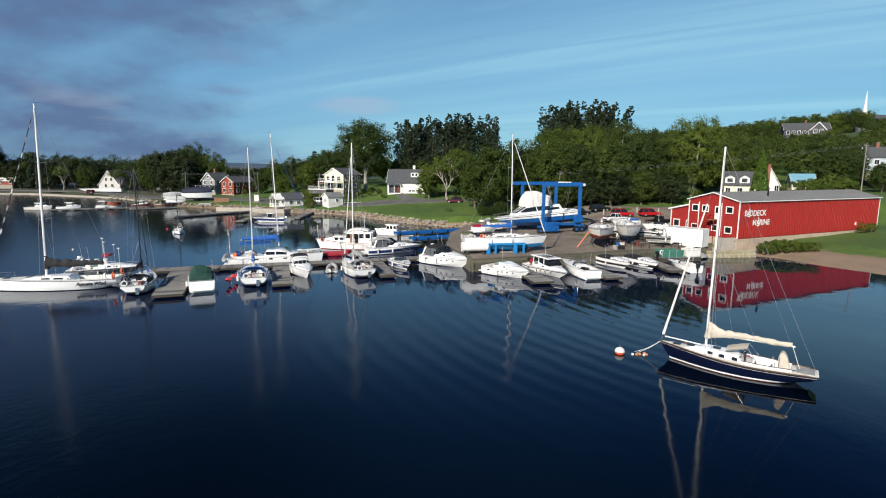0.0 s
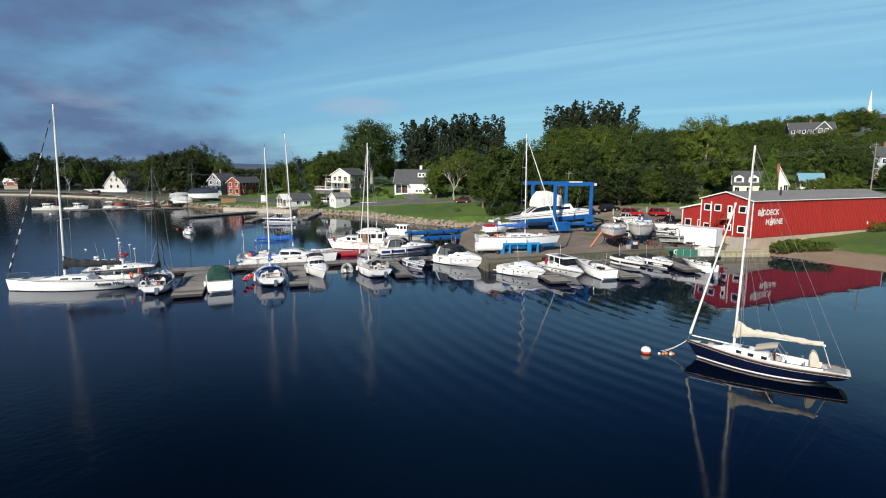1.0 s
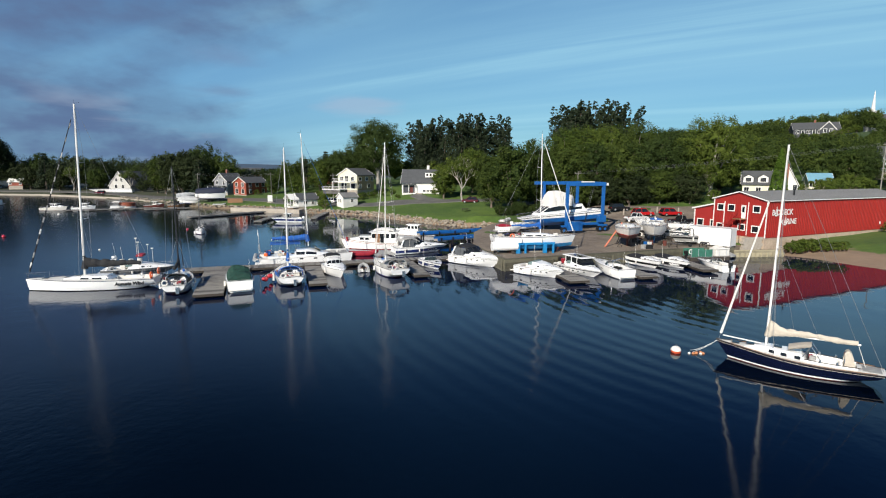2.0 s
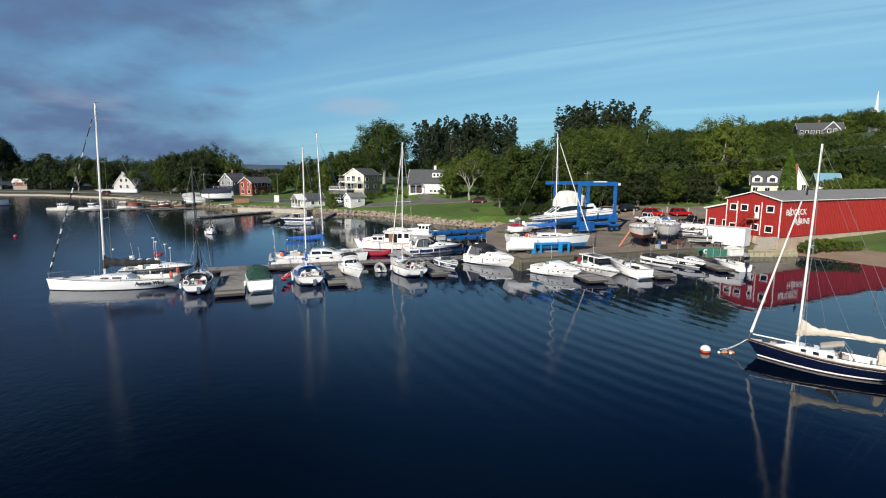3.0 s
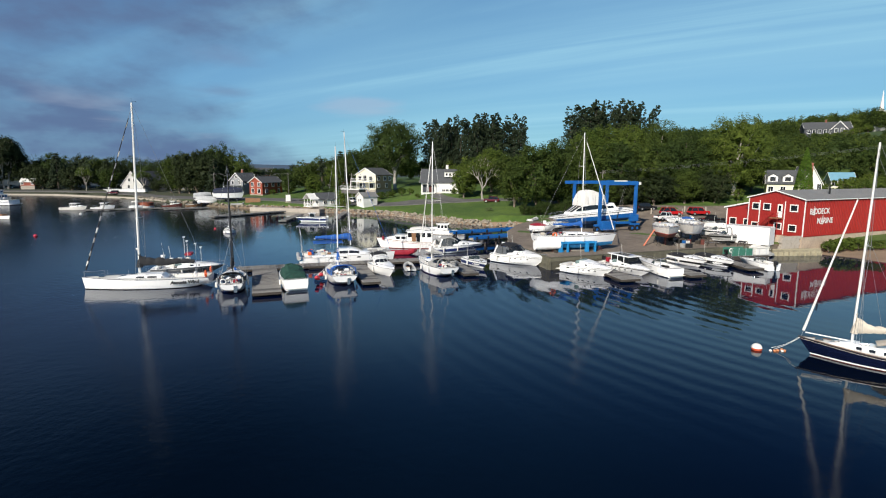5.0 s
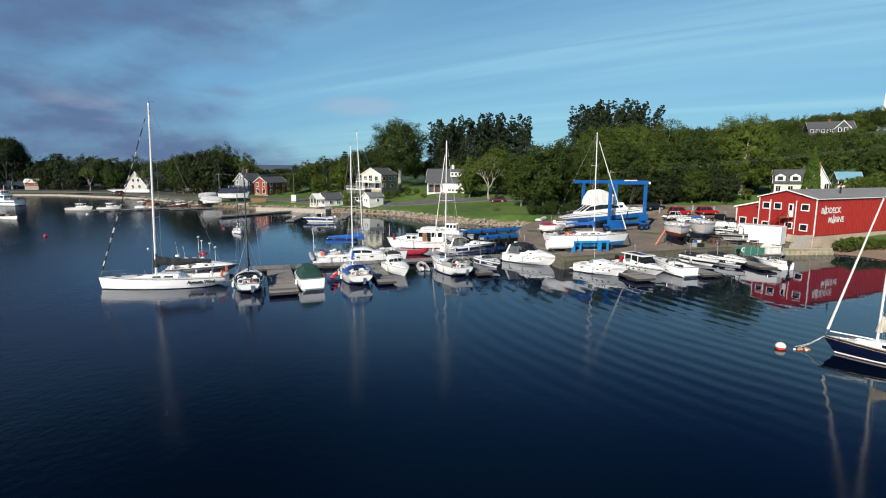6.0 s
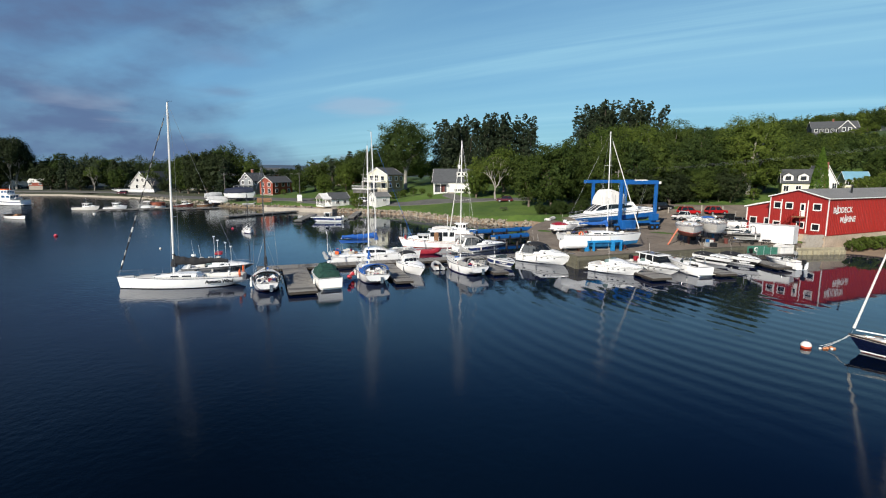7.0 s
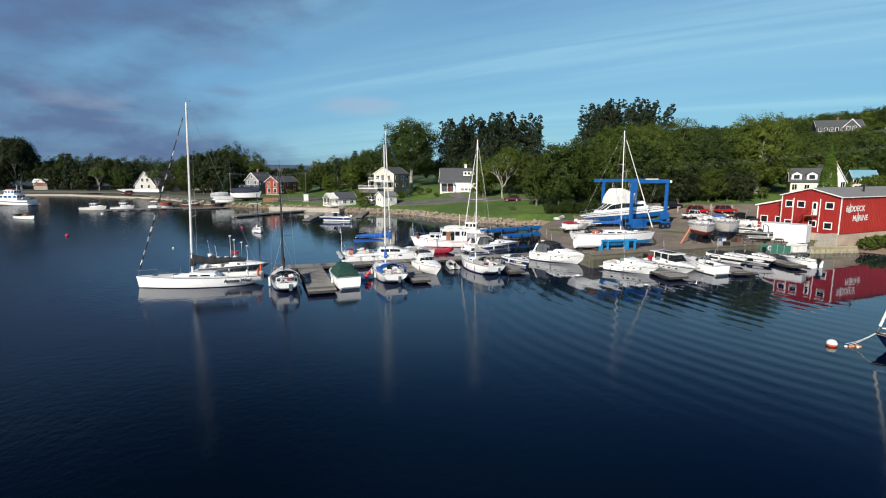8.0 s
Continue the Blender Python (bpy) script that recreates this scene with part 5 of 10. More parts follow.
def express_cruiser(x, y, deg, L, beam, label, top=None, bow=1.5, stern=1.2, canvas=None, arch=True, line=None, stripe=None, z=0.0, enclosure=True, glass_col=None):
    bow, stern = bow * 1.04, stern * 0.90
    own = root("cabin_cruiser", at(x, y, deg, z), label, "motorboat", "boats")
    F = power_form(L, beam, bow, stern, tail=0.93, full=2.8, droop=bow * 0.24, rake=0.2)
    hull_parts(own, F, top or GEL, stripe or GEL, ANTI_BLACK, 0.13, 0.03, 18, line=line or (0.18, 0.06, GREY_CANVAS), rail=GREY_CANVAS)
    deck_part(own, F, GEL, [(0.05, 0.42, 0.55)], inner=0.8)
    trunk(own, F, 0.42, 0.99, 0.95, 0.74, GEL, front=0.9, back=0.02, name="foredeck", lean=0.80, n=16, windows=[(0.34, 0.42, 0.40, 0.75), (0.48, 0.55, 0.40, 0.75)])
    windscreen(own, F, 0.40, 0.68 if enclosure else 0.62, 0.95 if enclosure else 0.50, 0.88, lift=0.30, m=glass_col or (DARK_GLASS if enclosure else SCREEN_GLASS), lean=1.35 if enclosure else 0.95, frame_m=BLACK)
    for t in (0.70, 0.80):
        part("deck_hatch", box(B(), (F.deck_x(t), 0, F.sheer(t) + (0.45 if t < 0.75 else 0.33)), (0.45, 0.5, 0.05), 0.015, None), DARK_GLASS, own)
    part("sun_pad", box(B(), (F.deck_x(0.70) - 0.55, 0, F.sheer(0.66) + 0.50), (0.7, 1.2, 0.08), 0.03), GEL2, own)
    for sgn in (1, -1):
        part("side_vent", box(B(), (F.x(0.22, stern * 0.72), sgn * (F.width(0.22, stern * 0.72) + 0.005), stern * 0.72), (0.6, 0.03, 0.16), 0.012), BLACK, own)
        part("chine_line", tube(B(), [(F.x(t, 0.32), sgn * (F.width(t, 0.32) + 0.01), 0.32) for t in (0.02, 0.2, 0.4, 0.6, 0.75)], 0.022, 4), GREY_CANVAS, own)
    if arch:
        bm = B()
        tube(bm, [(F.deck_x(0.10), beam * 0.46, stern), (F.deck_x(0.18), beam * 0.42, stern + 1.25), (F.deck_x(0.19), 0, stern + 1.4), (F.deck_x(0.18), -beam * 0.42, stern + 1.25), (F.deck_x(0.10), -beam * 0.46, stern)], 0.13, 7)
        part("radar_arch", bm, GEL, own)
        part("radar_dome", tube(B(), [(F.deck_x(0.19), 0, stern + 1.45), (F.deck_x(0.19), 0, stern + 1.65)], 0.28, 10), GEL, own)
        part("antenna", tube(B(), [(F.deck_x(0.18), beam * 0.4, stern + 1.2), (F.deck_x(0.14), beam * 0.4, stern + 3.2)], 0.012, 4), SAIL_WHITE, own)
    if enclosure:
        canopy(own, F, 0.10, 0.52, stern, 1.62, 0.84, canvas or BLACK_CANVAS, "cockpit_canvas", n=9, skirt=0.0, drop=0.34, legs=False)
        for sgn in (1, -1):
            cur = part("side_curtain", loft(B(), [[(F.deck_x(t), sgn * F.half(t) * 0.83, stern + 0.1), (F.deck_x(t), sgn * F.half(t) * 0.82, stern + 1.22)] for t in (0.16, 0.26, 0.36, 0.46)]), CURTAIN, own, "smoky clear side curtain")
            for t in (0.16, 0.31, 0.46):
                part("curtain_bow", tube(B(), [(F.deck_x(t), sgn * F.half(t) * 0.84, stern), (F.deck_x(t), sgn * F.half(t) * 0.83, stern + 1.3)], 0.03, 5), canvas or BLACK_CANVAS, cur)
    for sgn in (1, -1):
        seat_box(own, (F.deck_x(0.34), sgn * beam * 0.2, 0.95), (0.55, 0.55, 0.75), GEL2)
    seat_box(own, (F.deck_x(0.1), 0, 0.85), (0.5, beam * 0.6, 0.5), GEL2, "stern_bench")
    pulpit(own, F, 0.6, 0.5)
    part("dashboard", box(B(), (F.deck_x(0.44), 0, stern + 0.02), (0.4, beam * 0.7, 0.4), 0.06), BLACK, own)
    deck_gear(own, F, 0.08, 0.36, 5, int(L * 10 + y), 0.56 - stern, 0.5, [BLACK, BLACK_CANVAS, GREY_CANVAS, RED_PAINT])
    part("swim_platform", box(B(), (-L / 2 - 0.3, 0, 0.34), (0.8, beam * 0.85, 0.09), 0.03), GEL2, own)
    for k in range(4):
        t = 0.5 + 0.1 * k
        for sgn in (1, -1):
            zz = F.sheer(t) - 0.42
            part("porthole", box(B(), (F.x(t, zz), sgn * (F.width(t, zz) + 0.005), zz), (0.38, 0.03, 0.14), 0.012), DARK_GLASS, own)
    part("whip_aerial", tube(B(), [(F.deck_x(0.30), beam * 0.42, stern), (F.deck_x(0.26), beam * 0.42, stern + 2.6)], 0.016, 4), SAIL_WHITE, own)
    for t, sgn in ((0.2, -1), (0.5, -1), (0.2, 1), (0.5, 1)):
        fender(own, F, t, sgn, None)
    part("anchor_roller", box(B(), (F.deck_x(1) + 0.08, 0, F.sheer(1) + 0.05), (0.45, 0.12, 0.08), 0.02), STEEL, own)
    return own, F


def house_trunk(own, x0, x1, w, z0, h, m, roof_over=0.2, name="wheelhouse", panes=3, rake_f=0.35, glass=None, roof_m=None):
    """A box-shaped wheelhouse with raked front, its panes and a rounded roof."""
    bm = B()
    rings = []
    for x, top in ((x0, 0.0), (x1, 0.0)):
        xr = x - (rake_f if x == x1 else 0)
        rings.append([(x, w / 2, z0), (xr, w / 2 * 0.95, z0 + h), (xr, -w / 2 * 0.95, z0 + h), (x, -w / 2, z0)])
    body = part(name, loft(bm, rings, caps=True), m, own)
    part("roof", box(B(), ((x0 + x1 - rake_f) / 2, 0, z0 + h + 0.05), (abs(x1 - x0) + 2 * roof_over, w + 0.12, 0.12), 0.05), roof_m or m, body)
    ln = x1 - x0 - rake_f * 0.6
    for sgn in (1, -1):
        for k in range(panes):
            cx = x0 + ln * (k + 0.5) / panes
            part("window", box(B(), (cx, sgn * (w / 2 * 0.97 + 0.0), z0 + h * 0.66), (ln / panes * 0.72, 0.05, h * 0.42), 0.015), glass or DARK_GLASS, body)
    for k in range(3):
        cy = (k - 1) * w * 0.30
        part("front_window", box(B(), (x1 - rake_f * 0.62, cy, z0 + h * 0.66), (0.05, w * 0.26, h * 0.42), 0.015, None), glass or DARK_GLASS, body)
        part("aft_window", box(B(), (x0 - 0.0, cy, z0 + h * 0.66), (0.05, w * 0.22, h * 0.42), 0.015, None), glass or DARK_GLASS, body)
    return body


def catamaran():
    own = root("catamaran", at(-23.4, 75.6, 17.5), "white cruising catamaran with blue sail cover and davits", "sailboat", "boats")
    F = Form(13.0, 1.7, 1.55, 1.1, 0.4, tail=0.7, rake=0.35, tuck=0.35, full=2.4)
    for sgn in (1, -1):
        m = Matrix.Translation((0, sgn * 2.2, 0))
        for nm, za, zb, mt in (("hull", None, 0.1, GEL), ("boot_stripe", 0.1, 0.0, BLUE_STRIPE), ("bottom", 0.0, -9, ANTI_BLUE)):
            rings = []
            for i in range(16):
                t = i / 15
                h, k = F.sheer(t), F.keel(t)
                a = h if za is None else za
                b = max(k, zb)
                side = [(F.x(t, a + (b - a) * q / 4), F.width(t, max(k, a + (b - a) * q / 4)), a + (b - a) * q / 4) for q in range(5)]
                rings.append(side + [(x, -y, z) for x, y, z in side[::-1]])
            ob = part(nm, loft(B(), rings, caps=True), mt, own)
            ob.matrix_basis = m
        dk = part("side_deck", loft(B(), [[(F.deck_x(i / 15), F.half(i / 15) * q, F.sheer(i / 15) + 0.03 * (1 - q * q)) for q in (-1, -0.5, 0, 0.5, 1)] for i in range(16)]), DECK, own)
        dk.matrix_basis = m
        part("sugar_scoop", box(B(), (-6.6, sgn * 2.2, 0.45), (0.9, 1.2, 0.25), 0.06), GEL, own)
        for t in (0.3, 0.45, 0.6):
            part("port_light", box(B(), (F.x(t, 1.0), sgn * (2.2 + F.width(t, 1.0)), 1.05), (0.5, 0.04, 0.2), 0.015), DARK_GLASS, own)
    part("bridge_deck", box(B(), (-1.2, 0, 1.1), (8.2, 4.4, 0.5), 0.12), GEL, own)
    G = Form(8.0, 4.6, 1.30, 1.30, 0.1, tail=0.95, rake=0.1, full=3.0)
    trunk(own, G, 0.28, 0.92, 0.86, 0.82, GEL, front=0.6, back=0.05, windows=[(0.06, 0.30, 0.34, 0.94), (0.33, 0.62, 0.34, 0.94)])
    part("front_window", loft(B(), [[(x_, y_, z_ - 0.05 * (y_ / 1.5) ** 2) for y_ in (-1.5, -0.5, 0.5, 1.5)] for x_, z_ in ((1.95, 1.84), (1.20, 2.18))]), DARK_GLASS, own)
    rig(own, F, 0.54, 18.6, MAST_WHITE, 5.2, BLUE_CANVAS, spreaders=2, base=2.4, rake=0.035, cover_fat=0.32, boom_z=1.0, bunch=0.1, furl=(0.035, BLUE_CANVAS, 0.95), back=False, stay_t=0.99)
    part("bimini_top", box(B(), (-2.9, 0, 2.95), (4.2, 3.0, 0.08), 0.03), BLUE_CANVAS, own)
    for sx in (-4.8, -1.2):
        for sy in (1.4, -1.4):
            part("bimini_pole", tube(B(), [(sx, sy, 1.3), (sx, sy, 2.95)], 0.02, 5), STEEL, own)
    part("solar_arch", tube(B(), [(-6.4, 2.3, 1.1), (-6.6, 2.2, 2.7), (-6.6, -2.2, 2.7), (-6.4, -2.3, 1.1)], 0.045, 6), STEEL, own)
    part("wind_pole", tube(B(), [(-6.6, 2.2, 1.2), (-6.6, 2.2, 4.2)], 0.03, 5), SAIL_WHITE, own)
    for k in range(3):
        a = radians(90 + 120 * k)
        part("turbine_blade", tube(B(), [(-6.7, 2.2, 4.2), (-6.7, 2.2 + 0.55 * math.cos(a), 4.2 + 0.55 * math.sin(a))], 0.05, 5, 0.02), SAIL_WHITE, own)
    part("trampoline", box(B(), (4.3, 0, 1.35), (3.2, 3.4, 0.03)), GREY_CANVAS, own)
    part("front_beam", tube(B(), [(6.0, 2.2, 1.45), (6.0, -2.2, 1.45)], 0.08, 7), ALU, own)
    deck_gear(own, F, 0.02, 0.3, 22, 5, 0.3, 2.4)
    deck_gear(own, F, 0.3, 0.9, 10, 15, 0.05, 2.3, [SAIL_WHITE, GREY_CANVAS, BLACK, TEAK])
    part("aft_seat", box(B(), (-5.3, 0.4, 1.5), (0.6, 2.8, 0.4), 0.06), BLUE_CANVAS, own)
    part("life_jacket", box(B(), (-5.6, -1.6, 1.6), (0.5, 0.5, 0.45), 0.1), ORANGE, own)
    part("tender", tube(B(), [(-7.1, 2.4, 1.0), (-7.1, 0.0, 1.1), (-7.1, -2.0, 1.0)], 0.28, 8), RUBBER_GREY, own)
    for sgn in (1, -1):
        for k in range(6):
            t = 0.15 + 0.15 * k
            p = Vector((F.deck_x(t), sgn * (2.2 + F.half(t) * 0.9), F.sheer(t)))
            part("stanchion", tube(B(), [p, p + Vector((0, 0, 0.62))], 0.014, 4), STEEL, own)
    return own


def trawler():
    own = root("trawler_yacht", at(-15.6, 89.6, 180), "white trawler yacht with wooden door and red trim", "motorboat", "boats")
    F = Form(11.0, 3.5, 1.75, 1.05, 0.6, tail=0.88, rake=0.8, full=2.6)
    hull_parts(own, F, GEL, RED_STRIPE, ANTI_RED, 0.10, 0.04, 16, line=(0.2, 0.05, RED_STRIPE), rail=TEAK)
    deck_part(own, F, DECK, [(0.04, 0.22, 0.7)], inner=0.8)
    house_trunk(own, -4.3, 0.3, 2.7, 1.15, 1.8, GEL, panes=4, name="deckhouse")
    house_trunk(own, 0.3, 2.4, 2.3, 1.2, 0.95, GEL, panes=2, name="fore_cabin", rake_f=0.5, roof_over=0.05)
    part("door", box(B(), (-1.1, 1.36, 1.95), (0.75, 0.07, 1.5), 0.02), TEAK, own, "varnished wooden door")
    part("door_opening", box(B(), (-1.85, 1.36, 1.95), (0.6, 0.07, 1.5), 0.02), DARK_GLASS, own)
    rails(own, F, 0.30, 0.92, 0.75, 8)
    trunk(own, F, 0.60, 0.9, 0.62, 0.6, GEL, front=0.5, back=0.05, windows=[(0.15, 0.4, 0.4, 0.75)])
    canopy(own, F, 0.16, 0.50, 3.0, 0.6, 0.75, SAIL_WHITE, "flybridge_cover", legs=False, drop=0.5)
    part("flybridge_coaming", box(B(), (-1.8, 0, 3.15), (2.4, 2.1, 0.4), 0.1), GEL, own)
    part("signal_mast", tube(B(), [(-3.0, 0, 3.0), (-3.0, 0, 5.6)], 0.04, 6), MAST_WHITE, own)
    part("crosstree", tube(B(), [(-3.0, -0.6, 4.9), (-3.0, 0.6, 4.9)], 0.025, 5), MAST_WHITE, own)
    pulpit(own, F, 0.55, 0.7)
    part("bow_staff", tube(B(), [(5.0, 0, 1.8), (5.1, 0, 4.0)], 0.03, 5), MAST_WHITE, own)
    part("red_fender", tube(B(), [(4.2, 0.9, 1.5), (4.2, 0.9, 2.1)], 0.18, 8), RED_PAINT, own)
    deck_gear(own, F, 0.03, 0.2, 7, 8, -0.2, 0.6)
    part("deck_chest", box(B(), (-4.8, -0.4, 1.0), (0.5, 1.2, 0.5), 0.05), RED_PAINT, own)
    return own


def workboat(x, y, deg, L, label, beam=2.6, glass=None, hull_m=None, top_m=None, roof_m=None, z=0.0):
    own = root("work_boat", at(x, y, deg, z), label, "motorboat", "boats")
    F = Form(L, beam, 1.45, 0.8, 0.4, tail=0.88, rake=L * 0.08, full=2.3)
    hull_parts(own, F, hull_m or GEL, GEL2, ANTI_RED, 0.15, 0.03, 14)
    deck_part(own, F, DECK, [(0.04, 0.42, 0.4)], inner=0.82)
    house_trunk(own, -L * 0.08, L * 0.2, beam * 0.72, 0.75, 1.45, top_m or GEL, panes=3, roof_m=roof_m)
    trunk(own, F, 0.66, 0.92, 0.6, 0.35, GEL, front=0.6, back=0.05)
    part("antenna", tube(B(), [(0, 0.3, 2.2), (-0.3, 0.3, 4.4)], 0.014, 4), SAIL_WHITE, own)
    part("stern_rail", tube(B(), [(-L * 0.3, F.half(0.2) * 0.9, 1.3), (-L / 2 + 0.2, F.half(0) * 0.85, 1.3), (-L / 2 + 0.2, -F.half(0) * 0.85, 1.3), (-L * 0.3, -F.half(0.2) * 0.9, 1.3)], 0.02, 5), STEEL, own)
    return own, F


def inflatable(x, y, deg, label, m, L=3.2, beam=1.6, motor=True, z=0.0, up=0.0, r=0.22):
    own = root("inflatable_dinghy", at(x, y, deg, z, up), label, "dinghy", "boats")
    pts = [(-L / 2, beam / 2 - r, 0.25), (-L * 0.1, beam / 2 - r, 0.25), (L * 0.25, beam / 2 - r, 0.28), (L * 0.42, beam * 0.25, 0.50), (L * 0.5, 0, 0.64)]
    loop = pts + [(a, -b, c) for a, b, c in pts[-2::-1]]
    part("tube", tube(B(), loop, r, 9), m, own, smooth=True)
    part("floor", box(B(), (-0.1, 0, 0.14), (L * 0.8, beam - 2 * r, 0.06), 0.02), GREY_CANVAS, own)
    part("transom", box(B(), (-L / 2 + 0.1, 0, 0.32), (0.06, beam - 2 * r, 0.45), 0.02), GEL2, own)
    part("thwart", box(B(), (-0.2, 0, 0.4), (0.25, beam - 0.5, 0.06), 0.02), TEAK, own)
    if motor:
        outboard(own, -L / 2, 0, 0.45, None, 0.75)
    return own


RED_FENDER = mat("red_vinyl_fender", (0.55, 0.035, 0.05), 0.45, 0, 0.2, 3)
navy_sloop()
racing_sloop()
crew_boat, CF = express_cruiser(-42.2, 66.0, 18, 8.6, 2.9, "grey-hulled launch with radar mast, antennas and cream seats", top=mat("dark_grey_topside", (0.10, 0.11, 0.12), 0.35, 0, 0.15, 1), bow=1.15, stern=0.95, canvas=RED_PAINT, enclosure=False)
for xx, yy, hh_ in ((-0.6, 0.9, 3.2), (0.0, -0.9, 2.9), (0.8, 0.3, 2.4), (1.5, -0.5, 2.0)):
    part("antenna", tube(B(), [(xx, yy, 1.2), (xx, yy, 1.4 + hh_)], 0.025, 5), SAIL_WHITE, crew_boat)
    part("antenna_head", box(B(), (xx, yy, 1.4 + hh_), (0.3, 0.3, 0.12), 0.04), SAIL_WHITE, crew_boat)
part("folded_cover", box(B(), (0.0, 0.2, 2.5), (0.9, 1.6, 0.3), 0.1), RED_PAINT, crew_boat)
for q in (-2.0, -1.0, 0.0):
    part("helm_seat", box(B(), (q, -0.5, 1.7), (0.5, 0.5, 0.9), 0.06), GEL2, crew_boat)
dock_sloop(-33.6, 58.6, 110, 9.6, 3.2, 13.7, MAST_BLACK, BLACK_CANVAS, "white sloop with black mast and black mainsail cover", fb=(1.3, 1.15), hood=BLACK_CANVAS, furl=(0.06, BLACK_CANVAS, 0.9), spreaders=2, boom=3.5, red=True, line=(0.1, 0.1, BLUE_STRIPE))
dock_sloop(-22.25, 62.9, 110, 9.5, 3.5, 16.1, MAST_WHITE, BLUE_CANVAS, "white sloop with blue canvas and a white mast", fb=(1.35, 1.25), hood=BLUE_CANVAS, spreaders=1, boom=0.6, red=True, tail=0.82)
for q, (dx, dy, dz) in enumerate(((-2.15, -3.1, 0.75), (-2.2, -2.3, 0.55), (-2.1, -1.4, 0.8), (-2.2, -0.5, 0.6))):
    float_ball_ = root("fender_ball", at(-22.1 + dx, 62.9 + dy, 0, dz), "red ball fender hanging beside the white sloop", "fender", "ball fenders")
    fb_ = B()
    bmesh.ops.create_icosphere(fb_, subdivisions=2, radius=0.26)
    part("ball", fb_, RED_FENDER, float_ball_, smooth=True)
    part("lanyard", tube(B(), [(0, 0, 0.24), (0.32, 0.05, 1.3 - dz)], 0.015, 4), SAIL_WHITE, float_ball_)
dock_sloop(-10.7, 68.0, 117, 9.5, 3.3, 17.0, MAST_WHITE, GREY_CANVAS, "white sloop with grey sail cover and rolled headsail", fb=(1.35, 1.25), hood=GREY_CANVAS, furl=(0.09, SAIL_WHITE, 0.97), spreaders=1, boom=3.4, red=True, tail=0.8)
runabout(-27.25, 59.9, 114, 7.9, 2.9, "white cabin cruiser under a dark green canvas cover", bow=1.35, stern=1.05, green=True, arch=None, floor=0.5)
catamaran()
runabout(-17.0, 66.0, 298, 6.4, 2.5, "small white cuddy boat with raised canvas top", bow=1.2, stern=0.9, bimini=BLACK_CANVAS, hardtop=True, motor=GEL)
inflatable(-14.0, 69.3, 100, "grey inflatable dinghy with an outboard motor", RUBBER_GREY)
inflatable(-16.2, 82.2, 8, "red inflatable dinghy beside a trawler", RED_PAINT, L=4.6, beam=2.1, r=0.33)
runabout(-4.7, 71.8, 295, 5.8, 2.3, "small white and navy bowrider at the dock", bow=1.0, stern=0.8, line=(0.28, 0.4, BLUE_STRIPE), seats=BLACK)
trawler()
express_cruiser(-7.0, 85.2, 22, 9.4, 3.0, "white express cruiser with grey canvas and blue stripe", canvas=GREY_CANVAS, line=(0.35, 0.45, BLUE_STRIPE))
workboat(-9.2, 108.5, 170, 8.6, "white workboat with a small windowed wheelhouse")
express_cruiser(1.75, 74.1, 317, 8.9, 3.3, "large white express cruiser with black canvas and arch", bow=1.7, stern=1.35)
express_cruiser(9.5, 66.6, 313, 7.1, 2.8, "white cuddy cruiser with a clear windscreen", bow=1.4, stern=1.15, enclosure=False, arch=False)
own15, F15 = express_cruiser(15.0, 68.0, 293, 8.7, 2.8, "white cabin boat with dark wrapped windows", bow=1.25, stern=0.95, enclosure=False, arch=False, line=(0.12, 0.10, BLACK))
part("cabin_side", box(B(), (-0.3, 0, 1.2), (3.8, 2.14, 0.5), 0.06), GEL, own15)
wh15 = house_trunk(own15, -2.0, 1.7, 2.06, 1.4, 0.85, DARK_GLASS, panes=3, rake_f=0.9, roof_m=GEL)
for q in range(3):
    part("roof_hatch", box(B(), (-1.5 + 0.85 * q, 0, 2.37), (0.6, 1.3, 0.04), 0.015), DARK_GLASS, wh15)
for q in (-1.9, -0.7, 0.5):
    for sgn in (1, -1):
        part("pillar", box(B(), (q, sgn * 1.02, 1.85), (0.1, 0.08, 0.95), 0.02), GEL, wh15)
part("red_panel", box(B(), (-2.9, 0, 1.35), (0.5, 1.8, 0.6), 0.05), RED_PAINT, own15)
part("whip_aerial", tube(B(), [(-2.0, 0.6, 2.3), (-2.3, 0.6, 4.4)], 0.02, 4), BLACK, own15)
part("engine_cowl", box(B(), (-4.6, 0, 1.2), (0.6, 0.5, 0.7), 0.12), BLACK, own15)
runabout(18.9, 68.4, 106, 8.0, 2.7, "white open fishing boat with stern to the bay", bow=1.5, stern=0.95, motor=None, floor=0.4, arch=STEEL, seats=BLACK)
runabout(25.9, 73.9, 291, 6.1, 2.5, "white bowrider under a black storage cover", bow=1.15, stern=0.95, cover=BLACK_CANVAS, line=(0.45, 0.3, BLACK))
runabout(29.8, 73.8, 289, 6.3, 2.5, "white and black bowrider under a black cover", bow=1.15, stern=0.95, cover=BLACK_CANVAS, line=(0.46, 0.42, BLACK))
runabout(34.7, 72.4, 103, 6.2, 2.3, "white open boat with a large black outboard", bow=1.0, stern=0.8, motor=BLACK, platform=False)

# ---- floating docks ----
dock_rng = random.Random(4)
PLANK = {}


def plank_mesh(w, ln):
    key = (round(w, 2), round(ln, 2))
    if key not in PLANK:
        PLANK[key] = link_mesh("plank", box(B(), (0, 0, 0), (w, ln, 0.045), 0.006), DOCK_WOOD)
    return PLANK[key]


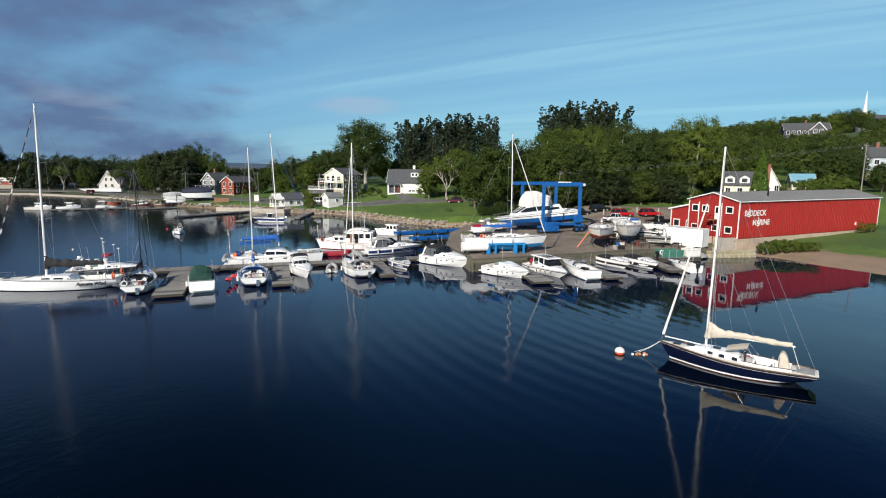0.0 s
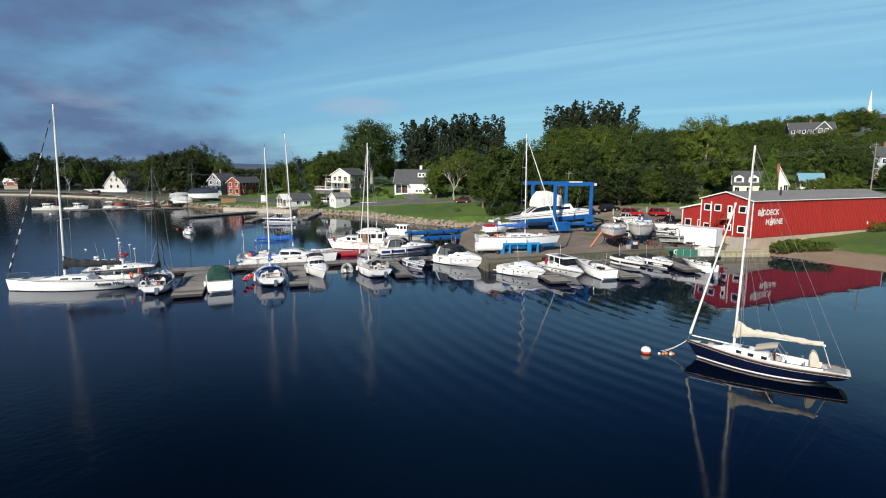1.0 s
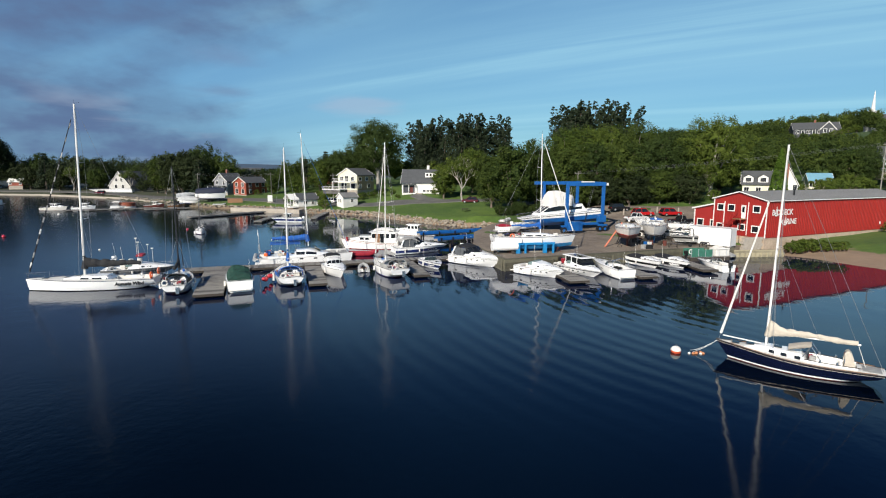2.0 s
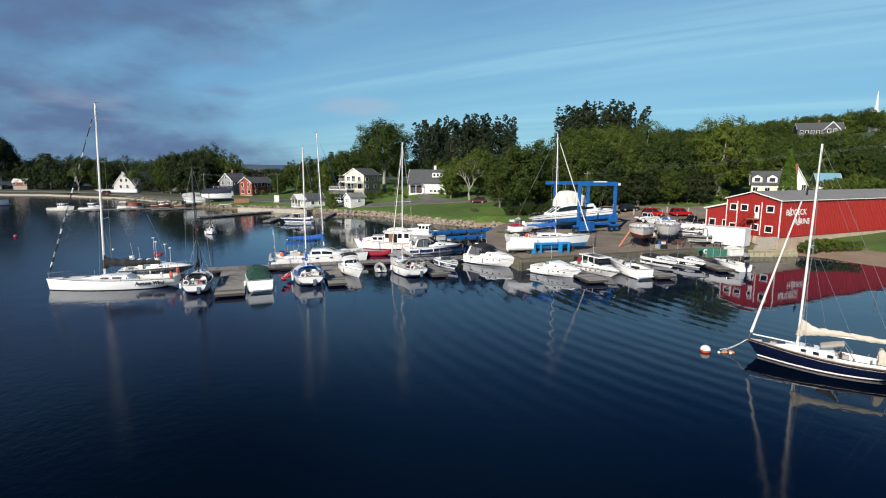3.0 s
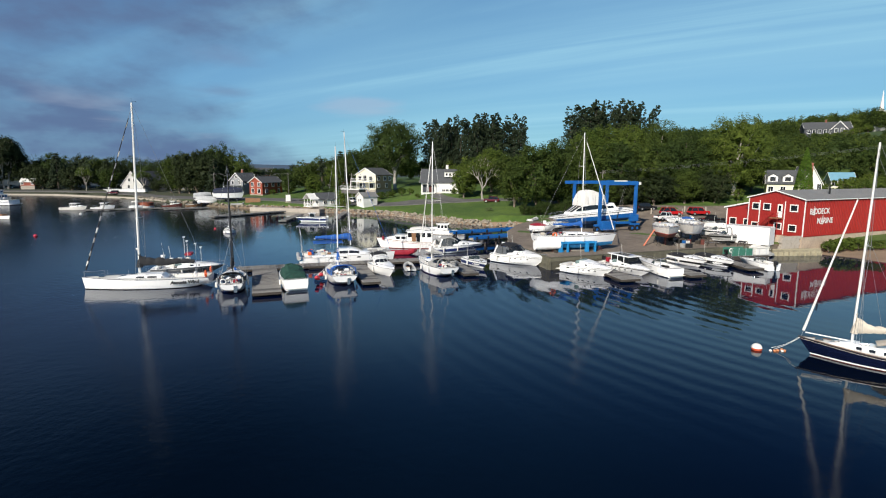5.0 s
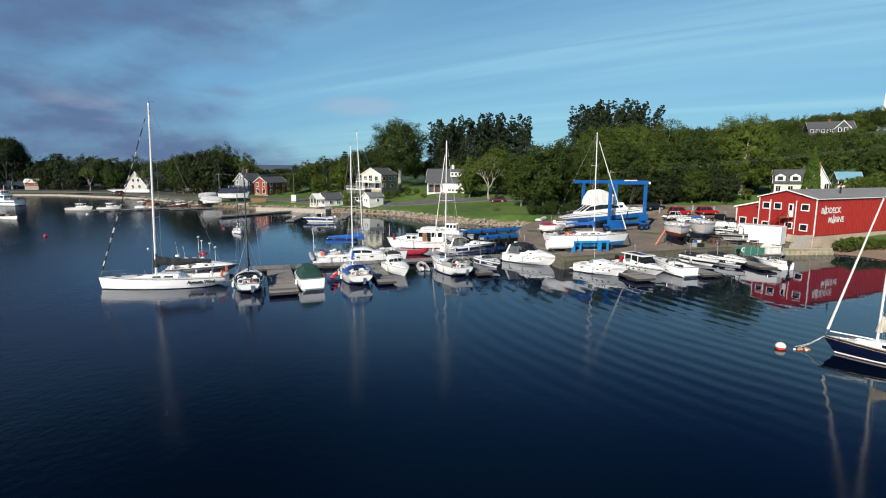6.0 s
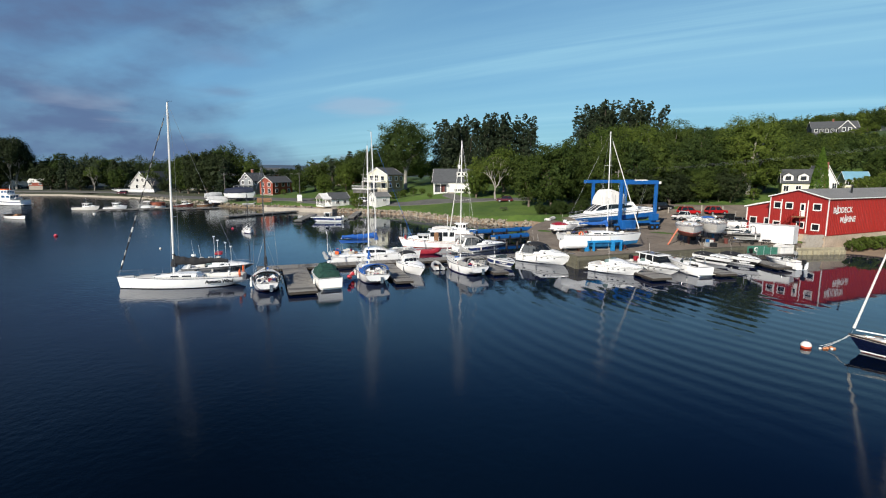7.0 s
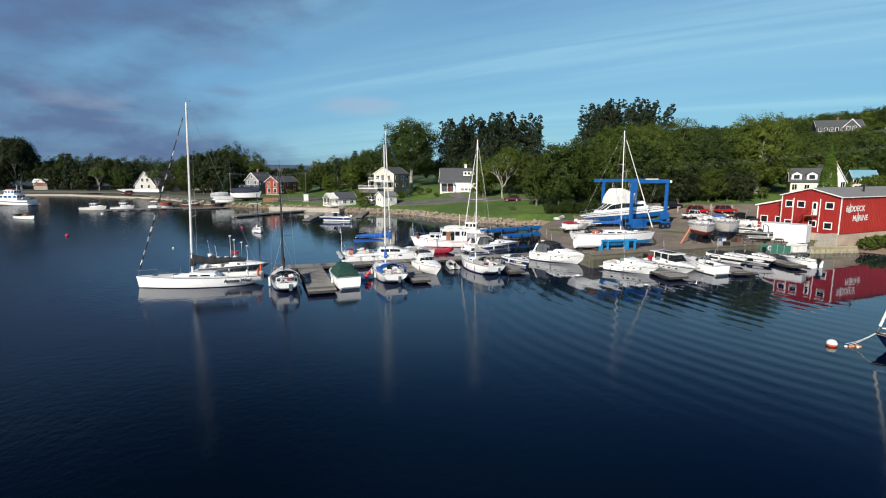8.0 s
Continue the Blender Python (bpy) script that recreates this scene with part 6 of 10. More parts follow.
def floating_dock(x0, y0, x1, y1, width, label, z=0.5, planks=True, step=0.3, floats=True):
    """A dock from one end's middle to the other's: boards on a dark timber frame with floats."""
    a, b = Vector((x0, y0, 0)), Vector((x1, y1, 0))
    ln = (b - a).length
    deg = math.degrees(math.atan2(y1 - y0, x1 - x0))
    own = root("floating_dock", at(x0, y0, deg), label, "dock", "floating docks")
    bm = B()
    box(bm, (ln / 2, width / 2 - 0.05, z - 0.17), (ln, 0.1, 0.25), 0.01)
    box(bm, (ln / 2, -width / 2 + 0.05, z - 0.17), (ln, 0.1, 0.25), 0.01)
    box(bm, (0.05, 0, z - 0.17), (0.1, width - 0.22, 0.25), 0.01)
    box(bm, (ln - 0.05, 0, z - 0.17), (0.1, width - 0.22, 0.25), 0.01)
    part("frame", bm, DOCK_WOOD if step > 0.5 else DARK_WOOD, own)
    if floats:
        k = max(2, int(ln / 3))
        for i in range(k):
            part("float", box(B(), (ln * (i + 0.5) / k, 0, 0.02), (1.8, width - 0.3, 0.5), 0.06), BLACK, own)
    n = int(ln / step)
    me = plank_mesh(ln / n - 0.025, width)
    for i in range(n):
        part_of("plank", me, own, Matrix.Translation(((i + 0.5) * ln / n, dock_rng.uniform(-0.02, 0.02), z + dock_rng.uniform(-0.006, 0.006))) @ Matrix.Rotation(dock_rng.uniform(-0.004, 0.004), 4, "Z"))
    for i in range(3):
        xx = ln * (0.12 + 0.38 * i)
        part("cleat", box(B(), (xx, width / 2 - 0.12, z + 0.07), (0.28, 0.05, 0.06), 0.015), STEEL, own)
    return own


floating_dock(-37.5, 66.4, -1.0, 78.3, 2.4, "long grey weathered plank dock between moored boats")
floating_dock(-27.9, 53.3, -32.8, 66.9, 3.0, "weathered plank finger dock with dark timber frame")
floating_dock(-17.6, 58.8, -21.0, 69.6, 2.1, "weathered plank finger dock with dark timber frame")
floating_dock(-5.8, 64.2, -8.6, 73.8, 2.0, "weathered plank finger dock with dark timber frame")
floating_dock(13.2, 61.2, 11.0, 71.0, 2.6, "weathered plank finger dock with dark timber frame")
floating_dock(22.6, 63.9, 20.2, 73.6, 2.4, "weathered plank finger dock with dark timber frame")
floating_dock(32.6, 68.6, 31.6, 77.0, 2.2, "weathered plank finger dock with dark timber frame")

# ---- the red marina shed ----
GX, GY = 48.9, 84.2
BU, BV = Vector((0.8996, 0.4367, 0)), Vector((-0.4367, 0.8996, 0))
BDEG = math.degrees(math.atan2(0.4367, 0.8996))


def marina_building():
    """Local x runs along the long wall, y across the gable; the near corner is at the origin."""
    own = root("marina_building", pose(GX, GY, -0.67, 0, 0, BDEG) @ Matrix.Diagonal((1.05, 0.865, 1.05, 1)), "long red metal-clad marina shed with white trim", "building")
    ln, w, z0, ze, zp = 39.8, 10.9, 3.3, 9.05, 10.25
    bm = B()
    prism(bm, [(0.05, 0.05), (ln - 0.05, 0.05), (ln - 0.05, w - 0.05), (0.05, w - 0.05)], 0.2, z0)
    part("foundation", bm, mat("sandy_concrete", (0.46, 0.36, 0.27), 0.85, 0, 0.22, 0.5, 0.01, 12), own, "bare sandy concrete foundation")
    bm = B()
    loft(bm, [[(x, 0, z0), (x, 0, ze), (x, w / 2, zp), (x, w, ze), (x, w, z0)] for x in (0, ln)], closed=True, caps=True)
    part("wall", bm, RED_SIDING, own)
    # raised ribs of the cladding
    rib_long = link_mesh("siding_rib", box(B(), (0, 0, 0), (0.12, 0.22, ze - z0 - 0.25), 0.02), RED_SIDING)
    n = 86
    for i in range(n):
        part_of("siding_rib", rib_long, own, Matrix.Translation((0.25 + (ln - 0.5) * i / (n - 1), -0.012, (z0 + ze) / 2 - 0.05)))
    for i in range(33):
        y = 0.25 + (w - 0.5) * i / 32
        top = ze + (zp - ze) * (1 - abs(y - w / 2) / (w / 2)) - 0.25
        part_of("siding_rib", rib_long, own, Matrix.Translation((-0.012, y, (z0 + top) / 2)) @ Matrix.Rotation(radians(90), 4, "Z") @ Matrix.Diagonal((1, 0.5, (top - z0) / (ze - z0 - 0.25), 1)))
    # roof in two slopes with a thick edge
    for y0_, y1_, za, zb in ((-0.35, w / 2, ze - 0.06, zp + 0.02), (w + 0.35, w / 2, ze - 0.06, zp + 0.02)):
        bm = B()
        loft(bm, [[(x, y0_, za), (x, y1_, zb), (x, y1_, zb + 0.16), (x, y0_, za + 0.16)] for x in (-0.3, ln + 0.3)], closed=True, caps=True)
        part("roof", bm, ROOF_GREY, own)
    seam = link_mesh("roof_seam", box(B(), (0, 0, 0), (0.05, math.hypot(w / 2 + 0.3, zp - ze), 0.04), 0.01), ROOF_GREY)
    ang = math.atan2(zp - ze + 0.08, w / 2 + 0.35)
    for i in range(42):
        part_of("roof_seam", seam, own, Matrix.Translation((0.1 + (ln - 0.2) * i / 41, w / 4 - 0.17, (ze + zp) / 2 + 0.15)) @ Matrix.Rotation(ang, 4, "X"))
    bm = B()
    for a, b in (((-0.33, -0.37, ze + 0.02), (-0.33, w / 2, zp + 0.1)), ((-0.33, w / 2, zp + 0.1), (-0.33, w + 0.37, ze + 0.02))):
        a, b = Vector(a), Vector(b)
        loft(bm, [[p + Vector((dx, 0, dz)) for dx, dz in ((0, -0.08), (-0.05, -0.08), (-0.05, 0.08), (0, 0.08))] for p in (a, b)], closed=True, caps=True)
    part("barge_board", bm, WHITE_TRIM, own, "white barge boards")
    part("eave_trim", box(B(), (ln / 2, -0.38, ze + 0.02), (ln + 0.6, 0.06, 0.12), 0.01), WHITE_TRIM, own, "white eave trim")
    for x, y in ((-0.03, -0.03), (ln + 0.03, -0.03), (-0.03, w + 0.03)):
        part("corner_trim", box(B(), (x, y, (z0 + ze) / 2), (0.15, 0.15, ze - z0), 0.01), WHITE_TRIM, own, "white corner trim")
    for y in (3.6, 8.6):
        part("downpipe", box(B(), (-0.07, y, (z0 + ze) / 2 - 0.1), (0.1, 0.16, ze - z0 - 0.5), 0.02), WHITE_TRIM, own)
    for y, z, ww, hh in ((1.9, 7.7, 1.2, 0.85), (1.9, 4.55, 1.2, 0.85), (4.7, 4.7, 1.2, 0.8), (7.1, 7.7, 1.2, 0.85), (9.4, 7.7, 1.2, 0.85), (9.3, 4.55, 1.2, 0.75)):
        window_unit(own, Vector((-0.06, y, z)), ww, hh, "x", 0.16, mull=False)
    door = part("door", box(B(), (-0.06, 4.55, 7.15), (0.1, 0.95, 2.1), 0.01), WHITE_TRIM, own, "white entrance door")
    part("pane", box(B(), (-0.12, 4.55, 7.55), (0.03, 0.5, 0.9), 0.01), DARK_GLASS, door)
    part("door_handle", box(B(), (-0.14, 4.2, 7.05), (0.06, 0.05, 0.14), 0.01), STEEL, door)
    # outside stair and landing
    st = part("landing", box(B(), (-0.75, 4.7, 6.02), (1.4, 1.7, 0.12), 0.01), TEAK, own, "red-brown wooden landing")
    for k in range(12):
        part("stair_tread", box(B(), (-0.75, 5.7 + 0.24 * k, 5.9 - 0.22 * k), (1.1, 0.27, 0.05), 0.008), RED_SIDING, own)
    bm = B()
    for x in (-1.35, -0.2):
        tube(bm, [(x, 5.5, 5.95), (x, 8.6, 3.2)], 0.07, 5)
        tube(bm, [(x, 5.5, 6.95), (x, 8.6, 4.2)], 0.05, 5)
        for k in range(4):
            tube(bm, [(x, 5.5 + k, 5.95 - 0.88 * k), (x, 5.5 + k, 6.95 - 0.88 * k)], 0.04, 4)
    for y in (3.9, 5.5):
        tube(bm, [(-1.4, y, 3.0), (-1.4, y, 7.05)], 0.06, 5)
    tube(bm, [(-1.4, 3.9, 7.0), (-1.4, 5.5, 7.0)], 0.05, 5), tube(bm, [(-1.4, 3.9, 6.5), (-1.4, 5.5, 6.5)], 0.04, 5)
    part("stair_rail", bm, RED_SIDING, own)
    # flue on the roof
    part("flue", tube(B(), [(9.7, 2.4, 9.5), (9.7, 2.4, 10.9)], 0.16, 10), BLACK, own)
    part("flue_cap", tube(B(), [(9.7, 2.4, 10.95), (9.7, 2.4, 11.15)], 0.24, 10, 0.1), BLACK, own)
    part("meter_box", box(B(), (32.5, -0.08, 4.5), (0.35, 0.16, 0.55), 0.02), WHITE_TRIM, own)
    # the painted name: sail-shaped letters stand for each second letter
    f = Matrix.Translation((0, -0.06, 0)) @ Matrix.Rotation(radians(90), 4, "X")
    for word, x, z in (("B", 1.5, 6.85), ("DDECK", 4.35, 6.85), ("M", 3.7, 5.35), ("RINE", 6.2, 5.35)):
        letters(own, word, 1.22, WHITE_TRIM, Matrix.Translation((x, -0.14, z)) @ Matrix.Rotation(radians(90), 4, "X"), bold=0.035)
    for x, z in ((2.2, 6.82), (4.62, 5.32)):
        bm = B()
        for pts in ([(-0.36, 0.12), (-0.04, 0.12), (-0.04, 1.25)], [(0.04, 0.12), (0.36, 0.12), (0.04, 1.45)], [(-0.42, 0.06), (0.42, 0.06), (0.28, -0.14), (-0.28, -0.14)]):
            vs = [bm.verts.new((a, 0, b)) for a, b in pts]
            fc = bm.faces.new(vs)
        r = bmesh.ops.extrude_face_region(bm, geom=list(bm.faces))
        bmesh.ops.translate(bm, vec=(0, -0.01, 0), verts=[g for g in r["geom"] if isinstance(g, bmesh.types.BMVert)])
        sgn = part("sail_letter", bm, WHITE_TRIM, own)
        sgn.matrix_basis = Matrix.Translation((x, -0.135, z))
    # lean-to on the yard side
    bm = B()
    x0, x1, y1 = 2.5, 20, w + 7.0
    loft(bm, [[(x, w, 2.2), (x, w, 8.3), (x, y1, 6.9), (x, y1, 2.2)] for x in (x0, x1)], closed=True, caps=True)
    part("lean_to", bm, RED_SIDING, own)
    bm = B()
    loft(bm, [[(x, w, 8.36), (x, y1 + 0.5, 6.92), (x, y1 + 0.5, 7.06), (x, w, 8.5)] for x in (x0 - 0.3, x1 + 0.3)], closed=True, caps=True)
    part("lean_to_roof", bm, ROOF_GREY, own)
    bm = B()
    loft(bm, [[(x0 - 0.3 + dx, w, 8.3), (x0 - 0.3 + dx, y1 + 0.5, 6.86), (x0 - 0.3 + dx, y1 + 0.5, 7.1), (x0 - 0.3 + dx, w, 8.54)] for dx in (0, -0.05)], closed=True, caps=True)
    part("lean_to_trim", bm, WHITE_TRIM, own)
    part("corner_trim", box(B(), (x0 - 0.03, y1 - 0.05, 4.6), (0.15, 0.2, 4.5), 0.01), WHITE_TRIM, own)
    for y in (w + 2.2, w + 5.4):
        window_unit(own, Vector((x0 - 0.02, y, 4.6)), 1.3, 1.0, "x", 0.16, mull=False)
    return own


def window_unit(own, c, w, h, face="x", t=0.12, glass=None, mull=True, frame_m=None, deep=0.1):
    """A window with raised frame, dark pane and a glazing bar; face: the way it looks (-x, or y for -y)."""
    fm = frame_m or WHITE_TRIM
    sx = (lambda d, a, b: (d, a, b)) if face == "x" else (lambda d, a, b: (a, d, b))
    fr = B()
    for dy, dz, aw, ah in ((0, h / 2 + t / 2, w + 2 * t, t), (0, -h / 2 - t / 2, w + 2 * t, t), (w / 2 + t / 2, 0, t, h), (-w / 2 - t / 2, 0, t, h)):
        box(fr, c + Vector(sx(-deep / 2, dy, dz)), sx(deep, aw, ah), 0.01)
    win = part("window", fr, fm, own)
    part("pane", box(B(), c + Vector(sx(-0.02, 0, 0)), sx(0.04, w, h)), glass or DARK_GLASS, win)
    if mull:
        part("glazing_bar", box(B(), c + Vector(sx(-0.05, 0, 0)), sx(0.04, 0.06, h)), fm, win)
    return win


marina_building()

# ---- trees ----


def leaf_cards(rng, centres, radii, per, size, core=None):
    """Small leaf sprays: three-cornered cards round each centre, facing mostly outwards."""
    n = len(centres) * per
    c = np.repeat(np.asarray(centres), per, 0)
    r = np.repeat(np.asarray(radii), per)[:, None]
    d = rng.normal(size=(n, 3))
    d /= np.linalg.norm(d, axis=1)[:, None]
    pos = c + d * r * rng.uniform(0.35, 1.0, (n, 1)) * np.array([1, 1, 0.85])
    out = pos - (np.mean(np.asarray(centres), 0) if core is None else core)
    out /= np.linalg.norm(out, axis=1)[:, None] + 1e-6
    nrm = d * 0.9 + out * 0.55 + rng.normal(size=(n, 3)) * 0.34 + np.array([0, 0, 0.2])
    nrm /= np.linalg.norm(nrm, axis=1)[:, None]
    a = np.cross(nrm, rng.normal(size=(n, 3)))
    a /= np.linalg.norm(a, axis=1)[:, None] + 1e-9
    b = np.cross(nrm, a)
    s = size * rng.uniform(0.6, 1.35, (n, 1))
    v = np.stack([pos + a * s, pos - a * s * 0.55 + b * s * 0.75, pos - a * s * 0.45 - b * s * 0.8], 1).reshape(-1, 3)
    return v


def inner_leaves(rng, centre, rx, rz, n, size):
    """The shaded mass of foliage inside a crown."""
    d = rng.normal(size=(n, 3))
    d /= np.linalg.norm(d, axis=1)[:, None]
    c = d * np.array([rx, rx, rz]) * rng.uniform(0.36, 0.66, (n, 1)) + centre
    return leaf_cards(rng, c, np.full(n, size * 0.4), 1, size, centre)


def cards_mesh(name, v, material):
    n = len(v) // 3
    me = bpy.data.meshes.new(name)
    me.vertices.add(3 * n), me.loops.add(3 * n), me.polygons.add(n)
    me.vertices.foreach_set("co", v.astype(np.float32).ravel())
    me.loops.foreach_set("vertex_index", np.arange(3 * n, dtype=np.int32))
    me.polygons.foreach_set("loop_start", np.arange(0, 3 * n, 3, dtype=np.int32))
    me.update(calc_edges=True)
    me.materials.append(material)
    return me


def branching(seed, h, w, depth=4, fork=0.2, spread=34, per=40, leaf=0.2, material=None, bark=None, leafy=1.0, trunks=1, fat=0.07, droop=0.0, low=2):
    """A trunk that forks again and again, with leaf clumps at the tips. Returns the two meshes."""
    rng = np.random.default_rng(seed)
    segs, tips = [], []

    def grow(p, d, ln, r, k):
        q = p + d * ln + Vector(rng.normal(size=3)) * ln * 0.08
        segs.append((p, p.lerp(q, 0.55) + Vector(rng.normal(size=3)) * ln * 0.05, q, r, r * 0.62))
        if k <= low:
            tips.append(q)
            tips.append(p.lerp(q, 0.5))
        if k == 0:
            return
        n = 3 if k > 1 else 2
        a0 = rng.uniform(0, 2 * math.pi)
        for i in range(n):
            a = a0 + 2 * math.pi * i / n + rng.uniform(-0.4, 0.4)
            side = d.orthogonal().normalized()
            side = Matrix.Rotation(a, 3, d) @ side
            t = radians(spread * rng.uniform(0.6, 1.25))
            e = (d * math.cos(t) + side * math.sin(t) + Vector((0, 0, 0.12 - droop))).normalized()
            grow(q, e, ln * rng.uniform(0.68, 0.86), r * 0.62, k - 1)

    for i in range(trunks):
        a = 2 * math.pi * i / trunks + 0.5
        off = Vector((math.cos(a), math.sin(a), 0)) * (0.02 * h * (trunks > 1))
        grow(Vector((0, 0, -0.4)) + off, (Vector((0, 0, 1)) + off * (6 / h)).normalized(), h * fork * 1.4, h * 0.018 + 0.08, depth)
    top = max(p.z for p in tips) + h * 0.05
    wide = max(max(abs(p.x), abs(p.y)) for p in tips) + w * 0.06
    fx, fz = w / 2 / wide, h / top
    fit = Matrix.Diagonal((fx, fx, fz))
    bm = B()
    for a, m_, b, r, r2 in segs:
        tube(bm, [fit @ a, fit @ m_, fit @ b], r, 5, r2)
    c = np.array([fit @ p for p in tips])
    c = c[rng.random(len(c)) < leafy]
    rad = w * rng.uniform(fat * 0.7, fat * 1.3, len(c))
    v = leaf_cards(rng, c, rad, per, leaf, np.array([0, 0, h * 0.45]))
    return link_mesh("trunk", bm, bark or BARK), cards_mesh("crown", v, material or LEAF[0])


def plumes(seed, h, w, count=9, per=40, leaf=0.22, material=None):
    """An old pine with several leaders, each an upright feathery plume."""
    rng = np.random.default_rng(seed)
    bm = B()
    tube(bm, [(0, 0, -0.4), (0, 0, h * 0.4), (0, 0, h * 0.85)], h * 0.014 + 0.1, 7, 0.06)
    centres, radii = [], []
    for i in range(count):
        a, far = 2.4 * i + rng.uniform(-0.4, 0.4), w * (0.0 if i == 0 else rng.uniform(0.14, 0.30))
        top = h * (1.0 if i == 0 else rng.uniform(0.84, 0.99))
        bx, by = math.cos(a) * far, math.sin(a) * far
        tube(bm, [(0, 0, h * 0.3), (bx * 0.7, by * 0.7, h * 0.5), (bx, by, top * 0.9)], 0.16, 5, 0.04)
        for k in range(150):
            u = rng.random()
            z = h * 0.10 + (top - h * 0.10) * u
            reach = w * 0.29 * (1 - u) ** 0.62 + 0.45
            b = rng.uniform(0, 2 * math.pi)
            rr = reach * rng.uniform(0.3, 1.0)
            centres.append((bx * (0.4 + 0.8 * u) + math.cos(b) * rr, by * (0.4 + 0.8 * u) + math.sin(b) * rr, z))
            radii.append(0.40 + 0.085 * w * (1 - u))
    return link_mesh("trunk", bm, BARK), cards_mesh("crown", leaf_cards(rng, centres, radii, per, leaf, np.array([0, 0, h * 0.4])), material or LEAF[3])


def broadleaf(seed, h, w, per=24, clumps=240, leaf=0.27, trunk_share=0.22, top=1.0, lean=0.0, material=None, bark=None, gap=0.15, limbs=9, full=280):
    """Trunk with forking limbs, and a crown of clumps at the limbs' ends. Returns the two meshes."""
    rng = np.random.default_rng(seed)
    bm = B()
    r0 = h * 0.022 + 0.08
    fork = h * (trunk_share + 0.08)
    tube(bm, [(0, 0, -0.4), (0.02 * h * lean, 0, fork * 0.5), (0.04 * h * lean, 0.01 * h, fork)], r0, 8, r0 * 0.75)
    centres, radii = [], []
    cz, rz = h * (trunk_share + 1) / 2, h * (1 - trunk_share) / 2
    k = 0
    while len(centres) < clumps and k < clumps * 12:
        k += 1
        d = rng.normal(size=3)
        d /= np.linalg.norm(d)
        rad = rng.uniform(0.35, 1.0) ** 0.5
        bump = 0.93 + 0.22 * noise.noise(Vector((d[0] * 1.6 + seed, d[1] * 1.6, d[2] * 1.6)))
        p = np.array([d[0] * w / 2, d[1] * w / 2, d[2] * rz * top]) * rad * bump
        if rng.random() < gap and rad > 0.7:
            continue
        if p[2] < -rz * 0.75:
            continue
        centres.append(p + np.array([0.04 * h * lean, 0, cz]))
        radii.append(w * rng.uniform(0.06, 0.105))
    centres = np.array(centres)
    for i in range(limbs):
        e = (centres[int(rng.integers(len(centres)))] - np.array([0, 0, cz])) * (0.8 if full else 1.0) + np.array([0, 0, cz])
        m1 = Vector((0.04 * h * lean, 0.01 * h, fork)).lerp(Vector(e), 0.45) + Vector((0, 0, h * 0.05))
        tube(bm, [(0.03 * h * lean, 0, fork * rng.uniform(0.8, 1.0)), m1, Vector(e)], r0 * 0.5, 5, r0 * 0.12)
    tm = link_mesh("trunk", bm, bark or BARK)
    v = leaf_cards(rng, centres, radii, per, leaf)
    if full:
        v = np.concatenate([v, inner_leaves(rng, np.array([0.04 * h * lean, 0, cz]), w / 2, rz, full, w * 0.064)])
    return tm, cards_mesh("crown", v, material or LEAF[0])


def conifer(seed, h, w, per=26, leaf=0.28, material=None):
    """A spruce or pine: a straight trunk, whorls of drooping boughs, needles in sprays."""
    rng = np.random.default_rng(seed)
    bm = B()
    tube(bm, [(0, 0, -0.4), (0, 0, h * 0.5), (0, 0, h * 0.98)], h * 0.016 + 0.08, 7, 0.04)
    centres, radii = [], []
    levels = int(h * 1.3)
    for i in range(levels):
        u = i / levels
        z = h * (0.12 + 0.88 * u)
        reach = w / 2 * (1 - u) ** 0.8 * rng.uniform(0.75, 1.1) + 0.2
        for k in range(5):
            a = rng.uniform(0, 2 * math.pi)
            for q in (0.35, 0.7, 1.0):
                centres.append((math.cos(a) * reach * q, math.sin(a) * reach * q, z - reach * 0.18 * q))
                radii.append(0.25 + 0.35 * reach * 0.4)
            if i % 2 == 0 and k < 3:
                tube(bm, [(0, 0, z), (math.cos(a) * reach * 0.9, math.sin(a) * reach * 0.9, z - reach * 0.15)], 0.05, 4, 0.02)
    per = max(5, int(per * 160 / max(60, len(centres))))
    return link_mesh("trunk", bm, BARK), cards_mesh("crown", leaf_cards(rng, centres, radii, per, leaf), material or LEAF[3])


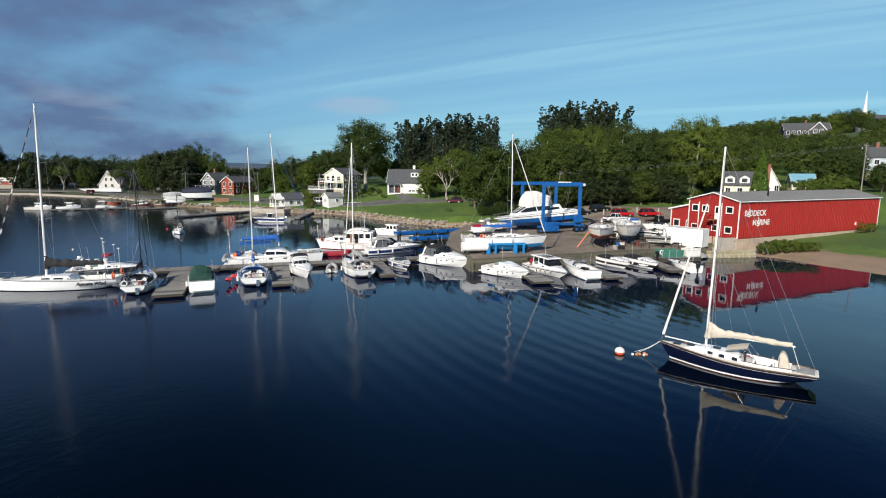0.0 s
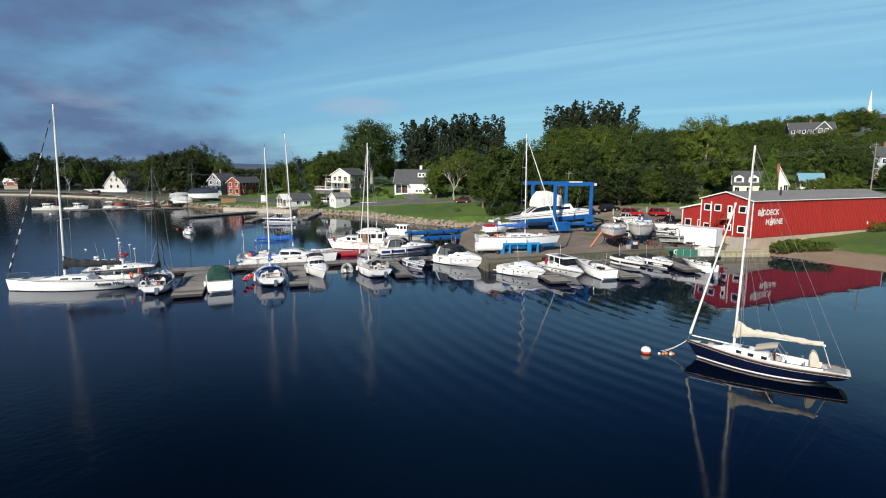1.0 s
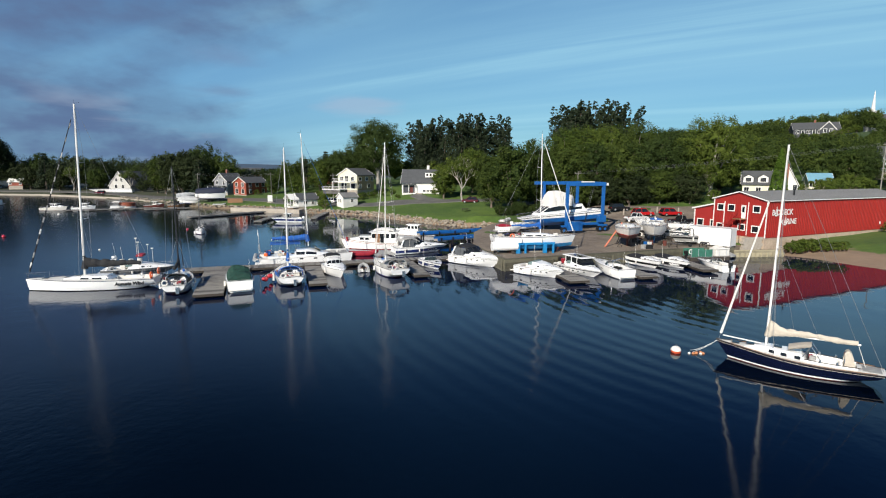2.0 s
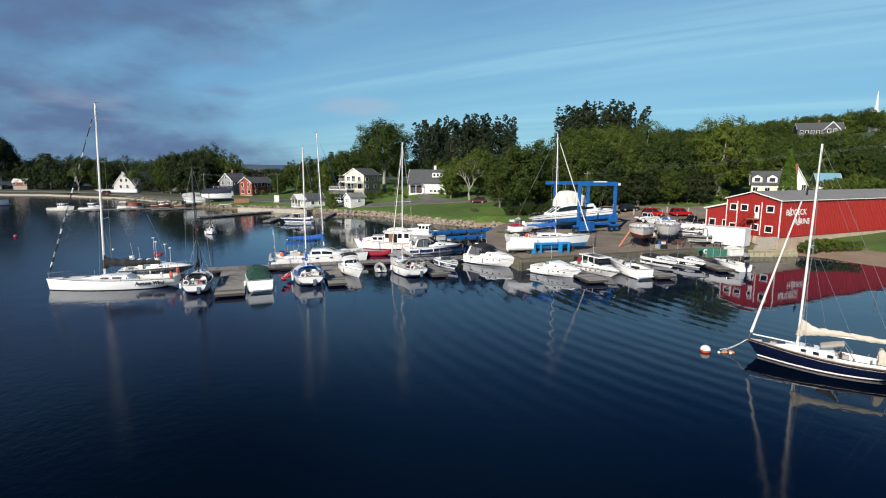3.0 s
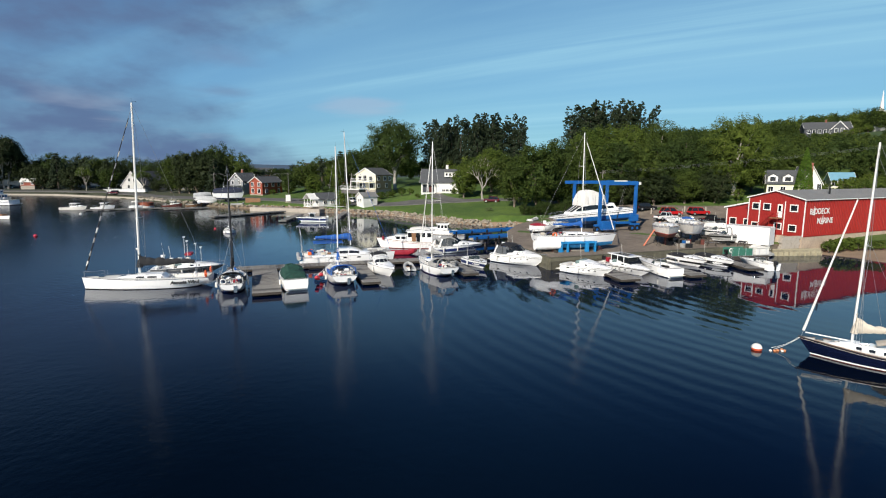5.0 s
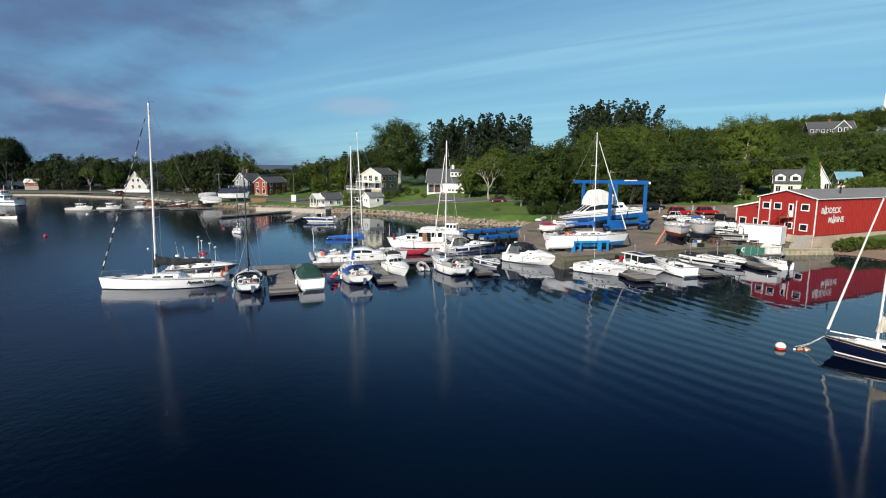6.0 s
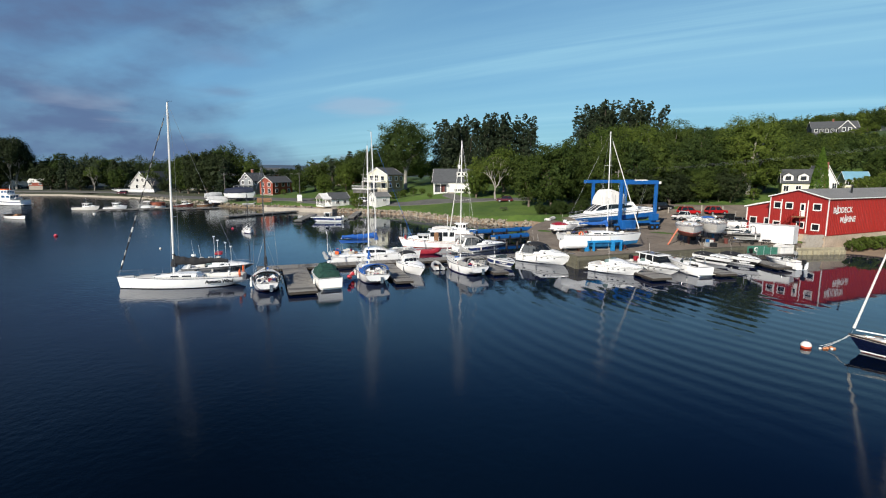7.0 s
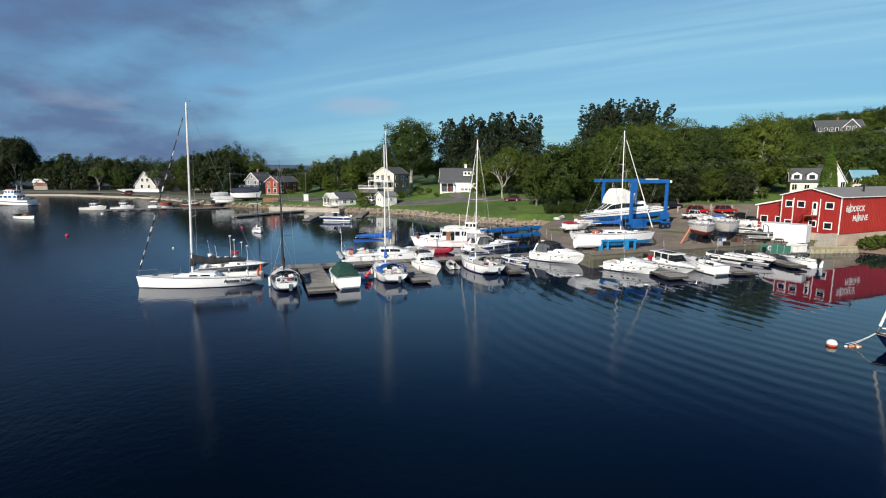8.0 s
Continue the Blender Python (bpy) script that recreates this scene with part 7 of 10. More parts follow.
KINDS = {
    "maple": [broadleaf(s, 14, 11, per=46, clumps=250, leaf=0.17, trunk_share=0.10, gap=0.04, material=LEAF[0]) for s in (1, 2, 3)],
    "bright": [broadleaf(s, 12, 9.5, per=46, clumps=230, leaf=0.16, trunk_share=0.10, gap=0.06, material=LEAF[1]) for s in (11, 12)],
    "dark": [broadleaf(s, 16, 12, per=48, clumps=260, leaf=0.175, material=LEAF[2], trunk_share=0.05, gap=0.04) for s in (21, 22)],
    "park": [broadleaf(s, 16, 12.5, per=36, clumps=190, leaf=0.23, material=LEAF[4], trunk_share=0.04, gap=0.06) for s in (23, 24, 25)],
    "parktall": [branching(32, 26, 22, depth=5, fork=0.14, spread=34, per=34, leaf=0.27, material=LEAF[4], bark=PALE_BARK, trunks=2, fat=0.085, droop=0.05)],
    "tall": [broadleaf(31, 26, 20, per=44, clumps=460, leaf=0.21, trunk_share=0.20, material=LEAF[2], bark=PALE_BARK, gap=0.05, limbs=20, full=300)],
    "pine": [plumes(s, 34, 19, per=22, leaf=0.28) for s in (41, 42, 43)],
    "big": [broadleaf(s, 22, 17, per=50, clumps=390, leaf=0.185, trunk_share=0.12, gap=0.07, material=LEAF[m_], bark=PALE_BARK, limbs=18) for s, m_ in ((81, 1), (82, 0))],
    "spruce": [conifer(s, 12, 6, per=46, leaf=0.2) for s in (51, 52)],
    "bare": [branching(61, 13, 12, depth=5, fork=0.16, spread=32, per=34, leaf=0.15, material=LEAF[1], bark=PALE_BARK, leafy=0.42, fat=0.055)],
    "shrub": [broadleaf(s, 3, 3.6, per=40, clumps=48, leaf=0.105, trunk_share=0.02, material=LEAF[1], full=60) for s in (71, 72)],
}
BASE_H = {"maple": 14, "bright": 12, "dark": 16, "park": 16, "parktall": 26, "tall": 26, "pine": 34, "big": 22, "spruce": 12, "bare": 13, "shrub": 3}
TREE_LABEL = {"park": "dense deep green tree standing by the grass", "parktall": "large old spreading park tree with forked trunk", "maple": "leafy green maple tree in full summer leaf", "bright": "light green broadleaf tree in summer leaf", "dark": "dense dark green broadleaf tree",
              "tall": "tall spreading tree with a pale bare trunk", "pine": "tall dark pine standing above the woods", "spruce": "pointed dark green spruce tree",
              "big": "large spreading maple tree in full leaf", "bare": "thin-leaved tree with pale bare branches", "shrub": "low rounded green shrub on the grass"}
tree_rng = random.Random(9)


def tree(kind, x, y, h, wide=1.0, z=None, variant=None):
    tm, cm = KINDS[kind][variant if variant is not None else tree_rng.randrange(len(KINDS[kind]))]
    s = h / BASE_H[kind]
    own = root("shrub" if kind == "shrub" else "tree", pose(x, y, ground_z(x, y) - (0.09 * h if kind in ("dark", "park", "parktall", "maple", "pine", "bright", "big") else 0.0) if z is None else z, 0, 0, tree_rng.uniform(0, 360)), TREE_LABEL[kind], "shrub" if kind == "shrub" else "tree", "shore trees")
    for nm, me in (("trunk", tm), ("crown", cm)):
        part_of(nm, me, own, Matrix.Diagonal((s * wide, s * wide, s, 1)))
    return own


# the named trees near the shore
tree("tall", -28.0, 196, 26.8, 1.10)
tree("maple", 14.5, 135, 20.5, 0.95)
tree("maple", 9.5, 141, 14, 0.9)
tree("maple", 21.0, 139, 15, 1.0)
for x, y, h, k in ((28.5, 136, 18, "maple"), (35, 135.5, 18, "dark"), (41.5, 136.5, 18.5, "maple"), (47.5, 136, 17.5, "dark"), (53, 137.5, 18.5, "dark"), (58.5, 140, 18, "maple"), (31, 146, 23, "big"), (40, 148, 23, "big"), (50, 149, 23, "big"), (22, 143, 20, "dark"), (60, 152, 21, "dark")):
    tree(k, x, y, h, 0.95)
tree("big", 66.5, 138, 23.5, 1.0, variant=0)
tree("maple", 74, 148, 18, 1.1)
tree("bare", 2.2, 158, 14.0, 1.0)
tree("bright", -3.4, 163, 12.5, 0.9)
tree("maple", 10, 162, 15, 1.0)
tree("bright", 6, 172, 17, 1.0)
for x, y, h in ((-13, 205, 27.5), (-5, 210, 29.5), (3, 208, 30), (11, 210, 30.5), (18.5, 212, 30), (-9, 214, 28.5), (7, 216, 31), (46, 225, 34.5), (53, 222, 36), (60, 226, 36.5), (67, 224, 35.5), (73, 226, 34.5), (56, 236, 36)):
    tree("pine", x, y, h, 1.0)

# ---- houses round the bay ----
WHITE_WALL = mat("white_clapboard", (0.72, 0.71, 0.67), 0.6, 0, 0.06, 1.5, 0.01, 8)
CREAM_WALL = mat("pale_yellow_clapboard", (0.70, 0.66, 0.50), 0.6, 0, 0.06, 1.5, 0.01, 8)
# yellow boards again, darkened to paint in the shade on one long wall
SHADED_WALL = mat("shaded_yellow_clapboard", (0.30, 0.22, 0.12), 0.65, 0, 0.1, 1.5, 0.01, 8)
RED_WALL = mat("brick_red_clapboard", (0.27, 0.055, 0.028), 0.6, 0, 0.1, 1.5, 0.01, 8)
GREY_WALL = mat("grey_clapboard", (0.24, 0.25, 0.26), 0.6, 0, 0.1, 1.5, 0.01, 8)
DARK_WALL = mat("charcoal_clapboard", (0.05, 0.055, 0.065), 0.6, 0, 0.1, 1.5)
BLUE_ROOF = mat("pale_blue_metal_roof", (0.16, 0.33, 0.42), 0.5, 0, 0.1, 1.0)
BRICK = mat("red_brick", (0.26, 0.10, 0.07), 0.85, 0, 0.2, 4, 0.01, 20)


def house(label, x, y, deg, w, ln, z0, eave, ridge, wall, roof, front=(), gable=(), chimney=None, gable_wall=None, name="house", over=0.4, sink=2.5, dormers=(), boards=True, base_m=None):
    """A gabled house: ridge along local x, gable end at -x, long wall at -y, centre on the ground at z0."""
    own = root(name, pose(x, y, z0, 0, 0, deg), label, "house", "houses round the bay")
    hx, hy = ln / 2, w / 2
    part("foundation", box(B(), (0, 0, -sink / 2 + 0.2), (ln - 0.1, w - 0.1, sink), 0.02), base_m or CONCRETE, own)
    bm = B()
    loft(bm, [[(q, -hy, 0.2), (q, -hy, eave), (q, 0, ridge), (q, hy, eave), (q, hy, 0.2)] for q in (-hx, hx)], closed=True, caps=True)
    part("wall", bm, wall, own)
    if gable_wall:
        bm = B()
        loft(bm, [[(q, -hy - 0.02, 0.2), (q, -hy - 0.02, eave), (q, 0, ridge + 0.01), (q, hy + 0.02, eave), (q, hy + 0.02, 0.2)] for q in (-hx - 0.04, -hx + 0.02)], closed=True, caps=True)
        part("gable_wall", bm, gable_wall, own)
    sl = (ridge - eave) / hy
    for sgn in (1, -1):
        bm = B()
        loft(bm, [[(q, sgn * (hy + over), eave - sl * over), (q, 0, ridge), (q, 0, ridge + 0.18), (q, sgn * (hy + over), eave - sl * over + 0.18)] for q in (-hx - over, hx + over)], closed=True, caps=True)
        part("roof", bm, roof, own)
    if boards:
        for q in (-hx - over - 0.03, hx + over + 0.03):
            bm = B()
            for sgn in (1, -1):
                loft(bm, [[(q + dx, sgn * (hy + over), eave - sl * over + dz) for dx, dz in ((0.03, -0.06), (-0.03, -0.06), (-0.03, 0.2), (0.03, 0.2))], [(q + dx, 0, ridge + dz) for dx, dz in ((0.03, -0.06), (-0.03, -0.06), (-0.03, 0.2), (0.03, 0.2))]], closed=True, caps=True)
            part("barge_board", bm, WHITE_TRIM, own)
    for cx, cz, ww, hh in front:
        window_unit(own, Vector((cx, -hy - 0.01, cz)), ww, hh, "y", 0.14)
    for cy, cz, ww, hh in gable:
        window_unit(own, Vector((-hx - (0.05 if gable_wall else 0.01), cy, cz)), ww, hh, "x", 0.14)
    if chimney:
        ch = part("chimney", box(B(), (chimney[0], chimney[1], ridge + 0.2), (0.8, 0.8, 2.4), 0.03), BRICK if len(chimney) < 3 else chimney[2], own)
        part("chimney_cap", box(B(), (chimney[0], chimney[1], ridge + 1.45), (0.95, 0.95, 0.12), 0.02), CONCRETE, ch)
    for cx, dw in dormers:
        bm = B()
        zb, zt = eave + 0.5, eave + 2.2
        loft(bm, [[(cx - dw / 2, q, zb - 0.6), (cx - dw / 2, q, zt - 0.7), (cx, q, zt), (cx + dw / 2, q, zt - 0.7), (cx + dw / 2, q, zb - 0.6)] for q in (-hy + 0.15, -0.6)], closed=True, caps=True)
        d = part("dormer", bm, WHITE_WALL, own)
        bm = B()
        for sgn in (1, -1):
            loft(bm, [[(cx + sgn * (dw / 2 + 0.2), q, zt - 0.78), (cx, q, zt + 0.02), (cx, q, zt + 0.16), (cx + sgn * (dw / 2 + 0.2), q, zt - 0.62)] for q in (-hy, -0.5)], closed=True, caps=True)
        part("dormer_roof", bm, roof, d)
        part("dormer_window", box(B(), (cx, -hy + 0.13, zb + 0.45), (dw * 0.55, 0.06, 0.95), 0.02), DARK_GLASS, d)
    return own


def railing(own, pts, h, m, name="railing", gap=0.35):
    """Posts, rails and balusters along pts."""
    for a, b in zip(pts, pts[1:]):
        a, b = Vector(a), Vector(b)
        bm = B()
        tube(bm, [a + Vector((0, 0, h)), b + Vector((0, 0, h))], 0.05, 4)
        tube(bm, [a + Vector((0, 0, 0.12)), b + Vector((0, 0, 0.12))], 0.04, 4)
        n = max(2, int((b - a).length / gap))
        for i in range(n + 1):
            p = a + (b - a) * i / n
            tube(bm, [p, p + Vector((0, 0, h))], 0.035, 4)
        part(name, bm, m, own)


h1 = house("pale yellow two-storey house with balcony and grey roof", -34.0, 183, 60, 8.4, 9.0, 6.5, 5.2, 7.4, SHADED_WALL, SHINGLE,
           front=[(-3, 3.9, 1.2, 1.2), (0.5, 3.9, 1.2, 1.2), (3.4, 3.9, 1.0, 1.2), (-3, 1.5, 1.2, 1.2), (1.5, 1.5, 1.2, 1.2)], gable=[(-2.2, 4.0, 1.2, 1.3), (0.3, 4.0, 1.3, 1.9), (2.5, 4.0, 1.2, 1.3), (-2.4, 1.5, 1.6, 1.6), (1.6, 1.5, 2.2, 1.8)], gable_wall=CREAM_WALL)
part("balcony", box(B(), (-6.6, 0, 2.9), (2.6, 8.2, 0.2), 0.02), WHITE_TRIM, h1)
railing(h1, [(-5.4, -4, 3.0), (-7.8, -4, 3.0), (-7.8, 4, 3.0), (-5.4, 4, 3.0)], 1.0, WHITE_TRIM)
for yy in (-4, -1.3, 1.3, 4):
    part("porch_post", box(B(), (-7.75, yy, 1.4), (0.16, 0.16, 3.0), 0.02), WHITE_TRIM, h1)
part("deck_terrace", box(B(), (-8.2, 2.5, 0.35), (4.0, 8.0, 0.2), 0.02), WHITE_TRIM, h1)
railing(h1, [(-6.5, -1.5, 0.45), (-10.1, -1.5, 0.45), (-10.1, 6.5, 0.45)], 1.0, WHITE_TRIM)
part("terrace_skirt", box(B(), (-8.1, 2.5, -0.35), (3.6, 7.6, 1.3), 0.02), DOCK_WOOD, h1)

h2 = house("white cape cottage with grey roof and dormer", -10.6, 172.4, -4, 9.0, 12.0, 5.95, 3.7, 7.6, WHITE_WALL, SHINGLE,
           front=[(1.2, 1.0, 0.8, 0.6), (2.4, 1.0, 0.8, 0.6), (3.6, 1.0, 0.8, 0.6), (4.8, 1.0, 0.8, 0.6)], gable=[(-1.5, 4.2, 1.0, 1.2), (1.5, 4.2, 1.0, 1.2)], chimney=(2.0, 0.5, WHITE_WALL), base_m=WHITE_WALL, sink=1.2)
part("dormer", box(B(), (3.2, -2.4, 6.0), (3.6, 2.6, 1.5), 0.03), WHITE_WALL, h2)
part("dormer_roof", box(B(), (3.2, -2.3, 6.82), (4.0, 3.2, 0.14), 0.02), SHINGLE, h2)
for k in range(3):
    part("dormer_window", box(B(), (2.1 + 1.1 * k, -3.72, 6.05), (0.6, 0.06, 0.7), 0.02), DARK_GLASS, h2)
# charcoal panel on the wall paints the shade under the porch roof
part("porch_shade", box(B(), (-3.6, -4.48, 1.5), (3.9, 0.12, 2.4), 0.02), DARK_WALL, h2, "dark panel standing in for the shade under the porch")
part("porch_door", box(B(), (-2.9, -4.57, 1.35), (1.0, 0.06, 2.0), 0.02), ANTI_RED, h2, "dark red door")
for q in (-5.6, -3.6, -1.6):
    part("porch_post", box(B(), (q, -5.75, 1.45), (0.14, 0.14, 3.0), 0.02), WHITE_TRIM, h2)
part("porch_roof", box(B(), (-3.6, -5.1, 3.0), (4.4, 1.6, 0.14), 0.03), SHINGLE, h2)
part("steps", box(B(), (-0.2, -5.0, 0.1), (1.6, 1.2, 0.4), 0.03), CONCRETE, h2)

house("small white garden shed with grey shingle roof", -33.9, 165.0, 38, 4.4, 5.0, 2.55, 2.5, 3.7, WHITE_WALL, ROOF_GREY, base_m=WHITE_WALL, front=[(0.5, 1.4, 0.8, 0.9)], gable=[(-0.6, 1.4, 0.6, 0.9), (0.6, 1.4, 0.6, 0.9)], name="shed", over=0.3, sink=1.2)
pv = house("white boathouse cottage with dark roof and porch", -48.0, 168.2, 38, 5.0, 6.2, 1.7, 2.5, 4.2, WHITE_WALL, SHINGLE, front=[(-1.0, 1.4, 1.0, 1.0), (1.5, 1.4, 1.0, 1.0)], gable=[(-1.2, 1.4, 0.9, 1.0), (1.2, 1.4, 0.9, 1.0)], name="boathouse", sink=1.0)
part("porch_floor", box(B(), (-4.7, 0, 0.1), (3.0, 5.0, 0.2), 0.02), WHITE_TRIM, pv)
for qx, qy in ((-5.9, -2.3), (-5.9, 2.3), (-5.9, 0.0)):
    part("porch_post", box(B(), (qx, qy, 1.3), (0.16, 0.16, 2.4), 0.02), WHITE_TRIM, pv)
for sgn in (1, -1):
    part("porch_roof", loft(B(), [[(q, sgn * 2.9, 2.36), (q, 0, 4.05), (q, 0, 4.2), (q, sgn * 2.9, 2.52)] for q in (-6.2, -3.1)], closed=True, caps=True), WHITE_TRIM, pv)
railing(pv, [(-3.3, -2.4, 0.2), (-6.1, -2.4, 0.2), (-6.1, 2.4, 0.2)], 1.0, WHITE_TRIM)
wh = house("grey gabled house with white trim and porch", -90.8, 213, 66, 7.0, 8.5, 3.9, 4.9, 7.9, GREY_WALL, SHINGLE, front=[(-2.8, 4.1, 1.0, 1.3), (0.2, 4.1, 1.0, 1.3), (2.8, 4.1, 1.0, 1.3)], gable=[(-1.8, 4.2, 1.0, 1.4), (0.0, 6.3, 0.9, 1.0), (1.8, 4.2, 1.0, 1.4), (-2.2, 1.7, 1.0, 1.4), (2.2, 1.7, 1.0, 1.4)], chimney=(0, 0.6))
part("porch_roof", box(B(), (-6.0, 0, 2.9), (2.6, 8.4, 0.18), 0.03), SHINGLE, wh)
for yy in (-3.8, -1.3, 1.3, 3.8):
    part("porch_post", box(B(), (-7.1, yy, 1.4), (0.18, 0.18, 2.9), 0.02), WHITE_TRIM, wh)
house("two-storey red house with white-trimmed windows", -80.6, 209, 62, 7.0, 10.5, 3.5, 4.8, 6.9, RED_WALL, SHINGLE, front=[(-3.2, 3.9, 1.1, 1.4), (0.2, 3.9, 1.1, 1.4), (3.2, 3.9, 1.1, 1.4), (-3.2, 1.5, 1.1, 1.4), (3.2, 1.5, 1.1, 1.4)], gable=[(-1.7, 4.0, 1.2, 1.5), (1.7, 4.0, 1.2, 1.5), (-1.7, 1.5, 1.4, 1.6), (1.7, 1.5, 1.4, 1.6)])
house("white gabled house with grey shingled roof by the road", -165, 272, 78, 12.5, 17.0, 2.4, 2.6, 9.6, GREY_WALL, SHINGLE, gable=[(-2.0, 2.2, 1.3, 1.6), (2.0, 2.2, 1.3, 1.6), (-1.5, 5.4, 1.2, 1.6), (1.5, 5.4, 1.2, 1.6)], gable_wall=mat("weathered_white_board", (0.50, 0.49, 0.46), 0.7, 0, 0.12, 0.8, 0.01, 8))
house("grey shingled house beside the white gabled one", -147.0, 279, 8, 9.0, 14.0, 2.6, 4.2, 8.6, GREY_WALL, mat("weathered_grey_shingle", (0.17, 0.18, 0.19), 0.9, 0, 0.25, 1.5, 0.01, 12), front=[(-4.0, 2.2, 1.2, 1.4), (0.0, 2.2, 1.2, 1.4), (4.0, 2.2, 1.2, 1.4)], gable=[(-1.6, 2.4, 1.1, 1.4), (1.6, 2.4, 1.1, 1.4)])
house("small red and white building under the park trees", -234.5, 284, 14, 5.0, 6.5, 3.9, 2.3, 4.0, RED_WALL, WHITE_TRIM, front=[(-2.5, 1.4, 1.1, 1.1), (2.4, 1.4, 1.1, 1.1)], gable=[(0, 1.5, 1.2, 1.2)], gable_wall=WHITE_WALL, name="kiosk")
house("pale yellow house with two white dormers", 76.8, 134.5, -27, 7.0, 7.0, 7.0, 3.6, 6.6, CREAM_WALL, SHINGLE, front=[(-2.6, 2.0, 1.0, 1.3), (0, 2.0, 1.0, 1.3), (2.6, 2.0, 1.0, 1.3)], dormers=[(-2.3, 2.2), (0.9, 2.2)])
ng = house("white gable-ended house with brick chimney", 85.1, 138.5, 78, 4.6, 8.5, 6.6, 4.0, 8.0, WHITE_WALL, SHINGLE, gable=[(-1.8, 3.0, 0.9, 1.3)])
part("chimney", box(B(), (-4.5, 0.4, 4.5), (0.55, 0.65, 9.0), 0.03), BRICK, ng, "tall red brick chimney stack")
house("small cream house with pale blue metal roof", 101.6, 148, -20, 5.0, 5.4, 8.3, 3.0, 4.8, CREAM_WALL, BLUE_ROOF, front=[(-2.0, 1.8, 1.1, 1.2), (2.0, 1.8, 1.1, 1.2)])
house("grey house with dark roof among the trees", 140.5, 168, -20, 8.0, 11, 13.6, 5.0, 8.0, mat("pale_blue_grey_clapboard", (0.42, 0.47, 0.52), 0.6, 0, 0.08, 1.5, 0.01, 8), SHINGLE, front=[(-3, 3.4, 1.2, 1.4), (0, 3.4, 1.2, 1.4), (3, 3.4, 1.2, 1.4)], gable=[(0, 3.5, 1.2, 1.4)], chimney=(-2, 0))
hh = house("large charcoal house with white trim on the hill", 207, 305, -22, 11, 22, 31.9, 5.6, 9.4, DARK_WALL, SHINGLE, front=[(-9 + 2.6 * k, 4.0, 1.3, 1.8) for k in range(5)], dormers=[(5.0, 3.4)], chimney=(0, 0))
part("front_gable", loft(B(), [[(1.5, q, 0), (1.5, q, 5.4), (5.0, q, 9.2), (8.5, q, 5.4), (8.5, q, 0)] for q in (-7.0, 0)], closed=True, caps=True), DARK_WALL, hh)
bmx = B()
for sgn in (1, -1):
    loft(bmx, [[(5.0 + sgn * 4.0, -7.2 + dy, 4.9 + dz) for dy, dz in ((0, -0.2), (-0.1, -0.2), (-0.1, 0.3), (0, 0.3))], [(5.0, -7.2 + dy, 9.3 + dz) for dy, dz in ((0, -0.2), (-0.1, -0.2), (-0.1, 0.3), (0, 0.3))]], closed=True, caps=True)
part("barge_board", bmx, WHITE_TRIM, hh)
for xx in (3.6, 6.4):
    window_unit(hh, Vector((xx, -7.02, 4.4)), 1.3, 2.0, "y", 0.2)
part("hill_steps", box(B(), (-4.0, -7.5, -1.8), (2.4, 4.0, 2.2), 0.05), WHITE_TRIM, hh)

church = root("church", pose(316, 402, 48, 0, 0, 20), "white church spire and dark roof above the hill trees", "church", "houses round the bay")
part("tower", box(B(), (0, 0, 2), (4.6, 4.6, 18), 0.05), WHITE_WALL, church)
part("spire", tube(B(), [(0, 0, 10.8), (0, 0, 11.2), (0, 0, 25.5)], 2.7, 8, 0.15), WHITE_TRIM, church)
part("nave", loft(B(), [[(q, -7, -8), (q, -7, 3), (q, 0, 9), (q, 7, 3), (q, 7, -8)] for q in (3, 28)], closed=True, caps=True), WHITE_WALL, church)
for sgn in (1, -1):
    part("roof", loft(B(), [[(q, sgn * 7.8, 2.4), (q, 0, 9.05), (q, 0, 9.4), (q, sgn * 7.8, 2.8)] for q in (2.8, 28.5)], closed=True, caps=True), SHINGLE, church)

house("long red hall with a grey roof beyond the trees", -129, 338, 4, 12, 18, 7.6, 4.2, 6.6, RED_WALL, SHINGLE, name="hall")
for x, y, zz, wl, rf, deg in ((-100, 420, 12, GREY_WALL, SHINGLE, 20), (-84, 430, 13, WHITE_WALL, SHINGLE, -15), (-66, 410, 13, GREY_WALL, SHINGLE, 30), (-58, 424, 14, WHITE_WALL, ROOF_GREY, 0), (-120, 440, 11, WHITE_WALL, SHINGLE, 10), (-62, 262, 6.5, RED_WALL, SHINGLE, 25)):
    house("small distant house showing over the woods", x, y, deg, 8, 11, zz, 4.5, 7.5, wl, rf, front=[(-3, 2.6, 1.3, 1.5), (0, 2.6, 1.3, 1.5), (3, 2.6, 1.3, 1.5)], gable=[(0, 3, 1.3, 1.5)])

# ---- travel lift, its piers and the yacht in its slings ----


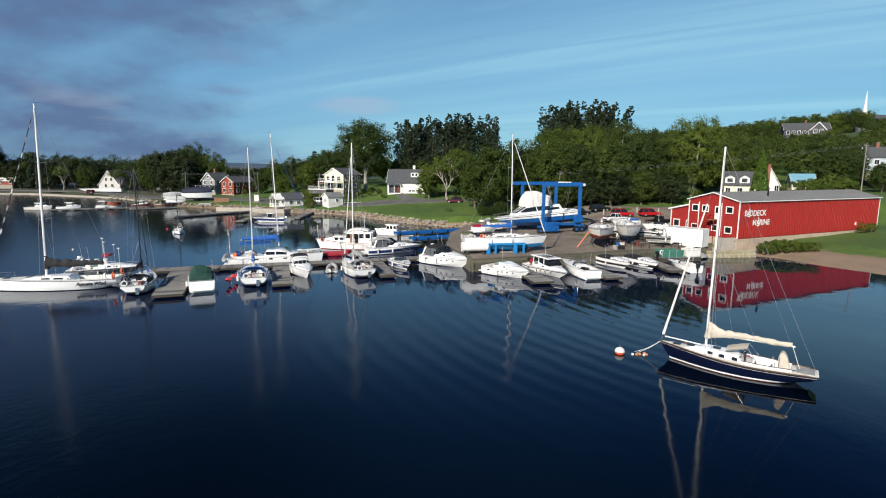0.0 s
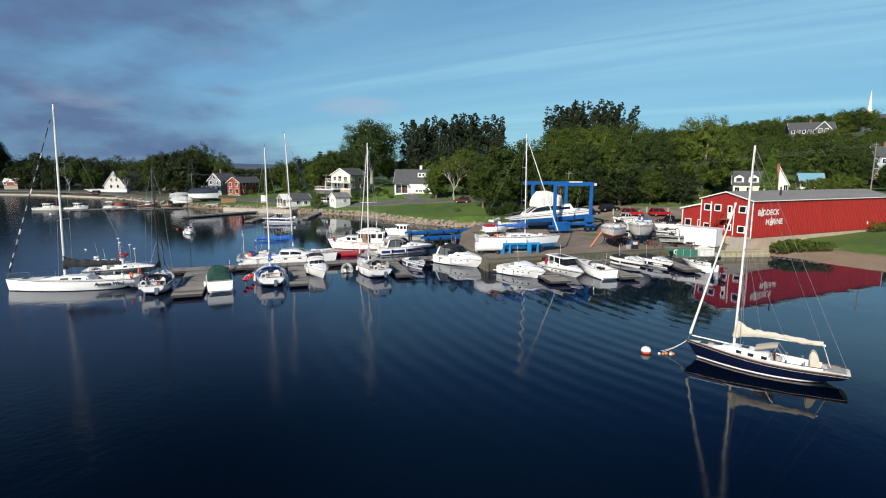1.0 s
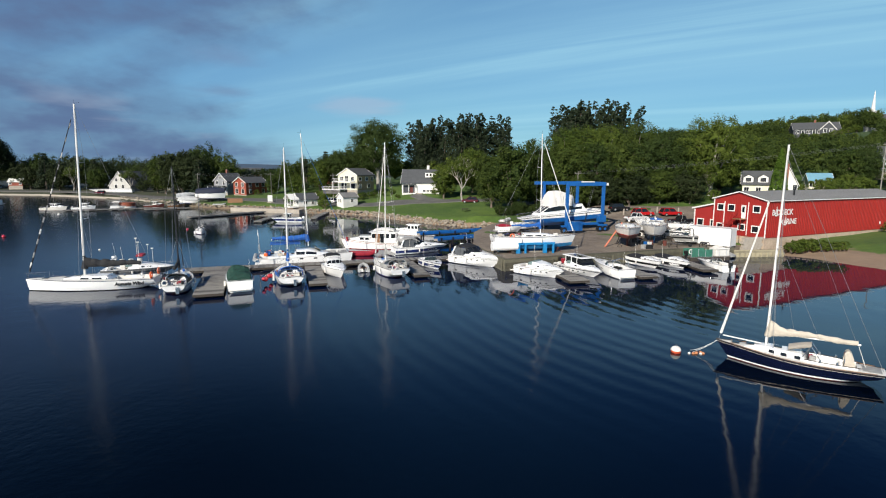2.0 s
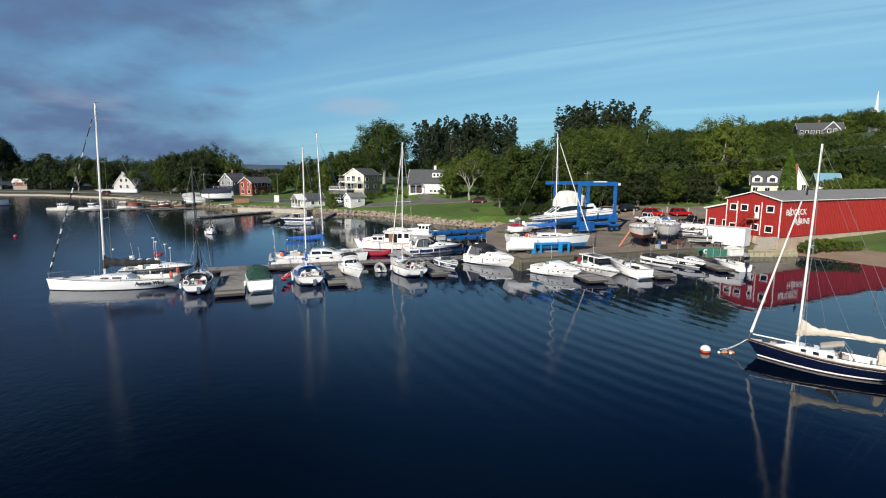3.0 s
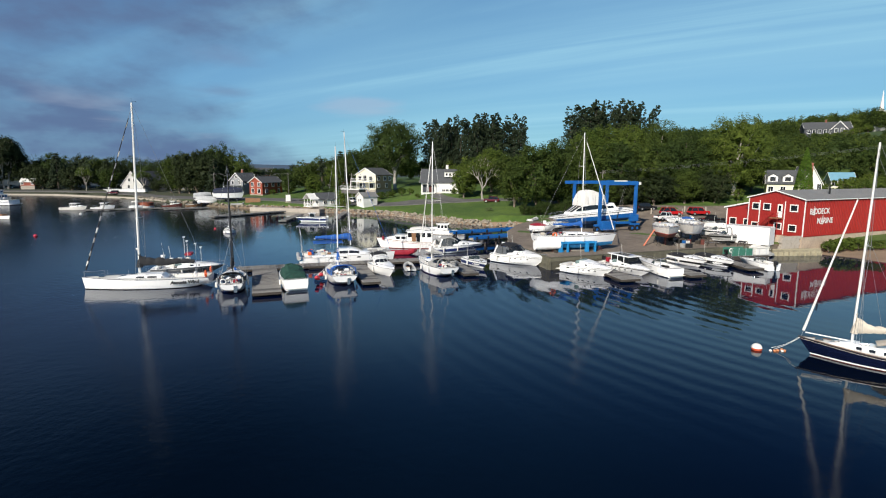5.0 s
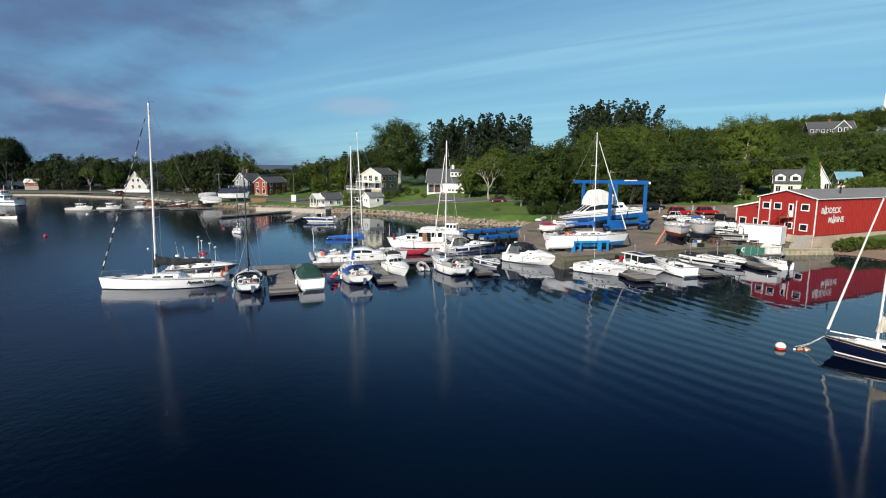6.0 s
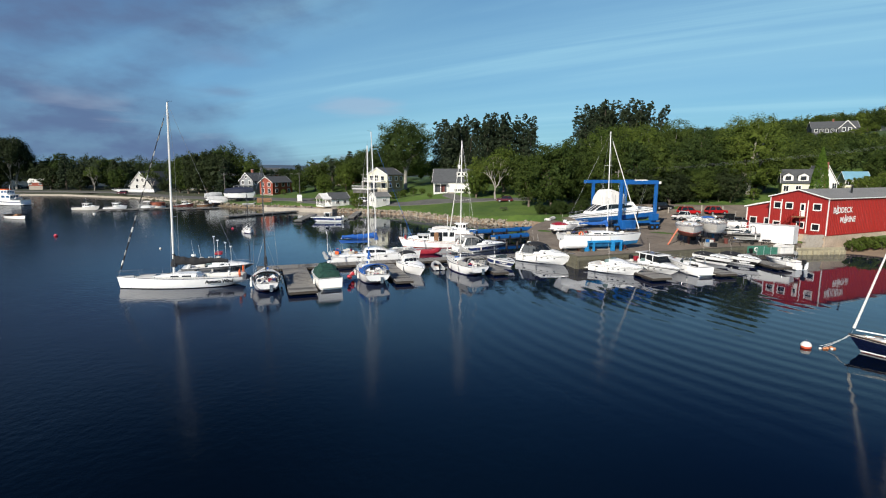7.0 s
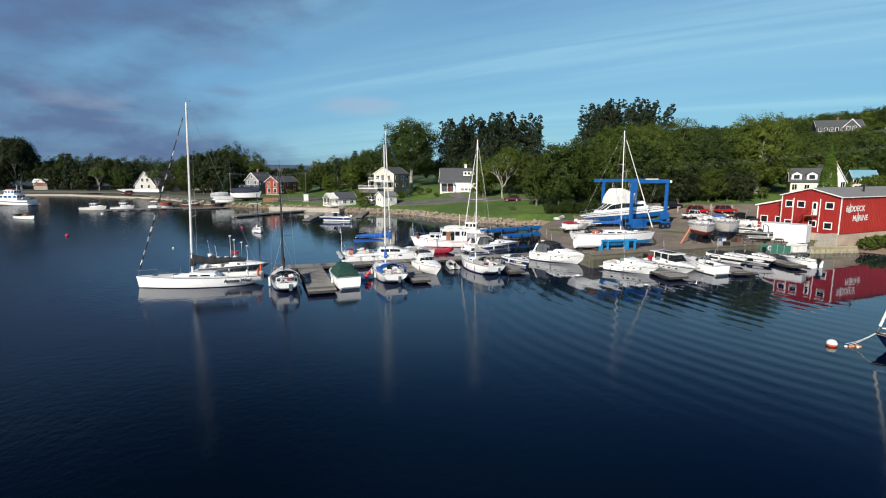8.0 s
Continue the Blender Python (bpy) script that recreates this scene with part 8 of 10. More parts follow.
def travel_lift():
    own = root("boat_lift", pose(22.04, 102.95, 0, 0, 0, 16.2), "blue steel travel lift straddling a motor yacht", "boat lift")
    L2, W2, zt = 3.8, 4.75, 11.0

    def g(x, y):
        c, s = math.cos(radians(16.2)), math.sin(radians(16.2))
        return ground_z(22.04 + c * x - s * y, 102.95 + s * x + c * y)
    for sx in (-1, 1):
        for sy in (-1, 1):
            z = g(sx * L2, sy * W2)
            part("leg", box(B(), (sx * L2, sy * W2, (zt + z + 0.9) / 2), (0.55, 0.45, zt - z - 0.9), 0.04), LIFT_BLUE, own)
            for q in (-0.55, 0.55):
                wh_ = part("wheel", tube(B(), [(sx * L2 + q, sy * W2 - 0.28, z + 0.62), (sx * L2 + q, sy * W2 + 0.28, z + 0.62)], 0.58, 14), BLACK, own)
                part("rim", tube(B(), [(sx * L2 + q, sy * W2 - 0.30, z + 0.62), (sx * L2 + q, sy * W2 + 0.30, z + 0.62)], 0.26, 10), LIFT_BLUE, wh_)
            part("wheel_guard", box(B(), (sx * L2, sy * W2, z + 1.35), (2.0, 0.7, 0.35), 0.04), LIFT_BLUE, own)
    for sy in (-1, 1):
        part("top_beam", box(B(), (-0.7 if sy > 0 else 0.1, sy * W2, zt + 0.05), (10.4 if sy > 0 else 8.2, 0.5, 0.65), 0.04), LIFT_BLUE, own)
        part("sill_beam", box(B(), (0, sy * W2, g(0, sy * W2) + 1.75), (2 * L2, 0.4, 0.45), 0.04), LIFT_BLUE, own)
    part("cross_beam", box(B(), (L2, 0, zt + 0.1), (0.5, 2 * W2 + 0.4, 0.7), 0.04), LIFT_BLUE, own)
    part("hoist_cover", box(B(), (0.4, -W2, zt + 0.48), (2.6, 0.5, 0.22), 0.06), SAIL_WHITE, own)
    part("lamp_housing", box(B(), (L2 + 0.75, -W2, zt + 0.0), (0.5, 0.4, 0.5), 0.1), SAIL_WHITE, own)
    part("engine_box", box(B(), (-2.3, -W2 - 0.3, g(-2, -W2) + 1.35), (2.9, 1.2, 1.7), 0.06), LIFT_BLUE, own)
    part("control_box", box(B(), (3.4, -W2 - 0.3, g(3, -W2) + 2.6), (1.5, 1.0, 1.3), 0.06), LIFT_BLUE, own)
    for sx in (-2.0, 1.8):
        for sy in (-1, 1):
            for q in (-0.18, 0.18):
                part("hoist_cable", tube(B(), [(sx + q, sy * (W2 - 0.4), zt - 0.3), (sx + q, sy * 2.4, 5.4)], 0.02, 4), WIRE, own)
        part("sling", tube(B(), [(sx, -2.4, 5.4), (sx, -1.9, 3.4), (sx, 0, 2.9), (sx, 1.9, 3.4), (sx, 2.4, 5.4)], 0.09, 6), BLACK_CANVAS, own)
    return own


travel_lift()


def lift_yacht():
    own = root("motor_yacht", pose(19.0, 102.0, 3.45, 0, 4.0, 197), "white motor yacht under white shrink wrap in the lift", "motorboat", "boats")
    F = power_form(17.5, 4.5, 2.3, 2.0, tail=0.95, full=2.3, droop=0.55, rake=0.2)
    hull_parts(own, F, GEL, GEL, LIFT_BLUE, 1.22, 1.18, 18, line=(0.30, 0.10, DARK_GLASS))
    deck_part(own, F, GEL, [(0.04, 0.22, 0.9)], inner=0.85)
    trunk(own, F, 0.22, 0.84, 0.80, 1.45, GEL, front=0.42, back=0.06, windows=[(0.12, 0.46, 0.45, 0.85)])
    windscreen(own, F, 0.55, 0.75, 1.3, 0.72, m=DARK_GLASS, lean=1.9, frame_m=GEL)
    for sgn in (1, -1):
        part("cabin_window", loft(B(), [[(x, sgn * (w + d), z0), (x, sgn * (w * 0.93 + d), z1)] for x, w, z0, z1, d in ((-2.6, 1.72, 2.6, 3.25, 0.04), (0.5, 1.72, 2.55, 3.4, 0.04), (2.6, 1.66, 2.5, 3.2, 0.04), (3.6, 1.5, 2.5, 2.62, 0.04))]), DARK_GLASS, own)
    part("deckhouse", loft(B(), [[(x, w, 1.9), (x - 0.1, w * 0.92, z), (x - 0.1, -w * 0.92, z), (x, -w, 1.9)] for x, w, z in ((-3.6, 1.7, 3.3), (0.5, 1.7, 3.6), (2.2, 1.66, 3.5), (4.7, 1.35, 2.2))], caps=True), GEL, own)
    part("front_screen", loft(B(), [[(x, y, z + 0.06) for y in (-w, -w * 0.34, w * 0.34, w)] for x, w, z in ((4.35, 1.25, 2.35), (3.3, 1.4, 2.95), (2.25, 1.46, 3.5))]), BLACK, own, "black screen cover")
    for q in (-0.45, 0.45):
        part("screen_mullion", tube(B(), [(4.4, q * 1.0, 2.45), (2.25, q * 1.1, 3.62)], 0.05, 5), GEL, own)
    rng = random.Random(3)
    rings = []
    for i in range(8):
        u = i / 7
        x = -3.0 + 5.4 * u
        w = 1.55 - 0.12 * abs(2 * u - 1) ** 3
        top = 5.2 + 1.0 * smoothstep(0.0, 0.55, u) - (0.55 if u > 0.95 else 0.0)
        j = lambda a: rng.uniform(-a, a)
        rings.append([(x + 0.25 * u, w * 1.03, 3.45), (x + j(.1), w * 0.97 + j(.08), 4.4 + j(.1)), (x - 0.25 * u + j(.1), w * 0.86, top - 0.25 + j(.08)), (x - 0.3 * u, w * 0.5, top + j(.06)), (x - 0.3 * u, 0, top + 0.08), (x - 0.3 * u, -w * 0.5, top + j(.06)), (x - 0.25 * u + j(.1), -w * 0.86, top - 0.25 + j(.08)), (x + j(.1), -w * 0.97 + j(.08), 4.4 + j(.1)), (x + 0.25 * u, -w * 1.03, 3.45)])
    part("shrink_wrap", loft(B(), rings, caps=True), SAIL_WHITE, own, "white shrink-wrap over the flybridge")
    for q in (-2.2, -0.6, 1.0):
        part("wrap_strap", tube(B(), [(q, 1.66, 3.45), (q, 1.6, 4.4), (q - 0.1, 1.44, 5.1)], 0.02, 4), GREY_CANVAS, own)
    pulpit(own, F, 0.62, 0.6)
    part("swim_platform", box(B(), (-9.2, 0, 0.6), (1.2, 3.6, 0.12), 0.03), GEL, own)
    return own


lift_yacht()
for label, x0, y0, x1, y1 in (("blue-fendered concrete lift pier over the water", -8.0, 97.6, 8.0, 106.2), ("blue-fendered concrete lift pier nearer the boats", -4.6, 89.9, 6.6, 96.4)):
    ln = math.hypot(x1 - x0, y1 - y0)
    own = root("lift_pier", at(x0, y0, math.degrees(math.atan2(y1 - y0, x1 - x0))), label, "pier", "lift piers")
    part("deck_slab", box(B(), (ln / 2, 0, 1.45), (ln, 1.3, 0.35), 0.03), CONCRETE, own)
    for sgn in (1, -1):
        part("fender_rail", box(B(), (ln / 2, sgn * 0.72, 1.72), (ln, 0.28, 0.5), 0.05), LIFT_BLUE, own)
    for k in range(6):
        part("pier_post", tube(B(), [(0.6 + (ln - 1.2) * k / 5, 0, -2.2), (0.6 + (ln - 1.2) * k / 5, 0, 1.3)], 0.2, 9), DARK_WOOD, own)
        part("bumper", box(B(), (0.6 + (ln - 1.2) * k / 5, -0.92, 1.2), (0.25, 0.14, 1.5), 0.03), BLACK, own)

# ---- boats ashore ----


def stands(own, F, ts, zg, bm_mat=None):
    """Jack stands under a hull, down to the ground at zg in the boat's own height."""
    for t in ts:
        for sgn in (1, -1):
            y = F.half(t) * 0.62
            z = max(F.keel(t), -0.05)
            bm = B()
            tube(bm, [(F.deck_x(t), sgn * y, z), (F.deck_x(t), sgn * (y + 0.25), zg + 0.35)], 0.04, 5)
            for dx, dy in ((0.4, 0.3), (-0.4, 0.3), (0, -0.4)):
                tube(bm, [(F.deck_x(t), sgn * (y + 0.2), zg + 0.8), (F.deck_x(t) + dx, sgn * (y + 0.25 + dy), zg)], 0.03, 4)
            part("jack_stand", bm, bm_mat or ANTI_RED, own)


def fin_keel(own, F, t0, t1, z0, z1, m, thick=0.28):
    rings = []
    for z, k in ((z0, 1.0), (z0 + (z1 - z0) * 0.6, 0.88), (z1, 0.8)):
        a, b = F.deck_x(t0), F.deck_x(t1)
        c, h = (a + b) / 2, (b - a) / 2 * k
        rings.append([(c + h * math.cos(p), thick / 2 * math.sin(p), z) for p in [2 * math.pi * q / 12 for q in range(12)]])
    part("keel", loft(B(), rings, closed=True, caps=True), m, own)


tz = ground_z(10, 76.5)
ts_own, TF = dock_sloop(10.3, 77.0, 10, 13.0, 3.9, 16.4, MAST_WHITE, BLUE_CANVAS, "white sloop with blue bottom propped up ashore", bottom=ANTI_BLUE, stripe=ANTI_BLUE, furl=(0.10, SAIL_WHITE, 1.0), spreaders=2, boom=4.6, tm=0.59, z=2.4, fb=(1.6, 1.6), tail=0.8, hood=None, paint=(0.48, 0.42))
deck_gear(ts_own, TF, 0.05, 0.55, 16, 4, 0.1, 0.7)
fin_keel(ts_own, TF, 0.42, 0.6, -0.35, tz - 2.4 + 0.02, ANTI_BLUE)
stands(ts_own, TF, (0.2, 0.38, 0.62, 0.78), tz - 2.4)
CRADLE_BLUE = mat("turquoise_blue_steel", (0.012, 0.20, 0.46), 0.5, 0, 0.2, 2)
for yy in (-1.75, 1.75):
    part("cradle_beam", box(B(), ((TF.deck_x(0.24) + TF.deck_x(0.72)) / 2, yy, tz - 2.4 + 1.45), (TF.deck_x(0.72) - TF.deck_x(0.24), 0.3, 0.32), 0.03), CRADLE_BLUE, ts_own, "turquoise steel cradle beam")
    for t in (0.27, 0.36, 0.60, 0.70):
        part("cradle_leg", box(B(), (TF.deck_x(t), yy, tz - 2.4 + 0.66), (0.55 if t in (0.27, 0.60) else 0.25, 0.4, 1.3), 0.03), CRADLE_BLUE, ts_own, "turquoise steel cradle leg")
for t in (0.3, 0.62):
    part("cradle_cross_beam", box(B(), (TF.deck_x(t), 0, tz - 2.4 + 0.16), (0.35, 3.4, 0.3), 0.03), CRADLE_BLUE, ts_own)
part("timber_bearer", box(B(), (TF.deck_x(0.5), -0.9, tz - 2.4 + 0.12), (4.6, 0.3, 0.24), 0.02), DOCK_WOOD, ts_own)
for t in (0.03, 0.1):
    part("boarding_fender", tube(B(), [(TF.deck_x(t), -TF.half(t) - 0.15, 0.9), (TF.deck_x(t), -TF.half(t) - 0.15, 0.2)], 0.14, 8), SAIL_WHITE, ts_own)
ring_buoy(ts_own, (TF.deck_x(0.2), -1.6, 1.75), 0.3, ORANGE, "y")

for x, y, deg, label, bot, kz, L in ((26.4, 83.4, 252, "white hull with red-brown bottom on stands ashore", ANTI_RED, ANTI_RED, 10.2), (32.0, 86.8, 248, "white hull with blue keel on stands ashore", GEL, ANTI_BLUE, 9.8)):
    z = ground_z(x, y)
    own = root("sailing_yacht", at(x, y, deg, z + 1.8), label, "sailboat", "boats ashore")
    F = Form(L, 4.1, 1.55, 1.35, 0.6, tail=0.65, rake=0.8, tuck=0.6, counter=0.3, full=2.1)
    hull_parts(own, F, DULL_GEL, RED_STRIPE if bot == ANTI_RED else DULL_GEL, bot, 0.42, 0.30, 18, line=(0.12, 0.05, BLUE_STRIPE))
    deck_part(own, F, DECK, [(0.06, 0.36, 0.5)])
    trunk(own, F, 0.36, 0.8, 0.6, 0.42, GEL, front=0.4, back=0.04, windows=[(0.12, 0.4, 0.35, 0.75)])
    fin_keel(own, F, 0.36, 0.62, -0.4, -1.78, kz, 0.35)
    stands(own, F, (0.22, 0.45, 0.72), -1.8, BLACK)
    pulpit(own, F), pushpit(own, F), rails(own, F, 0.1, 0.84, k=5)
    deck_gear(own, F, 0.05, 0.9, 18, int(x), 0.1, 0.7, [SAIL_WHITE, GEL2, GREY_CANVAS, BLACK, TAN_CANVAS])
    part("boom_tent", tube(B(), [(F.deck_x(0.12), 0, F.sheer(0.2) + 0.9), (F.deck_x(0.62), 0.1, F.sheer(0.5) + 1.0)], 0.16, 8), SAIL_WHITE, own)
    part("anchor", box(B(), (F.deck_x(0.97), 0, F.sheer(0.97) + 0.12), (0.7, 0.16, 0.12), 0.03), STEEL, own)
    part("toe_rail", tube(B(), [(F.deck_x(t), F.half(t) * 0.97, F.sheer(t) + 0.06) for t in [0.03 + 0.095 * q for q in range(11)]], 0.03, 5), TEAK, own)

zz = ground_z(23.5, 83.2)
solid("leaning_mast", tube(B(), [(22.3, 81.6, zz + 0.1), (25.8, 84.6, zz + 3.6)], 0.13, 8, 0.1), mat("faded_orange_spar", (0.62, 0.20, 0.12), 0.5), "faded orange spar leaning on a stand", "spar")


def on_trailer(kind, x, y, deg, label, **kw):
    """A small boat ashore on a trailer."""
    z = ground_z(x, y) + 0.75
    own, F = runabout(x, y, deg, kw.pop("L", 5.6), kw.pop("beam", 2.1), label, z=z, **kw)
    bm = B()
    tube(bm, [(-F.L * 0.4, 0.5, -0.4), (F.L * 0.35, 0.35, -0.35), (F.L * 0.62, 0, -0.35)], 0.05, 4)
    tube(bm, [(-F.L * 0.4, -0.5, -0.4), (F.L * 0.35, -0.35, -0.35), (F.L * 0.62, 0, -0.35)], 0.05, 4)
    tube(bm, [(-0.8, 1.0, -0.45), (-0.8, -1.0, -0.45)], 0.05, 4)
    part("trailer_frame", bm, STEEL, own)
    for sgn in (1, -1):
        part("trailer_wheel", tube(B(), [(-0.8, sgn * 0.95, -0.45), (-0.8, sgn * 1.12, -0.45)], 0.30, 12), BLACK, own)
    return own


on_trailer("b", 36.5, 101.5, 190, "white runabout with a blue cover ashore", cover=BLUE_CANVAS)
on_trailer("b", 33.6, 96.0, 200, "white runabout with windscreen on a trailer", L=5.2)
on_trailer("b", 40.8, 97.6, 172, "pale grey skiff on a trailer", L=4.6, screen=False, motor=None)
on_trailer("b", 37.0, 89.5, 150, "white speedboat with black canvas ashore", L=5.0, line=(0.2, 0.25, BLACK), bimini=BLACK_CANVAS)
on_trailer("b", 35.6, 83.9, 172, "grey and black tow boat with a black arch ashore", L=4.0, top=GREY_CANVAS, line=(0.2, 0.3, BLACK), arch=BLACK, seats=RED_PAINT)
for x, y, d, m_ in ((38.6, 82.9, -40, BLACK), (40.6, 82.6, -45, GEL2)):
    own = root("canopy_frame", at(x, y, d, ground_z(x, y)), "bent canopy frame standing before the white trailer", "canopy frame", "yard clutter")
    for q in (-0.5, 0.5):
        part("hoop", tube(B(), [(q, -0.95, 0), (q, -0.9, 1.3), (q, -0.6, 1.65), (q, 0.6, 1.65), (q, 0.9, 1.3), (q, 0.95, 0)], 0.05, 6), m_, own)
    part("canopy_sheet", loft(B(), [[(q, -0.8, 1.5), (q, -0.5, 1.7), (q, 0.5, 1.7), (q, 0.8, 1.5)] for q in (-0.55, 0.0, 0.55)]), m_, own)
solid("tarpaulin_heap", loft(B(), [[(x, 1.1 * k * math.cos(a), 0.75 * k * math.sin(a)) for a in (0.0, 0.5, 1.1, 1.6, 2.2, 2.7, 3.14)] for x, k in ((-1.6, 0.5), (-0.9, 0.95), (-0.1, 1.05), (0.8, 0.85), (1.6, 0.4))], caps=True), GREY_CANVAS, "grey tarpaulin heaped over gear in the yard", "tarpaulin", at(41.6, 81.9, 15, ground_z(41.2, 83.4) - 0.1))
wb = root("work_barge", at(37.4, 79.7, 12), "small work barge with green side panels and white sheeting", "barge", "boats")
part("float", box(B(), (0, 0, 0.2), (6.8, 2.1, 0.75), 0.06), DARK_WOOD, wb)
part("barge_deck", box(B(), (0, 0, 0.61), (6.9, 2.2, 0.07), 0.02), DOCK_WOOD, wb)
GREEN_PANEL = mat("green_barge_paint", (0.045, 0.17, 0.12), 0.55, 0, 0.25, 2)
for q in range(3):
    part("side_panel", box(B(), (-2.75 + 1.22 * q, -0.95, 1.2), (1.17, 0.06, 1.1), 0.02), GREEN_PANEL, wb)
    part("side_panel", box(B(), (-2.75 + 1.22 * q, 0.95, 1.2), (1.17, 0.06, 1.1), 0.02), GREEN_PANEL, wb)
for q in range(6):
    part("panel_post", box(B(), (-3.36 + 1.22 * q, -0.98, 1.25), (0.07, 0.07, 1.3), 0.01), ALU, wb)
part("white_sheeting", box(B(), (2.1, -0.2, 1.25), (2.4, 1.6, 1.2), 0.12), SAIL_WHITE, wb)
part("sheeting_roll", tube(B(), [(0.9, -0.98, 1.75), (3.2, -0.98, 1.85)], 0.13, 8), GEL2, wb)
ring_buoy(wb, (-3.4, -0.9, 1.5), 0.3, SAIL_WHITE, "y")
outboard(wb, -3.5, -0.2, 0.9, BLACK)
on_trailer("b", 8.6, 93.0, 12, "small boat under a faded red tarpaulin by the pier", L=4.9, top=GEL, screen=False, cover=RED_PAINT)
on_trailer("b", 12.0, 98.0, 20, "white small boat by the lift pier", L=5.0, top=GEL, screen=False, motor=GEL)
for x, y, d in ((7.6, 114.5, 60), (10.4, 115.5, 55)):
    inflatable(x, y, d, "white dinghy lying on the grassy bank", RUBBER_GREY, L=3.4, motor=False, z=ground_z(x, y))

# clutter among the hulls: drums, crates, gas bottles, trestles
clut = random.Random(21)
for i in range(120):
    x, y = (clut.uniform(31, 40), clut.uniform(81.8, 98)) if i < 74 else (clut.uniform(27.5, 37), clut.uniform(80.2, 88))
    if math.hypot(x - 40.6, y - 85.2) < 4.4 or math.hypot(x - 32.0, y - 86.8) < 2.4 or y < 78.6 + 0.377 * (x - 28) + 1.2 or math.hypot(x - 35.6, y - 83.9) < 2.4 or math.hypot(x - 26.4, y - 83.4) < 2.0:
        continue
    z = ground_z(x, y)
    k = clut.randrange(4)
    if k == 0:
        bm = tube(B(), [(0, 0, 0), (0, 0, 0.03), (0, 0, 0.85), (0, 0, 0.88)], 0.29, 12)
        solid("drum", bm, clut.choice([LIFT_BLUE, BLACK, ANTI_RED, BLACK]), "steel drum standing in the boatyard", "drum", at(x, y, 0, z), "yard clutter")
    elif k == 1:
        own = root("pallet", at(x, y, clut.uniform(0, 180), z), "wooden pallet lying in the boatyard", "pallet", "yard clutter")
        for q in range(7):
            part("slat", box(B(), (-0.54 + 0.18 * q, 0, 0.12), (0.1, 1.0, 0.025)), DOCK_WOOD, own)
        for q in (-0.45, 0, 0.45):
            part("bearer", box(B(), (0, q, 0.055), (1.2, 0.09, 0.1)), DOCK_WOOD, own)
    elif k == 2:
        own = root("trestle", at(x, y, clut.uniform(0, 180), z), "rough timber trestle for propping hulls", "trestle", "yard clutter")
        part("beam", box(B(), (0, 0, 0.8), (1.6, 0.14, 0.14), 0.01), DARK_WOOD, own)
        for sx in (-0.6, 0.6):
            for sy in (-1, 1):
                part("leg", tube(B(), [(sx, 0, 0.8), (sx, sy * 0.35, 0)], 0.045, 4), DARK_WOOD, own)
    else:
        solid("crate", box(B(), (0, 0, 0.35), (clut.uniform(0.6, 1.1), 0.7, 0.7), 0.02), clut.choice([BLACK, GEL2, DARK_WOOD, GREY_CANVAS]), "storage crate standing in the boatyard", "crate", at(x, y, clut.uniform(0, 180), z), "yard clutter")

# ---- container, stair blocks and crib in front of the shed ----
cz = ground_z(40.3, 85.3)
con = root("storage_trailer", at(40.6, 85.2, -49.0, cz), "plain white box trailer in front of the red shed", "trailer")
part("body", box(B(), (0.35, 0, 1.65), (6.5, 2.3, 2.9), 0.06), mat("white_trailer_sheet", (0.80, 0.79, 0.77), 0.4, 0, 0.04, 0.6), con)
part("corner_post", box(B(), (3.62, -1.12, 1.65), (0.12, 0.12, 2.94), 0.02), ALU, con)
part("corner_post", box(B(), (-2.92, -1.12, 1.65), (0.12, 0.12, 2.94), 0.02), ALU, con)
part("roof_rail", box(B(), (0.35, -1.14, 3.08), (6.5, 0.06, 0.1), 0.01), ALU, con)
part("skid", box(B(), (0.35, 0, 0.1), (6.2, 1.8, 0.24), 0.03), DARK_WOOD, con)


def timber_wall(name, label, x0, y0, x1, y1, top, low, post_gap=2.4, rows=5, inward=0.0, wood=None):
    """Stacked horizontal timbers with posts on the water side."""
    ln = math.hypot(x1 - x0, y1 - y0)
    own = root(name, at(x0, y0, math.degrees(math.atan2(y1 - y0, x1 - x0))), label, "seawall", "timber walls", kind="structure")
    h = (top - low) / rows
    n = max(1, round(ln / 5))
    me = link_mesh("timber", box(B(), (0, 0, 0), (ln / n - 0.02, 0.3, h - 0.02), 0.015), wood or GREEN_TIMBER)
    for r in range(rows):
        for i in range(n):
            part_of("timber", me, own, Matrix.Translation(((i + 0.5) * ln / n, -0.1 + 0.02 * ((r + i) % 2), low + h * (r + 0.5))))
    k = int(ln / post_gap)
    for i in range(k + 1):
        part("post", box(B(), (ln * i / k, -0.31, (top + low) / 2 - 0.3), (0.2, 0.14, top - low), 0.02), wood or GREEN_TIMBER, own)
    part("cap", box(B(), (ln / 2, 0.05, top + 0.06), (ln, 0.5, 0.12), 0.02), wood or GREEN_TIMBER, own)
    return own


timber_wall("seawall_front", "weathered treated-timber seawall along the yard", 5.0, 69.55, 33.4, 80.25, 1.56, -0.6)
timber_wall("seawall_east", "weathered treated-timber seawall by the trailer", 33.4, 80.25, 43.0, 82.6, 1.5, -0.6)
timber_wall("seawall_slip", "timber wall along the lift slip", 1.6, 84.0, 5.0, 69.6, 1.56, -0.6)
timber_wall("seawall_crib", "pale timber crib wall below the red shed", 43.0, 82.3, 51.5, 83.4, 1.0, -0.6, rows=5, post_gap=0.9, wood=mat("pale_crib_timber", (0.31, 0.275, 0.185), 0.85, 0, 0.25, 1.5, 0.008, 20, rand=0.3))
fill = B()
